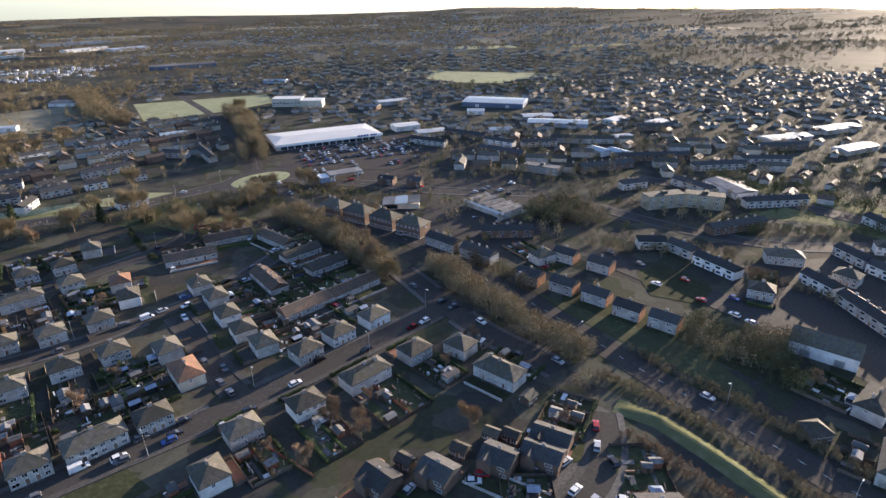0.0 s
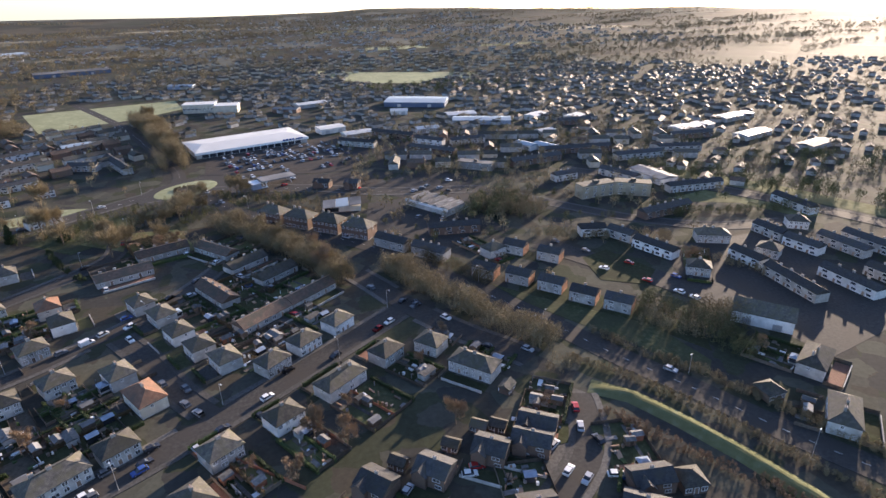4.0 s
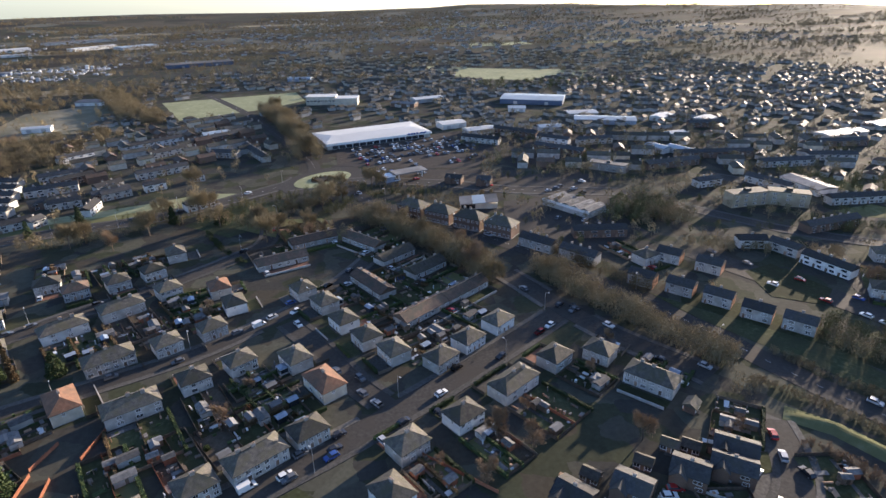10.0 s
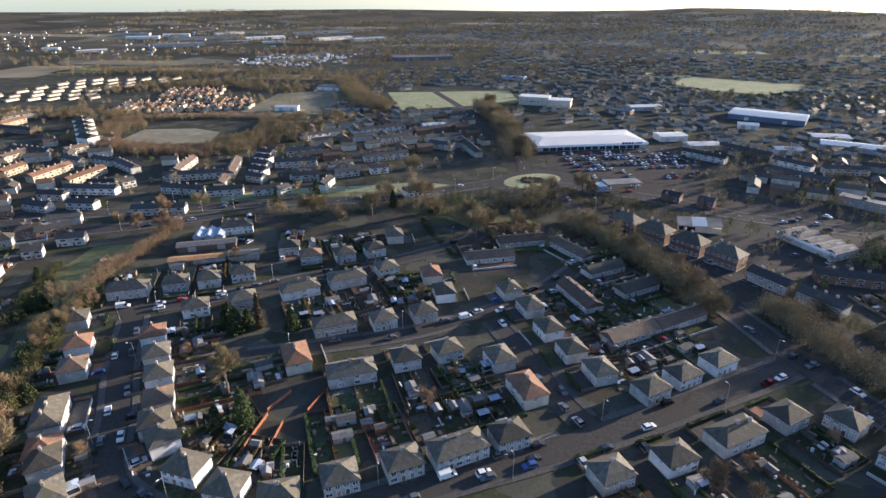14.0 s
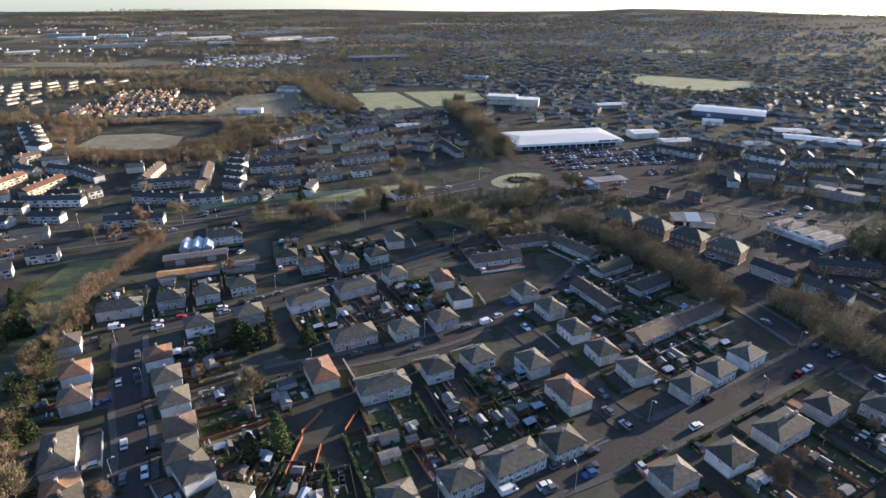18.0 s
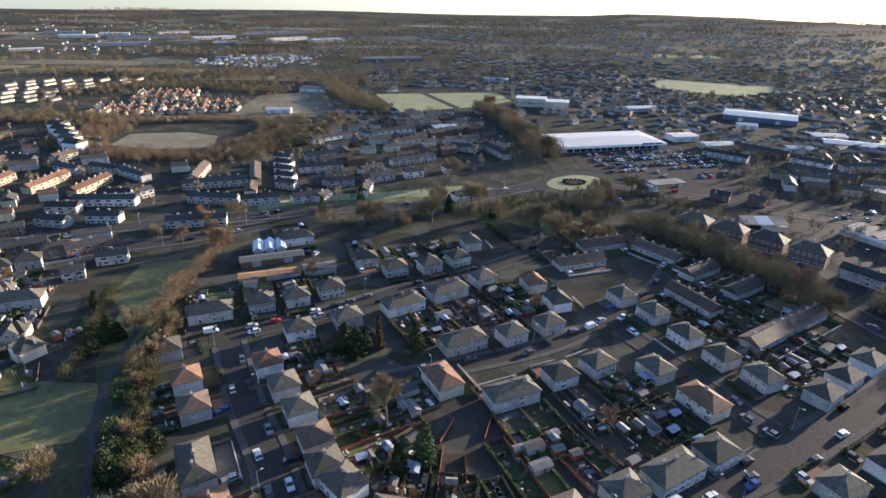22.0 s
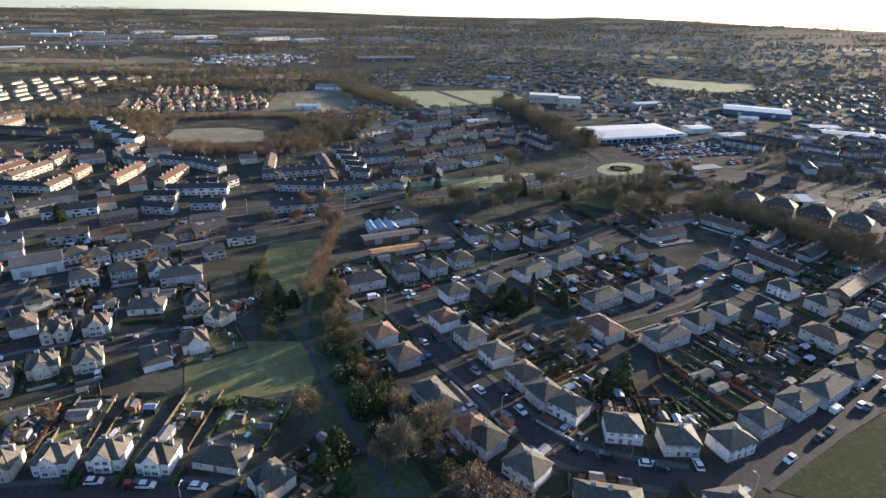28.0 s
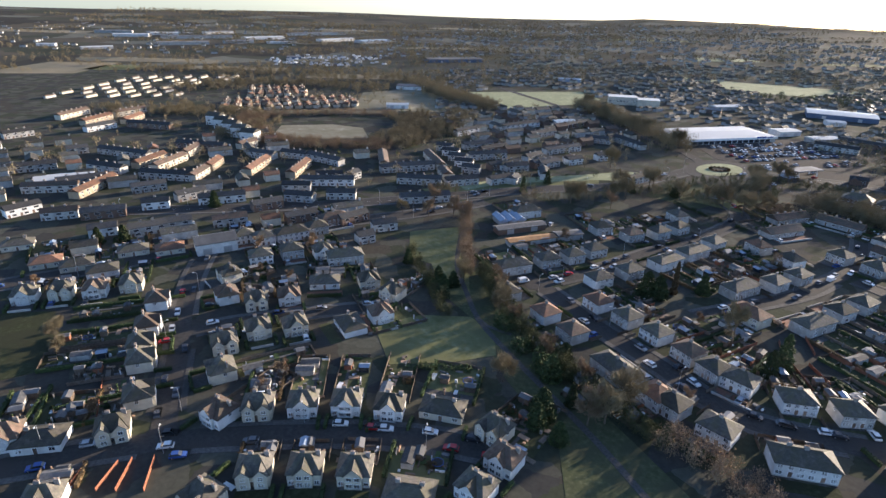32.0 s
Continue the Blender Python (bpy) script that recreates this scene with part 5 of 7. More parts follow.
thicket("hedge_row", [(-229, 190), (-225, 162), (-217, 140), (-209, 123), (-202, 111), (-195, 100), (-186, 88)], 6, 7.0, 2.0, "overgrown brown hedge and trees beside the glen", "scrubleaf")
thicket("wood", [(-186, 92), (-176, 80), (-166, 68), (-178, 72)], 10, 7.5, 4.5, "bare trees at the foot of the glen", "redtwig")
thicket("hedge_row", [(-254, 119.5), (-236, 119)], 3, 2.6, 1.6, "dark evergreen hedge below the green", "hedge", 0.16)
thicket("scrub", [(-204, 292), (-172, 286), (-152, 300), (-138, 330)], 9, 7, 9.0, "bare trees beside the ring road", thin=0.14)
thicket("hedge_row", [(-60, 352), (-20, 342), (14, 326)], 5, 3.0, 4.5, "low brown hedge beside the link road", thin=0.12)
thicket("tree_belt", [(36, 240), (46, 222), (58, 200), (66, 186)], 6, 7, 3.0, "bare trees between the bypass and the terraces")
thicket("wood", [(112, 150), (120, 136), (132, 120), (120, 112)], 14, 8, 5.0, "bare trees below the white terraces", "scrubleaf")
thicket("scrub", [(-262, 306), (-236, 292), (-206, 300)], 6, 6, 5.0, "bare trees beside the ring road verge", thin=0.12)
thicket("scrub", [(-110, 322), (-88, 330), (-66, 336), (-30, 338)], 10, 6, 9.0, "olive scrub and young trees inside the ring road", "scrubleaf", 0.12)
thicket("scrub", [(-60, 300), (-40, 322), (-18, 330), (14, 312)], 9, 5, 8.0, "olive scrub and young trees beside the link road", "scrubleaf", 0.12)
thicket("scrub", [(-165.5, 315.3), (-140.2, 312.9), (-115.3, 308.8), (-84.7, 311.3), (-52.5, 323.1)], 7, 4, 6.5, "olive scrub along the ring road embankment", "scrubleaf", 0.12)
thicket("hedge_row", [(-117.6, 289.6), (-106.0, 265.4), (-93.5, 246.5)], 3, 2.5, 1.5, "clipped dark hedge beside the park lane", "hedge", 0.14)
thicket("hedge_row", [(-45.7, 291.6), (-14.9, 300.4), (10.1, 281.3)], 8, 8, 3.2, "dense bare trees beside the bypass", "twig")
thicket("tree_row", [(-236.9, 261.5), (-237.2, 218.7), (-236.0, 185.2)], 5, 9, 2.2, "row of tall bare russet trees beside the workshops", "redtwig", 0.09)
thicket("tree_row", [(-262.4, 209.8), (-250.9, 172.2), (-244.8, 150.9)], 4, 5.5, 2.0, "overgrown olive hedge beside the frosted avenue", "scrubleaf")
thicket("tree_row", [(104, 226), (120, 214), (148, 208), (166, 196)], 5, 6, 3.0, "bare garden trees behind the terraces", "twig")
thicket("tree_row", [(150, 236), (190, 222), (230, 214), (262, 206)], 7, 6, 4.0, "bare trees along the town lane", "scrubleaf")
thicket("tree_row", [(156, 186), (168, 170), (178, 150), (184, 132)], 4, 5, 3.5, "bare trees between the courts", "twig")
thicket("tree_row", [(84, 350), (110, 362), (128, 380)], 6, 6, 4.5, "bare trees between the town yards", "scrubleaf")
thicket("tree_row", [(-12, 318), (14, 306), (40, 318)], 4, 4.5, 3.5, "low trees beside the works lane", "twig")
belt([(-34, 284), (-10, 250), (4, 222), (10, 204)], 9, 2.0, [TREES[1], TREES[2], TREES[1]], 0.8, 1.1)
belt([(-113, 596), (-90, 530), (-76, 461), (-66, 410)], 10, 4.0, [TREES[0], TREES[3], TREES[1]], 0.9, 1.2)
belt([(-125, 312), (-98, 296), (-70, 290), (-40, 330), (-20, 350)], 12, 6.0, [TREES[1], TREES[0], BUSH[1]], 0.8, 1.1)
belt([(-226, 184), (-226, 158), (-217, 136), (-208, 120), (-200, 108), (-190, 98)], 12, 1.6, [TREES[1], TREES[2], BUSH[2], TREES[4]], 0.7, 0.95, "glen trees")
belt([(-252, 190), (-240, 170), (-232, 186)], 4, 3.0, [TREES[1], PINES[1]], 0.8, 1.0)
for kind, x, y, k in [(5, -148, 138, 1.0), (3, -193, 104, 0.9), (3, -200, 97, 0.8), (3, -227, 114, 0.7), (2, -14, 120, 0.8), (4, -6, 114, 0.9), (2, 24, 112, 0.8), (4, -20, 106, 0.8), (2, -205, 96, 1.0), (1, -372, 128, 0.8), (1, -366, 120, 0.6), (0, -142, 312, 1.0), (3, -136, 360, 1.0), (1, -90, 285, 1.2), (1, -66, 282, 1.1), (3, -124, 312, 1.0), (3, -177, 282, 0.9), (3, -172, 288, 0.8), (3, -144, 291, 0.9), (1, -148, 299, 0.9), (3, -86, 270, 1.0), (3, -81, 278, 0.9), (0, -92, 288, 0.9), (2, -256, 254, 0.9), (2, -243, 255, 1.0), (2, -254, 275, 1.0), (2, -237, 249, 0.9), (1, -270, 259, 0.8), (2, -156, 275, 0.9)]:
    tree(TREES[kind], x, y, 0, k)
for kind, x, y, k in [(1, -166, 174, 1.4), (1, -162, 172, 1.3), (2, -155, 175, 1.1), (1, -143, 176, 1.0), (1, -160, 176, 0.9), (0, -137, 126, 1.15), (0, -143, 122, 0.9), (1, -212, 116, 1.1), (1, -217, 99, 1.3), (1, -206, 127, 0.9), (0, -202, 300, 0.8), (0, -185, 318, 0.9), (1, -112, 300, 1.0), (1, -262, 196, 0.8), (1, -219, 95, 1.0), (1, -214, 89, 0.9), (0, -136, 306, 0.9), (1, -392, 208, 1.0), (1, -402, 205, 0.9), (1, -370, 258, 1.1), (0, -208, 104, 0.7)]:
    tree(PINES[kind], x, y, 0, k)

for x, y, k in [(-213, 121, 2.0), (-247, 168, 1.5), (-224, 146, 1.7), (-219, 132, 1.4), (-251, 176, 1.3)]:
    tree(BUSH[2], x, y, 0, k, "glen trees")

# ---- big buildings ----
store = thing("supermarket", "large white-roofed supermarket with a glazed front", "supermarket")
part("wall", Shape().box(-42, 42, -20.5, 20.5, -0.4, 4.4).box(-43, 43, -21.6, -20.4, 3.1, 4.5, 1).mesh("wall", "harl", "upvc"), store)
part("roof", Shape().hip(84, 41, 4.7, 6.0, 0.8, 10.0, 0.3).mesh("roof", "sheet"), store)
part("sign", Shape().box(22, 24, -22, -21.6, 4.0, 5.4).box(24.6, 26.4, -22, -21.6, 4.0, 5.4).box(27, 28.8, -22, -21.6, 4.0, 5.4).box(29.4, 31, -22, -21.6, 4.0, 5.4).box(32.4, 38, -22, -21.6, 4.2, 5.2).mesh("sign", "paint_blue"), store)
for i in range(14):
    part("window", stock.setdefault("store_pane", Shape().box(-2.4, 2.4, -0.1, 0.1, 0.4, 3.2).box(-2.55, -2.4, -0.15, 0.15, 0.2, 3.4, 1).box(2.4, 2.55, -0.15, 0.15, 0.2, 3.4, 1).mesh("store_window", "glass", "upvc")), store, "", pose(-36 + i * 5.4, -20.6, 0))
store.matrix_basis = pose(-21, 466, 0, 0, 0, 15.4)
annex = shed_hall(22, 14, 4.0, "white", "sheet", "low white-roofed store annexe", 0.8, "store")
place(annex, 48, 488, 15)
blue_store = shed_hall(62, 34, 4.6, "bluewall", "bluesheet", "wide pale blue retail warehouse", 1.2)
place(blue_store, 152, 580, -26)
school = thing("school", "white school blocks with flat roofs", "school")
part("wall", Shape().box(-25, 5, -8, 8, -0.4, 8).box(5, 28, -14, 2, -0.4, 7).mesh("wall", "cream"), school)
part("roof", Shape().box(-25.5, 5.5, -8.5, 8.5, 8, 8.5).box(5.2, 28.5, -14.5, 2.5, 7, 7.5).mesh("roof", "sheet"), school)
for i in range(8):
    window(school, -23 + i * 3.7, -8, 4, 2.4, 1.6, 0)
school.matrix_basis = pose(-50, 625, 0, 0, 0, -10)
for x, y, a, w, d, wl, rf in [(-299, 690, -8, 30, 20, "white", "greyroof"), (-302, 560, 8, 22, 9, "white", "sheet"), (-470, 290, 28, 30, 12, "harl", "sheet"), (-250, 1006, 18, 98, 30, "bluewall", "greyroof"), (-515, 976, 14, 22, 14, "bluewall", "greyroof"),
                              (-972, 1330, 21, 72, 20, "white", "sheet"), (-826, 1336, 33, 148, 30, "harl", "greyroof"), (-684, 1356, 41, 90, 30, "white", "sheet"), (-606, 1540, 37, 150, 30, "harl", "greyroof"), (-520, 1360, 50, 90, 26, "white", "sheet"), (-434, 1350, 42, 74, 40, "harl", "bluesheet"), (-884, 1042, 41, 50, 14, "harl", "sheet"), (-836, 1484, 45, 70, 24, "white", "greyroof"), (-786, 1170, 33, 96, 18, "harl", "greyroof"), (-990, 1066, 17, 30, 12, "white", "sheet"), (-930, 1400, 25, 60, 18, "white", "sheet"), (-1060, 1420, 20, 80, 24, "harl", "greyroof"), (-700, 1240, 30, 60, 16, "harl", "greyroof"), (-620, 1260, 30, 50, 14, "white", "sheet"),
                              (47, 611, 15, 31, 13, "harl", "sheet"), (21, 590, -29, 25, 11, "brick", "greyroof"), (122, 539, -15, 16, 12, "white", "sheet"), (171, 502, -4, 27, 14, "harl", "sheet"), (180, 472, -22, 51, 18, "skyglass", "bluesheet"), (176, 376, -66, 16, 9, "white", "bluesheet"), (188, 368, -66, 16, 9, "white", "bluesheet"), (124, 456, -2, 19, 11, "white", "bluesheet"), (66, 462, 12, 24, 12, "harl", "sheet"), (-88, 796, -16, 30, 12, "skyglass", "bluesheet"), (217, 281, -85, 27, 14, "white", "greyroof"), (232, 470, 35, 20, 12, "harl", "sheet"), (262, 452, 30, 18, 12, "harl", "sheet"), (210, 410, 10, 14, 9, "harl", "sheet"), (-145, 500, 20, 20, 14, "harl", "bluesheet"), (330, 380, 10, 40, 14, "harl", "sheet"), (356, 342, 15, 34, 12, "harl", "bluesheet"), (392, 400, 12, 40, 14, "harl", "sheet"), (372, 300, 15, 30, 12, "harl", "greyroof")]:
    shed_hall(w, d, 3.6 if w < 60 else 5.0, wl, rf, "long low industrial building with a shallow sheet roof", 1.2).matrix_basis = pose(x, y, ground_height(x, y), 0, 0, a)
for x, y, a, n in [(165.5, 265.6, 3, 22), (187, 260.5, -33, 20)]:
    flats = flat_block(n, 9.0, 3, "tan", "tan three-storey flats with rows of windows", "slate")
    flats.matrix_basis = pose(x, y, 0, 0, 0, a)
    flats.scale = (1.0, 0.85, 0.85)
    plots.append((x, y, a, "t"))
rusty = shed_hall(24, 5, 2.3, "harl", "rust", "low workshop with a rusted orange sheet roof", 0.7, "workshop")
rusty.matrix_basis = pose(-206, 223, 0, 0, 0, 20)
shed_hall(13, 6, 2.8, "harl", "greyroof", "low workshop with a grey sheet roof", 0.7, "workshop").matrix_basis = pose(-187.5, 229.8, 0, 0, 0, 20)
shed_hall(26, 6, 2.6, "brick", "felt", "long low brick workshop with a dark felt roof", 0.8, "workshop").matrix_basis = pose(-209.9, 238.2, 0, 0, 0, 22)
for i in range(3):
    shed_hall(11, 3.9, 2.6, "harl", "skyglass", "workshop bay with a glazed pitched roof", 1.5, "workshop").matrix_basis = pose(-219 + i * 4.6, 248 + i * 1.6, 0, 0, 0, 108)

def ribbed_works(w, d, bays):
    """A long works hall: pitched bays side by side, each with rooflights and a pale fascia."""
    h = thing("works_hall", "works hall with ribbed grey bays, rooflights and a pale fascia", "hall")
    part("wall", Shape().box(-w / 2, w / 2, -d / 2, d / 2, -0.4, 3.6).mesh("wall", "harl"), h)
    part("fascia", Shape().box(-w / 2 - 0.2, w / 2 + 0.2, -d / 2 - 0.35, -d / 2, 2.6, 3.9).mesh("fascia", "upvc"), h, "pale fascia board")
    b = w / bays
    for i in range(bays):
        x = -w / 2 + (i + 0.5) * b
        part("roof_bay", stock.setdefault(("bay", b, d), Shape().gable_y(b, -d / 2, d / 2, 3.7, 5.0, 0.0).mesh("roof_bay", "felt")), h, "", pose(x, 0, 0))
        for k in range(3):
            part("rooflight", stock.setdefault(("light", b), Shape().add([(0.25 * b - 0.5, -1.6, 4.42), (0.25 * b + 0.5, -1.6, 4.12), (0.25 * b + 0.5, 1.6, 4.12), (0.25 * b - 0.5, 1.6, 4.42), (0.25 * b - 0.5, -1.6, 4.3), (0.25 * b + 0.5, -1.6, 4.0), (0.25 * b + 0.5, 1.6, 4.0), (0.25 * b - 0.5, 1.6, 4.3)], [(0, 1, 2, 3), (0, 4, 5, 1), (1, 5, 6, 2), (2, 6, 7, 3), (3, 7, 4, 0)]).mesh("rooflight", "greyroof")), h, "", pose(x, (k - 1) * d / 3.4, 0.12))
    return h


ribbed_works(30, 15, 5).matrix_basis = pose(73.5, 280.5, 0, 0, 0, -59)
plots.append((73.5, 280.5, -59, "t"))
showroom = thing("showroom", "glazed showroom under sloping pale roof panels", "showroom")
part("wall", Shape().box(-10, 10, -5, 5, -0.4, 3.0).mesh("wall", "cream"), showroom)
part("glazing", Shape().box(-9.6, -2, -5.12, -5.0, 0.3, 2.6).mesh("glazing", "glass"), showroom, "dark showroom glazing")
for i in range(3):
    part("roof_panel", Shape().add([(-10.4 + 7 * i, -6, 3.0 + 0.4 * i), (-3.6 + 7 * i, -6, 3.5 + 0.4 * i), (-3.6 + 7 * i, 6, 4.0 + 0.4 * i), (-10.4 + 7 * i, 6, 3.5 + 0.4 * i), (-10.4 + 7 * i, -6, 2.75 + 0.4 * i), (-3.6 + 7 * i, -6, 3.25 + 0.4 * i), (-3.6 + 7 * i, 6, 3.75 + 0.4 * i), (-10.4 + 7 * i, 6, 3.25 + 0.4 * i)], [(0, 1, 2, 3), (7, 6, 5, 4), (0, 4, 5, 1), (1, 5, 6, 2), (2, 6, 7, 3), (3, 7, 4, 0)]).mesh("roof_panel", "bluesheet" if i % 2 else "greyroof"), showroom)
showroom.matrix_basis = pose(24.5, 296, 0, 0, 0, -9)
plots.append((24.5, 296, -9, "t"))
canopy = thing("petrol_station", "petrol station canopy and kiosk on a tarmac forecourt", "petrol station")
part("canopy", Shape().box(-11, 11, -5, 5, 4.0, 4.7).mesh("canopy", "greyroof"), canopy, "grey flat forecourt canopy")
for i in range(4):
    part("post", stock.setdefault("canopy_post", Shape().box(-0.2, 0.2, -0.2, 0.2, -0.2, 4.0).mesh("post", "upvc")), canopy, "", pose(-8 + 16 * (i % 2), -3 + 6 * (i // 2), 0))
part("kiosk", Shape().box(-17, -11.5, -4, 4, -0.3, 3.4).box(-17.3, -11.2, -4.3, 4.3, 3.4, 3.7, 1).mesh("kiosk", "skyglass", "upvc"), canopy, "pale blue glazed kiosk")
canopy.matrix_basis = pose(-6, 356, 0.05, 0, 0, 18)
park_spots = [(-204.9, 247.6, 70), (-202.3, 249.0, 70), (-199.2, 247.4, 70), (-196.3, 248.8, 70), (-193.2, 247.2, 70), (-201.1, 244.2, 70), (-14, 350, 20), (-2, 350, 20), (4, 362, 20)]

# ---- roundabout ----
RX, RY = -59.5, 364.0
isl = []
for i in range(40):
    u, v = 20 * math.cos(2 * math.pi * i / 40), 13 * math.sin(2 * math.pi * i / 40)
    isl.append((RX + 0.79 * u - 0.61 * v, RY + 0.61 * u + 0.79 * v))
patch("roundabout_road", [(RX + (x - RX) * 1.5, RY + (y - RY) * 1.6) for x, y in isl], 0.13, "asphalt", "asphalt ring of the roundabout", "road")
patch("roundabout_island", isl, 0.26, "pitch", "frosted grass island with a kerb", "roundabout")
patch("roundabout_bed", [(RX + (x - RX) * 0.42, RY + (y - RY) * 0.42) for x, y in isl], 0.34, "earth", "brown planted bed on the island", "flower bed")
for i in range(14):
    tree(BUSH[1], RX + 6.5 * math.cos(i * 0.45), RY + 5 * math.sin(i * 0.45), 0.3, 0.45, "island shrubs")


# ---- cars ----
def car_thing(paint, van=False, far=False):
    L, W, H = (4.9, 1.9, 2.0) if van else (4.2, 1.75, 1.45)
    words = (f"{paint} parked " + ("panel van" if van else "hatchback car") + " beside the kerb")
    s, g = Shape(), Shape()
    prof = [(-L / 2, 0.3), (-L / 2, 0.75), (-L / 2 + 0.15, 0.9), (L / 2 - 0.9, 0.9), (L / 2 - 0.1, 0.72), (L / 2, 0.3)]
    v = [(x, y, z) for y in (-W / 2, W / 2) for x, z in prof]
    s.add(v, [tuple(range(6)), tuple(range(11, 5, -1))] + [(i, 6 + i, 6 + (i + 1) % 6, (i + 1) % 6) for i in range(6)])
    x0, x1, r0, r1 = (-L / 2 + 0.05, L / 2 - 0.9, -L / 2 + 0.1, L / 2 - 1.5) if van else (-L / 2 + 0.15, L / 2 - 1.1, -L / 2 + 0.65, L / 2 - 1.9)
    i = 0.14
    cab = [(x0, -W / 2 + 0.06, 0.88), (x1, -W / 2 + 0.06, 0.88), (x1, W / 2 - 0.06, 0.88), (x0, W / 2 - 0.06, 0.88), (r0, -W / 2 + i + 0.05, H - 0.06), (r1, -W / 2 + i + 0.05, H - 0.06), (r1, W / 2 - i - 0.05, H - 0.06), (r0, W / 2 - i - 0.05, H - 0.06)]
    g.add(cab, [(0, 1, 5, 4), (1, 2, 6, 5), (2, 3, 7, 6), (3, 0, 4, 7), (4, 5, 6, 7)])
    s.box(r0, r1, -W / 2 + i, W / 2 - i, H - 0.06, H)
    if van:
        s.box(x0, 0.6, -W / 2 + 0.03, W / 2 - 0.03, 0.85, H - 0.02)
    if far:
        s.add(g.v, g.f, 1)
        return tagged(new("car", s.mesh("car", "paint_" + paint, "glass")), f"{paint} hatchback car on a distant street or yard", "car")
    t = thing("van" if van else "car", words, "van" if van else "car")
    part("body", s.mesh("body", "paint_" + paint), t)
    part("glass", g.mesh("glass", "glass"), t)
    wh = stock.setdefault("wheel", Shape().tube((0, -0.11, 0), (0, 0.11, 0), 0.31, 0.31, 12).tube((0, -0.12, 0), (0, 0.12, 0), 0.18, 0.18, 8, 1).mesh("wheel", "tyre", "alloy"))
    for wx in (-L / 2 + 0.75, L / 2 - 0.75):
        for wy in (-W / 2 + 0.1, W / 2 - 0.1):
            part("wheel", wh, t, "", pose(wx, wy, 0.31))
    return t


CARS = {c: car_thing(c) for c in ("white", "silver", "black", "blue", "red", "grey")}
VANS = {c: car_thing(c, True) for c in ("white", "grey")}
FAR_CARS = [car_thing(c, far=True) for c in ("white", "silver", "black", "blue", "red", "grey")]
COMMON = [FAR_CARS[i] for i in (0, 0, 1, 1, 1, 2, 2, 2, 5, 5, 5, 5, 5, 3, 0, 2, 1, 4)]
rc = random.Random(5)


def park(colour, x, y, turn, van=False):
    place((VANS if van else CARS)[colour], x, y, turn, 0.09, "parked vehicles")


def park_far(colour, x, y, turn):
    place(FAR_CARS[("white", "silver", "black", "blue", "red", "grey").index(colour)], x, y, turn, 0.09, "parked vehicles")


for c, x, y, a in [("white", -69, 118, 30), ("black", -56.6, 124.8, 30), ("black", -37.5, 131.5, 30), ("white", -25, 141.5, 30), ("white", -68.4, 190, -60), ("white", -272, 92.3, 2), ("red", -263.1, 91.2, -2), ("white", -259.6, 91, -2), ("blue", -309.9, 78.6, 14), ("white", -140, 96, -8), ("grey", -150, 99, -10), ("white", -340.6, 147.2, -70), ("silver", -337.5, 136, -70), ("white", 35.5, 99.5, -40), ("silver", 36.6, 95.9, -40), ("silver", 45.5, 95.3, 30), ("white", 46, 99, 30), ("white", 20.9, 93.2, -10), ("black", 57.6, 93, 95), ("red", 23.5, 95, -10), ("white", 55, 80.9, -20), ("blue", 57.8, 79, -20), ("silver", 96, 112, -58)]:
    park(c, x, y, a)
park("white", -82.3, 192.9, 35, True)
park("white", -213.6, 181.5, 25, True)
park("white", -78, 116, 30, True)
for k, n in (("main", 16), ("side", 5), ("middle", 12), ("second", 18), ("left", 14), ("crescent", 14), ("rise", 8), ("lane", 6), ("high", 16), ("ring", 8), ("east_close", 8), ("court_road", 4), ("ring_east", 5), ("bypass", 6), ("old_road", 5)):
    line, half = lines[k], STREETS[k][1] / 2
    for i in range(n):
        j = rc.randrange(1, len(line) - 1)
        p, d = line[j], (line[j + 1] - line[j - 1]).normalized()
        sd = rc.choice((-1, 1))
        off = (half - 1.3) * sd if k not in ("bypass", "ring", "high") else half * 0.5 * sd
        (park_far if k in ("high", "ring", "ring_east", "east_close", "bypass", "lane", "rise", "second", "middle") else park)(rc.choice(("white", "silver", "black", "grey", "grey", "black", "silver", "white", "grey", "blue", "red")), p.x - d.y * off, p.y + d.x * off, math.degrees(math.atan2(d.y, d.x)) + (0 if sd > 0 else 180))
for x, y, a in park_spots + [(60, 268, 40), (72, 262, 40), (78, 258, 40), (88, 272, 40), (70, 310, 20), (80, 316, 20), (86, 310, 20), (96, 322, -40), (90, 380, 15), (98, 376, 15), (112, 400, 15), (120, 404, 15), (84, 420, 15), (92, 430, 15)]:
    place(rc.choice(COMMON), x, y, a, 0.08, "parked vehicles")
for r in range(10):
    for i in range(34):
        if rc.random() < (0.5 if r < 6 else 0.12):
            u, v = -30 + i * 2.9, -28 - r * 7.9 - 1.2 * (r % 2)
            if u < 66 - r * 2 and i % 10 != 9:
                a = radians(15.4)
                place(rc.choice(COMMON), -19 + u * math.cos(a) - v * math.sin(a), 464 + u * math.sin(a) + v * math.cos(a), 15.4 + 90 * rc.choice((1, -1)), 0.07, "car park cars")

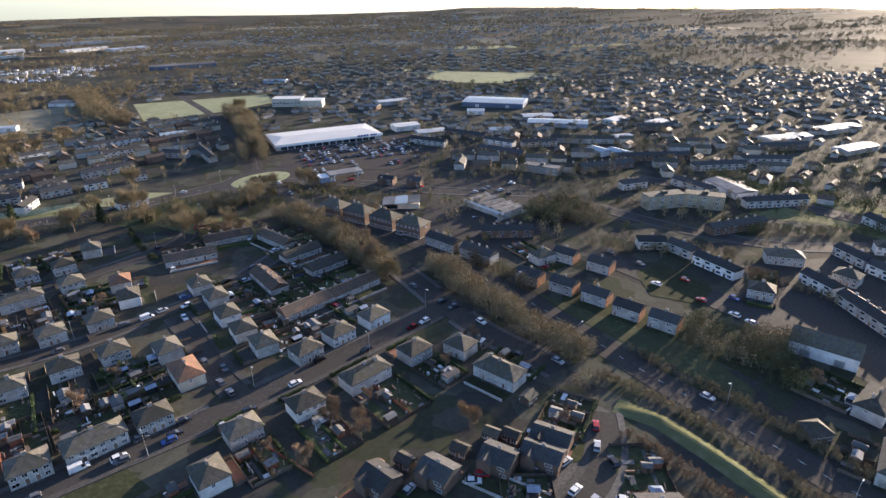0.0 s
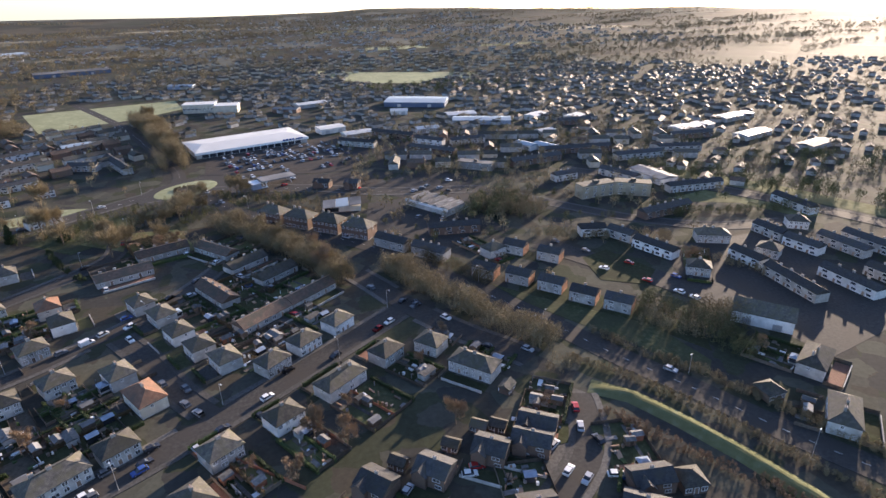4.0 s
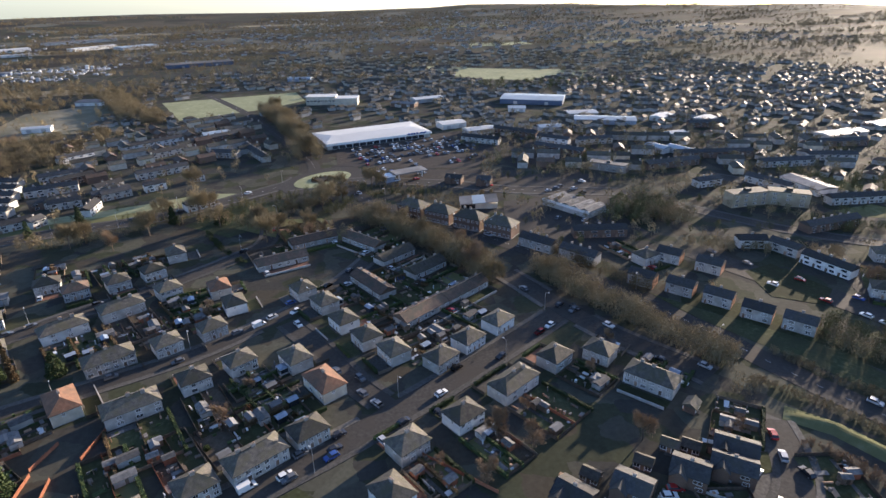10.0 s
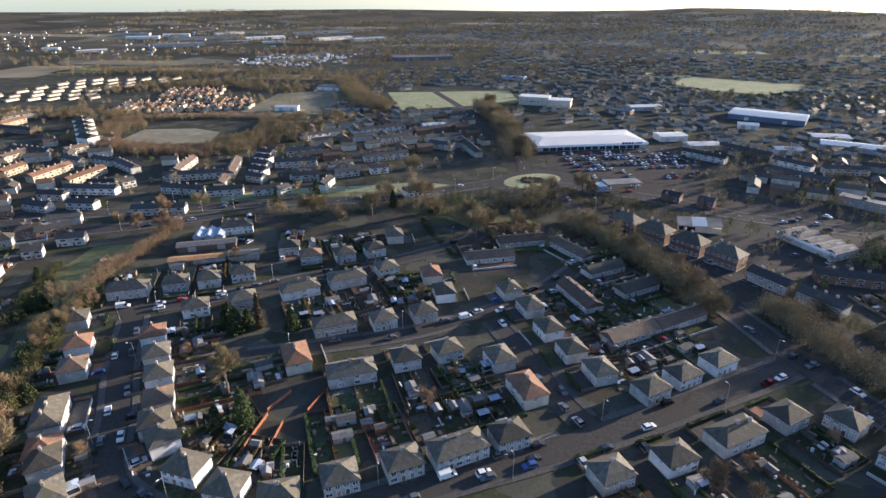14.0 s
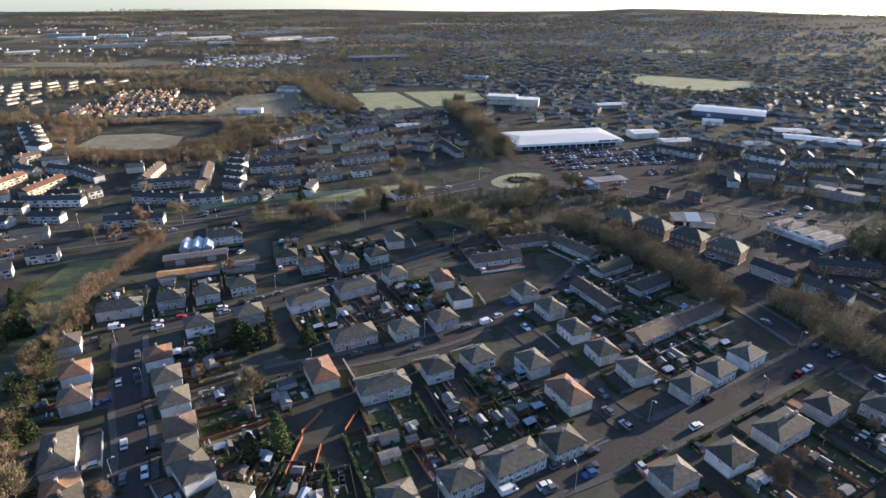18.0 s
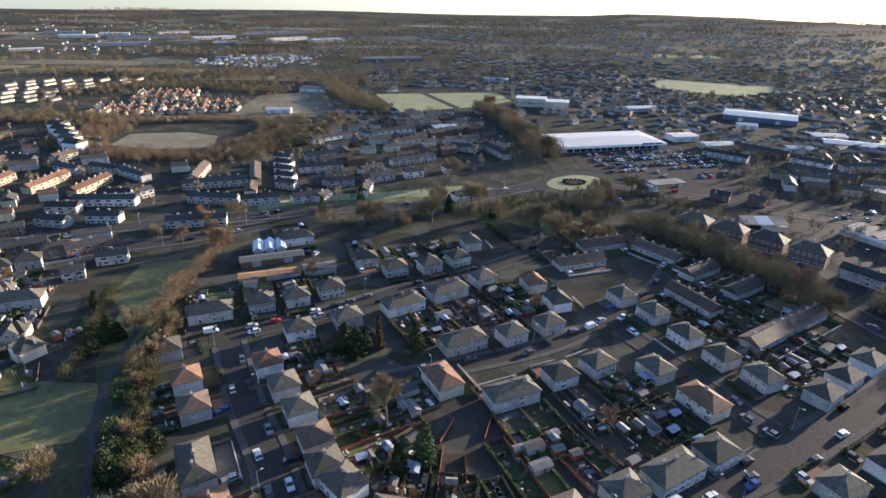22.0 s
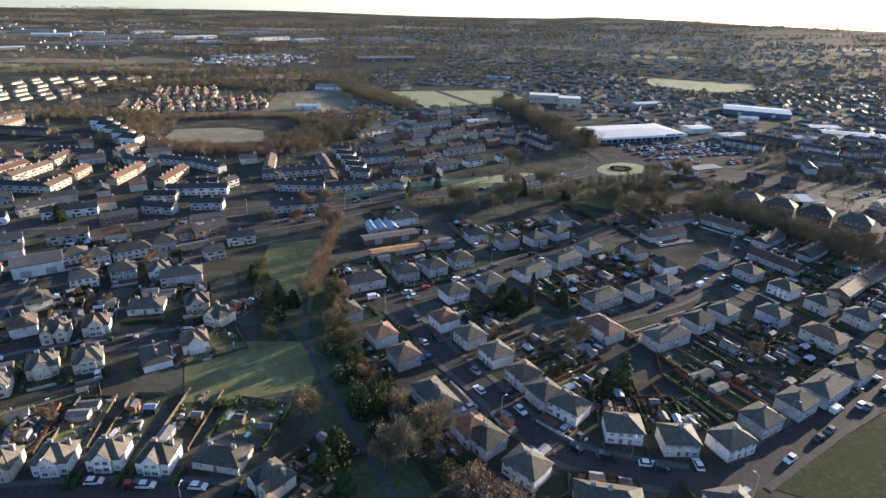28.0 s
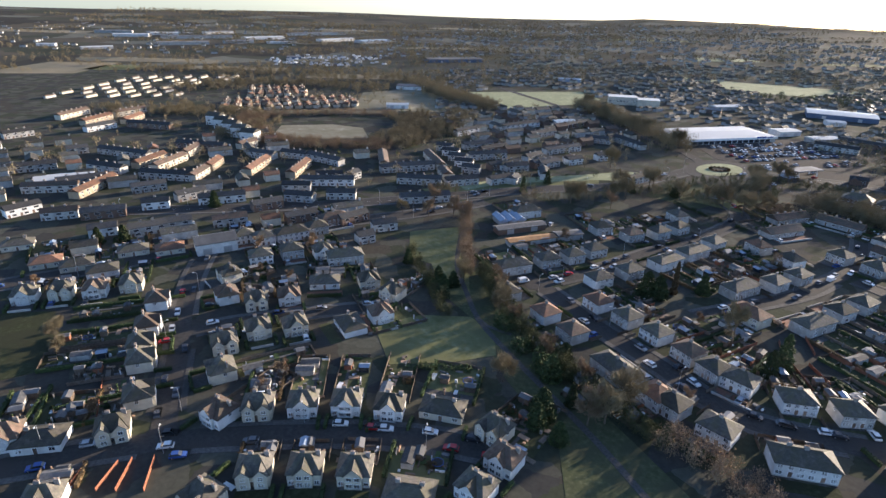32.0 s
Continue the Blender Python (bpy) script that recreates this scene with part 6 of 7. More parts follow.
# ---- gardens: lawns, drives, fences, hedges, sheds ----
def fence_mesh(n, mat):
    """One run of overlapping boards with taller posts."""
    key = ("fence", n, mat)
    if key not in stock:
        r = random.Random(n)
        cols, x, i = [], -n / 2, 0
        while x < n / 2:
            post = i % 6 == 0
            wd = 0.14 if post else 0.34
            y, top = (0.03, 1.3) if post else (0.01 * (i % 2), 1.15 + r.uniform(-0.04, 0.06))
            cols += [(x, y, top), (min(x + wd, n / 2), y, top)]
            x += wd
            i += 1
        v, f = [], []
        for x, y, top in cols:
            v += [(x, -0.03 - y, -0.2), (x, -0.03 - y, top), (x, 0.03 + y, top), (x, 0.03 + y, -0.2)]
        for k in range(len(cols) - 1):
            a, b = 4 * k, 4 * k + 4
            f += [(a, b, b + 1, a + 1), (a + 1, b + 1, b + 2, a + 2), (a + 2, b + 2, b + 3, a + 3)]
        f += [(0, 1, 2, 3), tuple(reversed(range(len(v) - 4, len(v))))]
        stock[key] = solid("fence", v, f, mat)
    return stock[key]


def wall_mesh(n):
    key = ("gwall", n)
    if key not in stock:
        stock[key] = Shape().box(-n / 2, n / 2, -0.12, 0.12, -0.2, 0.75).box(-n / 2, n / 2, -0.16, 0.16, 0.75, 0.85).mesh("garden_wall", "harl")
    return stock[key]


def hedge_mesh(n, mat):
    key = ("hedge", n, mat)
    if key not in stock:
        r = random.Random(n)
        s = Shape().box(-n / 2, n / 2, -0.35, 0.35, -0.1, 1.15)
        for _ in range(int(n * 34)):
            p = Vector((r.uniform(-n / 2, n / 2), r.choice((-0.42, 0.42)) + r.gauss(0, 0.06), r.uniform(0.1, 1.3))) if r.random() < 0.6 else Vector((r.uniform(-n / 2, n / 2), r.uniform(-0.42, 0.42), 1.2 + r.gauss(0, 0.08)))
            k = r.uniform(0.12, 0.26)
            u = Vector((r.gauss(0, 1), r.gauss(0, 1), r.gauss(0, 1))).normalized() * k
            v = Vector((r.gauss(0, 1), r.gauss(0, 1), r.gauss(0, 1))).normalized() * k
            s.add([p - u, p + u, p + v * 1.5], [(0, 1, 2)])
        stock[key] = s.mesh("hedge", mat)
    return stock[key]


def shed_thing(mat, roof, label, w, d, name="shed"):
    t = thing(name, label, "shed")
    s = Shape().box(-w / 2, w / 2, -d / 2, d / 2, -0.1, 1.9)
    for sx in (-1, 1):
        s.add([(sx * w / 2, -d / 2, 1.9), (sx * w / 2, d / 2, 1.9), (sx * w / 2, 0, 2.4)], [(0, 1, 2)])
    part("wall", s.mesh("wall", mat), t)
    part("roof", Shape().hip(w, d, 1.95, 2.5, 0.15, 0.0, 0.06).mesh("roof", roof), t)
    if name != "greenhouse":
        part("door", stock.setdefault("shed_door", Shape().box(-0.4, 0.4, -0.04, 0.04, 0.05, 1.75).mesh("shed_door", "fence")), t, "", pose(0.2, -d / 2 - 0.03, 0))
    return t


SHEDS = [shed_thing("shed", "felt", "brown timber garden shed with a felt roof", 2.6, 2.0), shed_thing("shed", "greyroof", "timber shed with a grey sheet roof", 3.2, 2.2), shed_thing("harl", "felt", "grey garage with a shallow felt roof", 5.4, 3.0, "garage"), shed_thing("glass", "skyglass", "small glazed garden greenhouse with a ridge", 3.0, 2.2, "greenhouse"), shed_thing("red_fence", "felt", "red-stained timber garden shed", 3.0, 2.2)]
rg = random.Random(17)

GLEN = [(-252.2, 233.9), (-245.4, 194.5), (-237.5, 160.7), (-232.1, 140.7), (-215.8, 119.0)] + [(-236, 176), (-230, 150), (-216, 120), (-204, 92), (-198, 70)]


def free(x, y, margin=0.6, gap=6.0, own=None):
    if any((gx - x) ** 2 + (gy - y) ** 2 < 144 for gx, gy in GLEN):
        return False
    return not on_street(x, y, margin) and all(q is own or (q[0] - x) ** 2 + (q[1] - y) ** 2 > gap * gap for q in plots)


def conservatory_thing():
    t = thing("conservatory", "white-framed glazed conservatory against a house wall", "conservatory")
    part("base", Shape().box(-1.6, 1.6, -1.4, 1.4, -0.1, 0.6).mesh("base", "harl"), t)
    part("glazing", Shape().box(-1.5, 1.5, -1.3, 1.3, 0.6, 2.1).mesh("glazing", "glass"), t)
    f = Shape()
    for x in (-1.6, -0.5, 0.5, 1.55):
        f.box(x, x + 0.07, -1.42, -1.34, 0.6, 2.2).box(x, x + 0.07, 1.34, 1.42, 0.6, 2.2)
    part("frame", f.box(-1.65, 1.65, -1.45, 1.45, 2.1, 2.2).mesh("frame", "upvc"), t)
    part("roof", Shape().hip(3.2, 2.8, 2.25, 3.0, 0.05, 1.0, 0.05).mesh("roof", "skyglass"), t)
    return t


def trampoline_thing():
    t = thing("trampoline", "round black garden trampoline on steel legs", "trampoline")
    part("bed", Shape().tube((0, 0, 0.75), (0, 0, 0.8), 1.4, 1.4, 16).mesh("bed", "tyre"), t)
    f = Shape().tube((0, 0, 0.7), (0, 0, 0.78), 1.6, 1.6, 16)
    for a in range(6):
        f.tube((1.5 * math.cos(a * 1.047), 1.5 * math.sin(a * 1.047), 0), (1.5 * math.cos(a * 1.047), 1.5 * math.sin(a * 1.047), 0.7), 0.04, 0.04, 4)
    part("frame", f.mesh("frame", "paint_blue"), t)
    return t


CONSERVATORY, TRAMPOLINE = conservatory_thing(), trampoline_thing()
SIZE = {"p": (9.2, 7.5), "q": (8.2, 7.8), "l": (14.8, 7.6), "v": (7.8, 7.2), "b": (13.5, 8.8), "B": (20.0, 7.5), "c": (11.0, 8.2), "t": (12.0, 8.0)}
clutter = Shape()
for own in [q for q in plots if q[3][0] in "pqlvbcB"]:
    px, py, pa, ty = own
    if math.hypot(px + 120, py - 40) > 330:
        continue
    w, d = SIZE[ty[0]]
    ca, sa = math.cos(radians(pa)), math.sin(radians(pa))

    def at(u, v):
        return px + u * ca - v * sa, py + u * sa + v * ca

    def put(name, mesh, u, v, turn, label, category, z=0.0):
        x, y = at(u, v)
        if free(x, y, 0.3, 6.5, own):
            ob = tagged(new(name, mesh), label, category, "garden " + category + "s")
            ob.matrix_basis = pose(x, y, z, 0, 0, pa + turn)
            return ob

    back = rg.choice((15, 18, 21, 24))
    while back > 7 and not free(*at(0, d / 2 + back - 3), 2.0, 9.0, own):
        back -= 2
    v0, v1 = d / 2 + 0.8, d / 2 + back
    homes = 2 if ty[0] in "plqB" else 1
    for hm in range(homes):
        u0 = -w / 2 - 0.8 + hm * (w + 1.6) / homes
        u1 = u0 + (w + 1.6) / homes - 0.1
        if back > 7:
            mt, lab = rg.choice((("lawn", "back lawn of dull winter grass"), ("lawn", "back lawn of dull winter grass"), ("lawn", "damp garden grass"), ("earth", "dug garden soil"), ("frost", "frosted back lawn")))
            patch("garden", [at(u0, v0), at(u1, v0), at(u1, v1), at(u0, v1)], 0.03 + (0.0003 * len(bpy.data.meshes)) % 0.09, mt, lab + " beside a board fence", "garden")
            if rg.random() < 0.35:
                vm = v0 + rg.uniform(2, 4)
                patch("patio", [at(u0 + 0.3, v0), at(u1 - 0.3, v0), at(u1 - 0.3, vm), at(u0 + 0.3, vm)], 0.145 + 0.0001 * rg.randrange(300), rg.choice(("paving", "paving", "monoblock")), "worn paved ground behind the house", "garden")
    fx, fy = at(0, -d / 2 - 3)
    if free(fx, fy, 1.0, 6.5, own):
        mt, lab = rg.choice((("lawn", "small front lawn"), ("paving", "slabbed front drive"), ("monoblock", "red paved front drive"), ("lawn", "small front lawn")))
        patch("front_garden", [at(-w / 2, -d / 2 - 5), at(w / 2, -d / 2 - 5), at(w / 2, -d / 2 - 0.9), at(-w / 2, -d / 2 - 0.9)], 0.02 + 0.0001 * rg.randrange(300), mt, lab + " before the house", "garden")
        if rg.random() < 0.4:
            x, y = at(rg.choice((-w / 2 + 1.6, w / 2 - 1.6)), -d / 2 - 3)
            park(rg.choice(("white", "silver", "grey", "blue", "black", "red")), x, y, pa + 90)
    if back > 11 and rg.random() < 0.16:
        place(CONSERVATORY, *at(rg.uniform(-1.5, 1.5), d / 2 + 1.45), pa, 0.05, "conservatories")
    if back > 11 and rg.random() < 0.13:
        x, y = at(rg.uniform(-w / 3, w / 3), d / 2 + back * 0.6)
        if free(x, y, 1.0, 8.5, own):
            place(TRAMPOLINE, x, y, 0, 0.05, "garden trampolines")
    if back > 11 and rg.random() < 0.5:
        u = rg.choice((-1, 1)) * w / 4
        patch("garden_path", [at(u - 0.5, v0), at(u + 0.5, v0), at(u + 0.5, v1 - 1), at(u - 0.5, v1 - 1)], 0.18 + 0.0001 * rg.randrange(300), "paving", "narrow slab path down the back garden", "path")
    for _ in range(26 if back > 7 else 8):
        x, y = at(rg.uniform(-w / 2 - 0.6, w / 2 + 0.6), d / 2 + rg.uniform(0.6, back))
        if free(x, y, 0.4, 6.0, own):
            kx, ky, kz = rg.choice(((0.3, 0.35, 1.05), (0.5, 0.25, 0.5), (0.9, 0.5, 0.45), (1.2, 0.15, 0.6), (0.35, 0.35, 0.3), (1.6, 0.7, 0.25), (0.12, 0.12, 1.7)))
            c = Shape().box(-kx, kx, -ky, ky, 0.0, kz)
            ta = pa + rg.choice((0, 90)) + rg.uniform(-8, 8)
            tc, ts = math.cos(radians(ta)), math.sin(radians(ta))
            clutter.add([(x + p * tc - q * ts, y + p * ts + q * tc, 0.02 + z) for p, q, z in c.v], c.f, rg.choice((0, 0, 0, 1, 1, 2, 3, 4)))
    n = int(back)
    for u in (-w / 2 - 0.9, 0.0, w / 2 + 0.9):
        if u == 0.0 and ty[0] not in "lpqB":
            continue
        kind = rg.random()
        if kind < 0.5:
            put("fence", fence_mesh(n, "red_fence" if rg.random() < 0.08 else "fence"), u, d / 2 + 0.6 + n / 2, 90, "weathered timber board fence between gardens", "fence")
        elif kind < 0.95:
            put("hedge", hedge_mesh(n, "beech" if rg.random() < 0.3 else "hedge"), u, d / 2 + 0.6 + n / 2, 90, "clipped garden hedge between plots", "hedge")
    if rg.random() < 0.92:
        put("hedge" if rg.random() < 0.5 else "garden_wall", hedge_mesh(int(w), "hedge") if rg.random() < 0.5 else wall_mesh(int(w)), 0, -d / 2 - 5.4, 0, "low front garden boundary by the pavement", "boundary")
    if rg.random() < 0.7:
        for sx in (-1, 1):
            put("hedge" if ty[0] in "vb" else "fence", hedge_mesh(5, "hedge") if ty[0] in "vb" else fence_mesh(5, "fence"), sx * (w / 2 + 0.8), -d / 2 - 2.8, 90, "low boundary beside the front garden", "boundary")
    if rg.random() < 0.65:
        put("fence", fence_mesh(int(w) + 1, "fence"), 0, d / 2 + back + 0.4, 0, "weathered timber board fence between gardens", "fence")
    for _ in range(rg.choice((2, 2, 3, 3)) if ty[0] != "B" else 0):
        x, y = at(rg.uniform(-w / 2 + 1, w / 2 - 1), d / 2 + rg.uniform(4, back - 1))
        if free(x, y, 1.0, 8.5, own):
            place(SHEDS[rg.choice((0, 0, 0, 1, 2, 3, 4, 1))], x, y, pa + rg.choice((0, 90, 180)) + rg.uniform(-4, 4), 0.05, "garden sheds")
    for _ in range(rg.choice((0, 1, 1, 2))):
        x, y = at(rg.uniform(-w / 2, w / 2), d / 2 + rg.uniform(3, back))
        if free(x, y, 1.0, 8.0, own):
            tree(rg.choice((BUSH[0], BUSH[0], BUSH[1], TREES[4])), x, y, 0, rg.uniform(0.4, 0.8), "garden shrubs")

tagged(new("garden_clutter", clutter.mesh("garden_clutter", "fence", "felt", "upvc", "clay", "hedge")), "bins, benches, pots and planters in the back gardens", "clutter", kind="stuff")
for x0, y0, x1, y1 in [(-34.7, 118.6, -18.3, 102.3), (-133.2, 132.9, -129.9, 141.9), (-133.5, 114.1, -132.5, 131.3), (-126.4, 117.5, -126.9, 128.9), (-121.7, 134.4, -118.8, 146.0), (-330.3, 66.7, -330.6, 72.7), (-323.9, 67.0, -323.4, 75.8), (-319.4, 67.2, -320.5, 76.9), (-313.0, 67.5, -315.5, 78.1), (-291.7, 106.4, -294.7, 120.5)]:
    ob = tagged(new("fence", fence_mesh(round(math.dist((x0, y0), (x1, y1))), "red_fence")), "red-stained timber fence between long gardens", "fence", "garden fences")
    ob.matrix_basis = pose((x0 + x1) / 2, (y0 + y1) / 2, 0, 0, 0, math.degrees(math.atan2(y1 - y0, x1 - x0)))

# ---- street lamps ----
lamp = thing("street_lamp", "tall galvanised street lamp on the pavement", "street lamp")
part("pole", Shape().tube((0, 0, -0.2), (0, 0, 1.2), 0.1, 0.09, 8).tube((0, 0, 1.2), (0, 0, 7.6), 0.065, 0.05, 8).mesh("pole", "steel"), lamp)
part("arm", Shape().tube((0, 0, 7.55), (1.1, 0, 7.85), 0.04, 0.035, 6).mesh("arm", "steel"), lamp)
part("lantern", Shape().box(0.95, 1.6, -0.13, 0.13, 7.78, 7.95).mesh("lantern", "lamp"), lamp)
for k, step in (("main", 5), ("left", 5), ("second", 6), ("crescent", 5), ("high", 6), ("ring", 5), ("bypass", 6), ("rise", 5), ("middle", 6)):
    line, half = lines[k], STREETS[k][1] / 2
    for i in range(2, len(line) - 1, step):
        p, d = line[i], (line[i + 1] - line[i - 1]).normalized()
        sd = 1 if (i // step) % 2 else -1
        place(lamp, p.x - d.y * (half + 0.7) * sd, p.y + d.x * (half + 0.7) * sd, math.degrees(math.atan2(d.y, d.x)) + (-90 if sd > 0 else 90), 0.1, "street lamps")

# ---- farther houses ----
def far_house(w, d, wall, roof, label, eave=4.0, ridge=6.0):
    w, d = w * 0.85, d * 0.82
    s = Shape().box(-w / 2, w / 2, -d / 2, d / 2, -0.5, eave)
    for sx in (-1, 1):
        s.add([(sx * w / 2, -d / 2, eave), (sx * w / 2, d / 2, eave), (sx * w / 2, 0, ridge - 0.2)], [(0, 1, 2)])
    s.box(w / 2 - 1.2, w / 2 - 0.3, -0.4, 0.4, ridge - 0.8, ridge + 1.0)
    s.hip(w, d, eave, ridge, 0.3, 0.0, mat=1)
    return tagged(new("house", s.mesh("house", wall, roof)), label, "house")


FAR = [far_house(12, 8, "cream", "slate", "cream house with a grey gabled roof in the far town"), far_house(18, 8, "harl", "slate", "grey terrace in the far town"), far_house(10, 8, "white", "slate", "white gabled house in the far town"), far_house(14, 8, "brick", "brown_tile", "brick house with a brown roof in the far town"), far_house(10, 8, "cream", "red_tile", "cream house with an orange roof in the far town")]
NEW = [far_house(7, 6.5, "tan", "red_tile", "small new tan house with an orange roof", 3.0, 4.6), far_house(7, 6.5, "cream", "brown_tile", "small new cream house with a brown roof", 3.0, 4.6)]
rf = random.Random(23)
taken = [(-21, 466, 52), (142, 558, 45), (-50, 625, 32), (40, 471, 20), (-303, 696, 24), (0, 410, 40), (-150, 650, 75), (180, 775, 70), (-330, 460, 62), (-8, 356, 18)]


def clear_far(x, y, gap):
    if any((x - a) ** 2 + (y - b) ** 2 < c * c for a, b, c in taken) or on_street(x, y, 5):
        return False
    return all((q[0] - x) ** 2 + (q[1] - y) ** 2 > gap * gap for q in plots)


def quarter(x0, x1, y0, y1, dx, dy, turn, kinds, keep=0.8, gap=14, spin=0):
    """Rows of houses across a block of the town."""
    a = radians(turn)
    cx, cy = (x0 + x1) / 2, (y0 + y1) / 2
    for j in range(int((y1 - y0) / dy)):
        for i in range(int((x1 - x0) / dx)):
            u, v = (i + 0.5) * dx - (x1 - x0) / 2 + rf.uniform(-1.5, 1.5), (j + 0.5) * dy - (y1 - y0) / 2 + rf.uniform(-1.5, 1.5)
            x, y = cx + u * math.cos(a) - v * math.sin(a), cy + u * math.sin(a) + v * math.cos(a)
            if rf.random() < keep and clear_far(x, y, gap):
                place(rf.choice(kinds), x, y, turn + spin + rf.choice((0, 0, 0, 90)), ground_height(x, y), "far town houses")
                plots.append((x, y, turn, "f"))


quarter(-478, -338, 535, 600, 9.5, 11, 20, NEW, 0.85, 6, 60)
quarter(-478, -405, 602, 668, 9.5, 12, 18, NEW, 0.85, 6, 60)
quarter(-250, -85, 410, 560, 17, 24, 30, [FAR[1], FAR[0], FAR[3]], 0.85, 11)
quarter(70, 300, 316, 420, 17, 20, -20, [FAR[1], FAR[0], FAR[1], FAR[3]], 0.7, 12)
quarter(-560, -470, 240, 400, 20, 24, 35, [FAR[1], FAR[4], FAR[0]], 0.8)
quarter(-470, -330, 200, 420, 20, 24, 30, [FAR[1], FAR[4], FAR[0], FAR[1]], 0.8, 11)
quarter(-330, -235, 300, 400, 20, 22, 25, [FAR[1], FAR[3], FAR[0]], 0.75, 11)
quarter(-520, -420, 100, 190, 18, 24, 28, [FAR[0], FAR[2], FAR[4]], 0.7)
grey_row = far_house(21, 6.5, "cream", "slate", "long cream terrace on the far estate", 3.6, 5.2)
cream_row = far_house(18, 6.5, "harl", "brown_tile", "long harled terrace on the far estate", 3.6, 5.2)
for i in range(7):
    for j in range(6):
        x, y = -655 + i * 19 + j * 2.5 + rf.uniform(-2, 2), 556 + i * 6 + j * 30 + rf.uniform(-3, 3)
        if rf.random() < 0.85:
            place(grey_row if rf.random() < 0.6 else cream_row, x, y, 76 + rf.uniform(-4, 4), 0, "far estate rows").scale = (0.8, 0.65, 0.62)
            plots.append((x, y, 80, "f"))


def scatter(name, count, x0, x1, y0, y1, turn, wall, roof, label):
    """Distant houses, joined."""
    s = Shape()
    for _ in range(count):
        x, y = rf.uniform(x0, x1), rf.uniform(y0, y1)
        if not clear_far(x, y, 7):
            continue
        z = ground_height(x, y)
        w, d, a = rf.uniform(5.5, 11), rf.uniform(4.5, 5.8), radians(turn + rf.choice((0, 0, 90)) + rf.uniform(-8, 8))
        e, r = 3.0, 4.7
        k = len(s.v)
        h = Shape().box(-w / 2, w / 2, -d / 2, d / 2, -1, e).hip(w, d, e, r, 0.3, rf.choice((0.0, None)), 0.15, mat=1)
        s.add([(x + p * math.cos(a) - q * math.sin(a), y + p * math.sin(a) + q * math.cos(a), z + t) for p, q, t in h.v], h.f)
        s.m[-len(h.f):] = h.m
    return tagged(new(name, s.mesh(name, wall, roof)), label, "houses", kind="stuff")


scatter("distant_houses", 560, 60, 640, 430, 780, 25, "harl", "slate", "grey houses across the far side of the town")
scatter("distant_houses", 560, -150, 520, 700, 1050, 15, "cream", "slate", "pale houses across the far side of the town")
scatter("distant_houses", 420, -260, 120, 500, 900, 35, "harl", "slate", "grey houses beyond the playing field")
scatter("distant_houses", 620, 200, 900, 250, 700, 40, "harl", "brown_tile", "harled houses along the sunlit edge of town")
scatter("distant_houses", 620, -400, 1000, 1050, 1700, 20, "harl", "brown_tile", "scattered pale houses near the skyline")
scatter("distant_houses", 200, -1500, -500, 1000, 1900, 20, "harl", "slate", "scattered pale houses near the skyline")
scatter("distant_houses", 320, -250, 900, 1600, 2300, 20, "white", "slate", "pale villages below the skyline")
yard = Shape()
for i in range(150):
    f, g = rf.random(), rf.random()
    x, y = -540 + 170 * f + 18 * math.sin(9 * g), 865 + 30 * f + 170 * g
    yard.box(x, x + rf.uniform(2.5, 6.5), y, y + rf.uniform(2.0, 3.0), 0.0, rf.uniform(1.5, 2.6), rf.choice((0, 1, 1, 2)))
tagged(new("parked_vans", yard.mesh("parked_vans", "paint_white", "paint_silver", "paint_grey")), "rows of pale vans and trailers on a distant yard", "vehicles", kind="stuff")


def far_trees(name, spots, mat, label, size=5.0, twigs=90, thin=0.03):
    """Distant trees and hedgerows, joined: soft rounded crowns of fine slivers."""
    g = np.random.default_rng(len(spots))
    stems, pos, tip, side = [], [], [], []
    for x, y in spots:
        if on_street(x, y, 1) or not clear_far(x, y, 6):
            continue
        z, k = ground_height(x, y), size * g.uniform(0.6, 1.25)
        stems.append(((x, y, z - 0.5), (x, y, z + k * 0.8), 0.2))
        d = unit(g, twigs, 0.35)
        pos.append(np.array([x, y, z + k * 0.5]) + d * np.array([k * 0.42, k * 0.42, k * 0.42]) * g.uniform(0.3, 1.0, (twigs, 1)))
        u = unit(g, twigs, 0.7)
        tip.append(u * k * g.uniform(0.12, 0.26, (twigs, 1)))
        side.append(unit(g, twigs) * k * thin)
    return tagged(new(name, cloud(name, stems, np.concatenate(pos), np.concatenate(tip), np.concatenate(side), mat)), label, "woods", kind="stuff")


def along(n, x0, y0, x1, y1, wide):
    return [(x0 + (x1 - x0) * f + rf.gauss(0, wide), y0 + (y1 - y0) * f + rf.gauss(0, wide)) for f in (rf.random() for _ in range(n))]


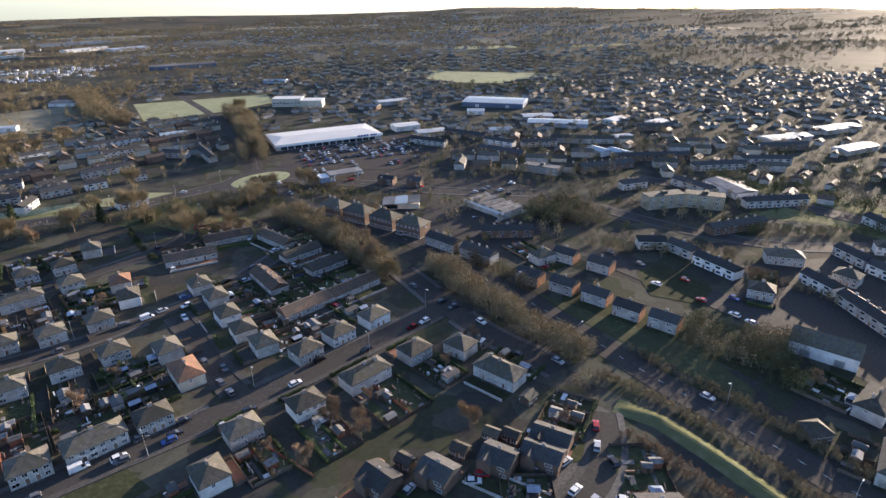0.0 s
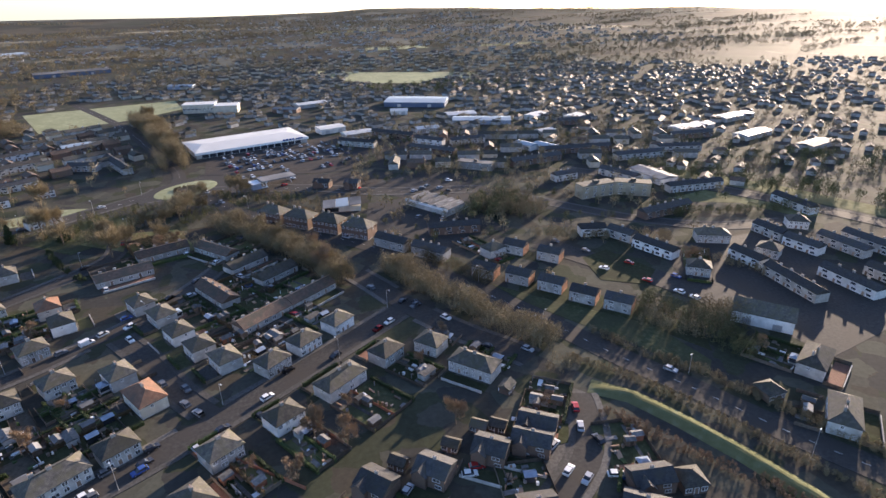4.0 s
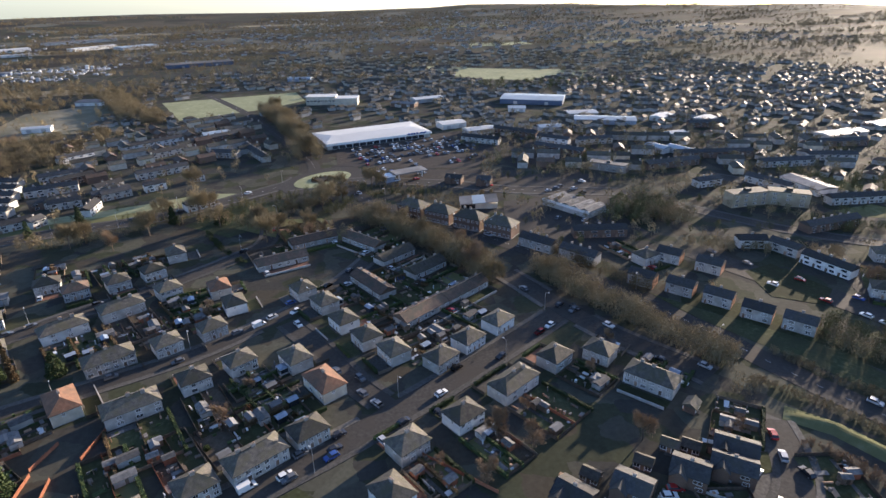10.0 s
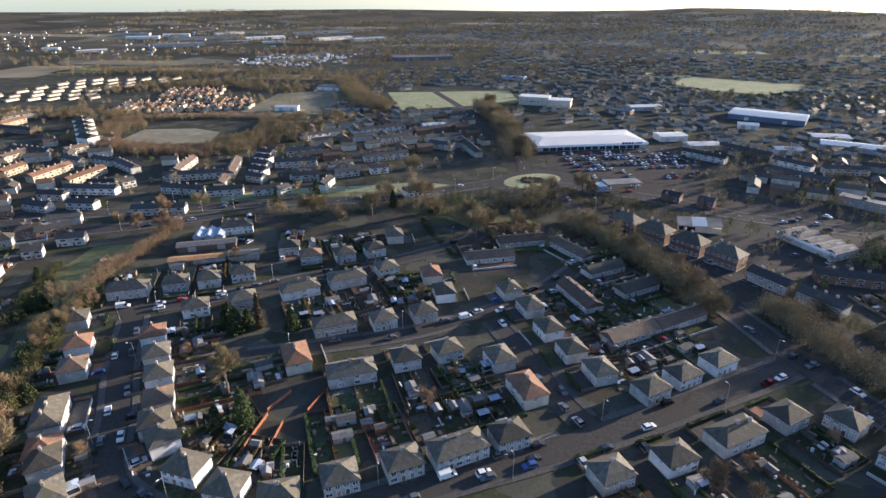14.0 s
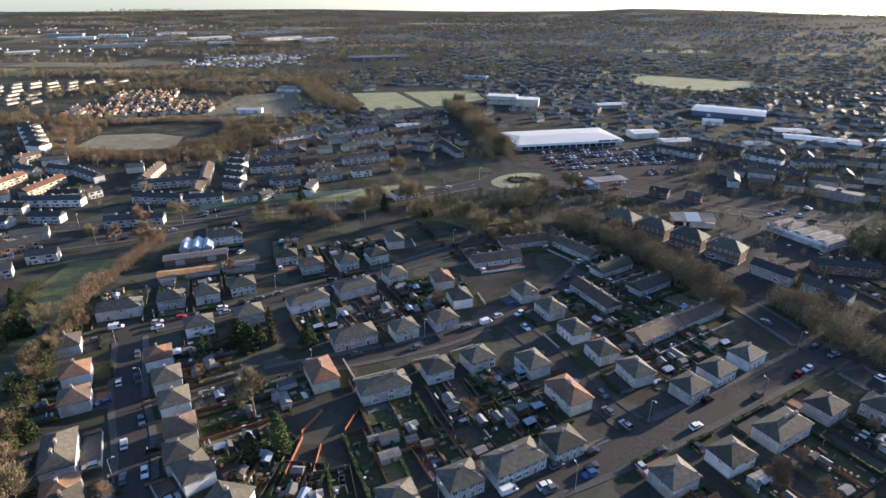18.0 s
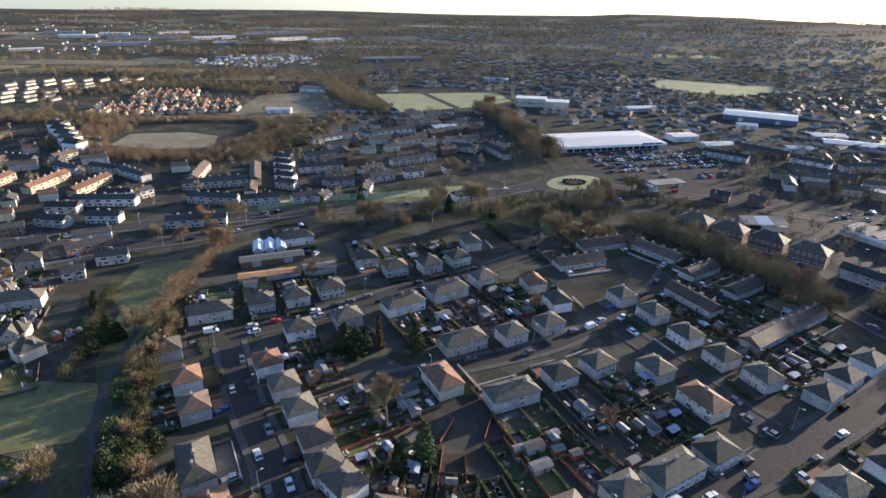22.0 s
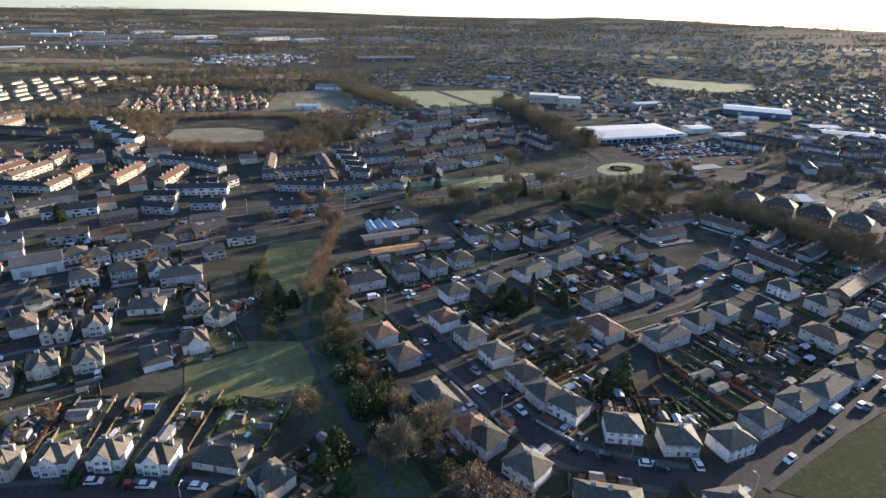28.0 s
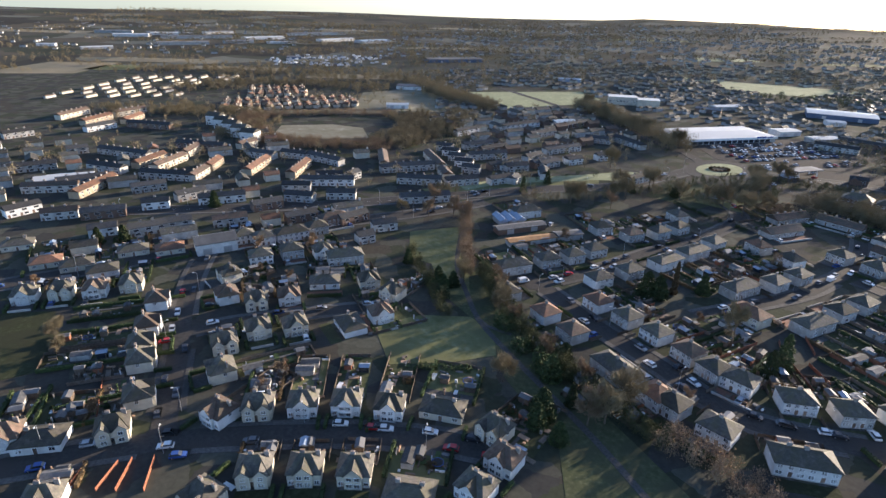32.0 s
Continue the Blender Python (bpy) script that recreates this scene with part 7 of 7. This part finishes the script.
hedgerows = []
for _ in range(330):
    x, y, a, n = rf.uniform(-1600, 1500), rf.uniform(760, 2500), rf.uniform(-0.4, 0.5), rf.uniform(100, 420)
    hedgerows += along(int(n / 6), x, y, x + n * math.cos(a), y + n * math.sin(a), 5)
far_trees("distant_hedgerows", hedgerows, "twig", "bare hedgerows and shelter belts towards the skyline", 9.0, 36, 0.05)
town_trees = [(rf.uniform(40, 700), rf.uniform(230, 900)) for _ in range(1000)] + [(rf.uniform(220, 900), rf.uniform(230, 720)) for _ in range(700)] + [(rf.uniform(70, 330), rf.uniform(180, 420)) for _ in range(160)] + [(rf.uniform(-560, -80), rf.uniform(300, 760)) for _ in range(460)] + [(rf.uniform(40, 260), rf.uniform(250, 460)) for _ in range(260)]
far_trees("distant_town_trees", town_trees, "twig", "bare trees scattered through the far town", 7.0, 70)
woods = along(70, -420, 405, -385, 480, 10) + along(110, -250, 430, -240, 540, 8) + along(160, -560, 500, -430, 505, 12) + along(160, -560, 760, -250, 760, 20) + along(140, -300, 730, -220, 590, 12) + along(160, -700, 780, -380, 820, 18)
far_trees("distant_town_trees", [(rf.uniform(40, 330), rf.uniform(230, 470)) for _ in range(420)] + [(rf.uniform(-330, -60), rf.uniform(300, 560)) for _ in range(150)], "scrubleaf", "dark evergreen scrub between the town yards", 4.5, 60, 0.045)
woods += along(120, -560, 640, -480, 690, 14) + along(120, -470, 700, -360, 690, 12) + along(70, -345, 660, -300, 720, 10)
far_trees("distant_woods", woods, "twig", "brown winter woodland beyond the estate", 7.5, 110)
far_trees("distant_woods", along(120, 110, 690, 300, 660, 16) + along(120, 300, 300, 460, 180, 16) + along(120, 220, 300, 330, 170, 6) + along(90, 90, 262, 120, 275, 9), "scrubleaf", "brown wooded strip through the far town", 7.0)

# ---- clear away kinds that stand nowhere ----
for proto in [q for kinds in PROTO.values() for q in kinds] + list(VANS.values()) + list(CARS.values()) + FAR_CARS + SHEDS + TREES + PINES + BUSH + FAR + NEW + [CONSERVATORY, TRAMPOLINE]:
    if proto not in stock:
        for piece in list(proto.children_recursive):
            bpy.data.objects.remove(piece)
        bpy.data.objects.remove(proto)
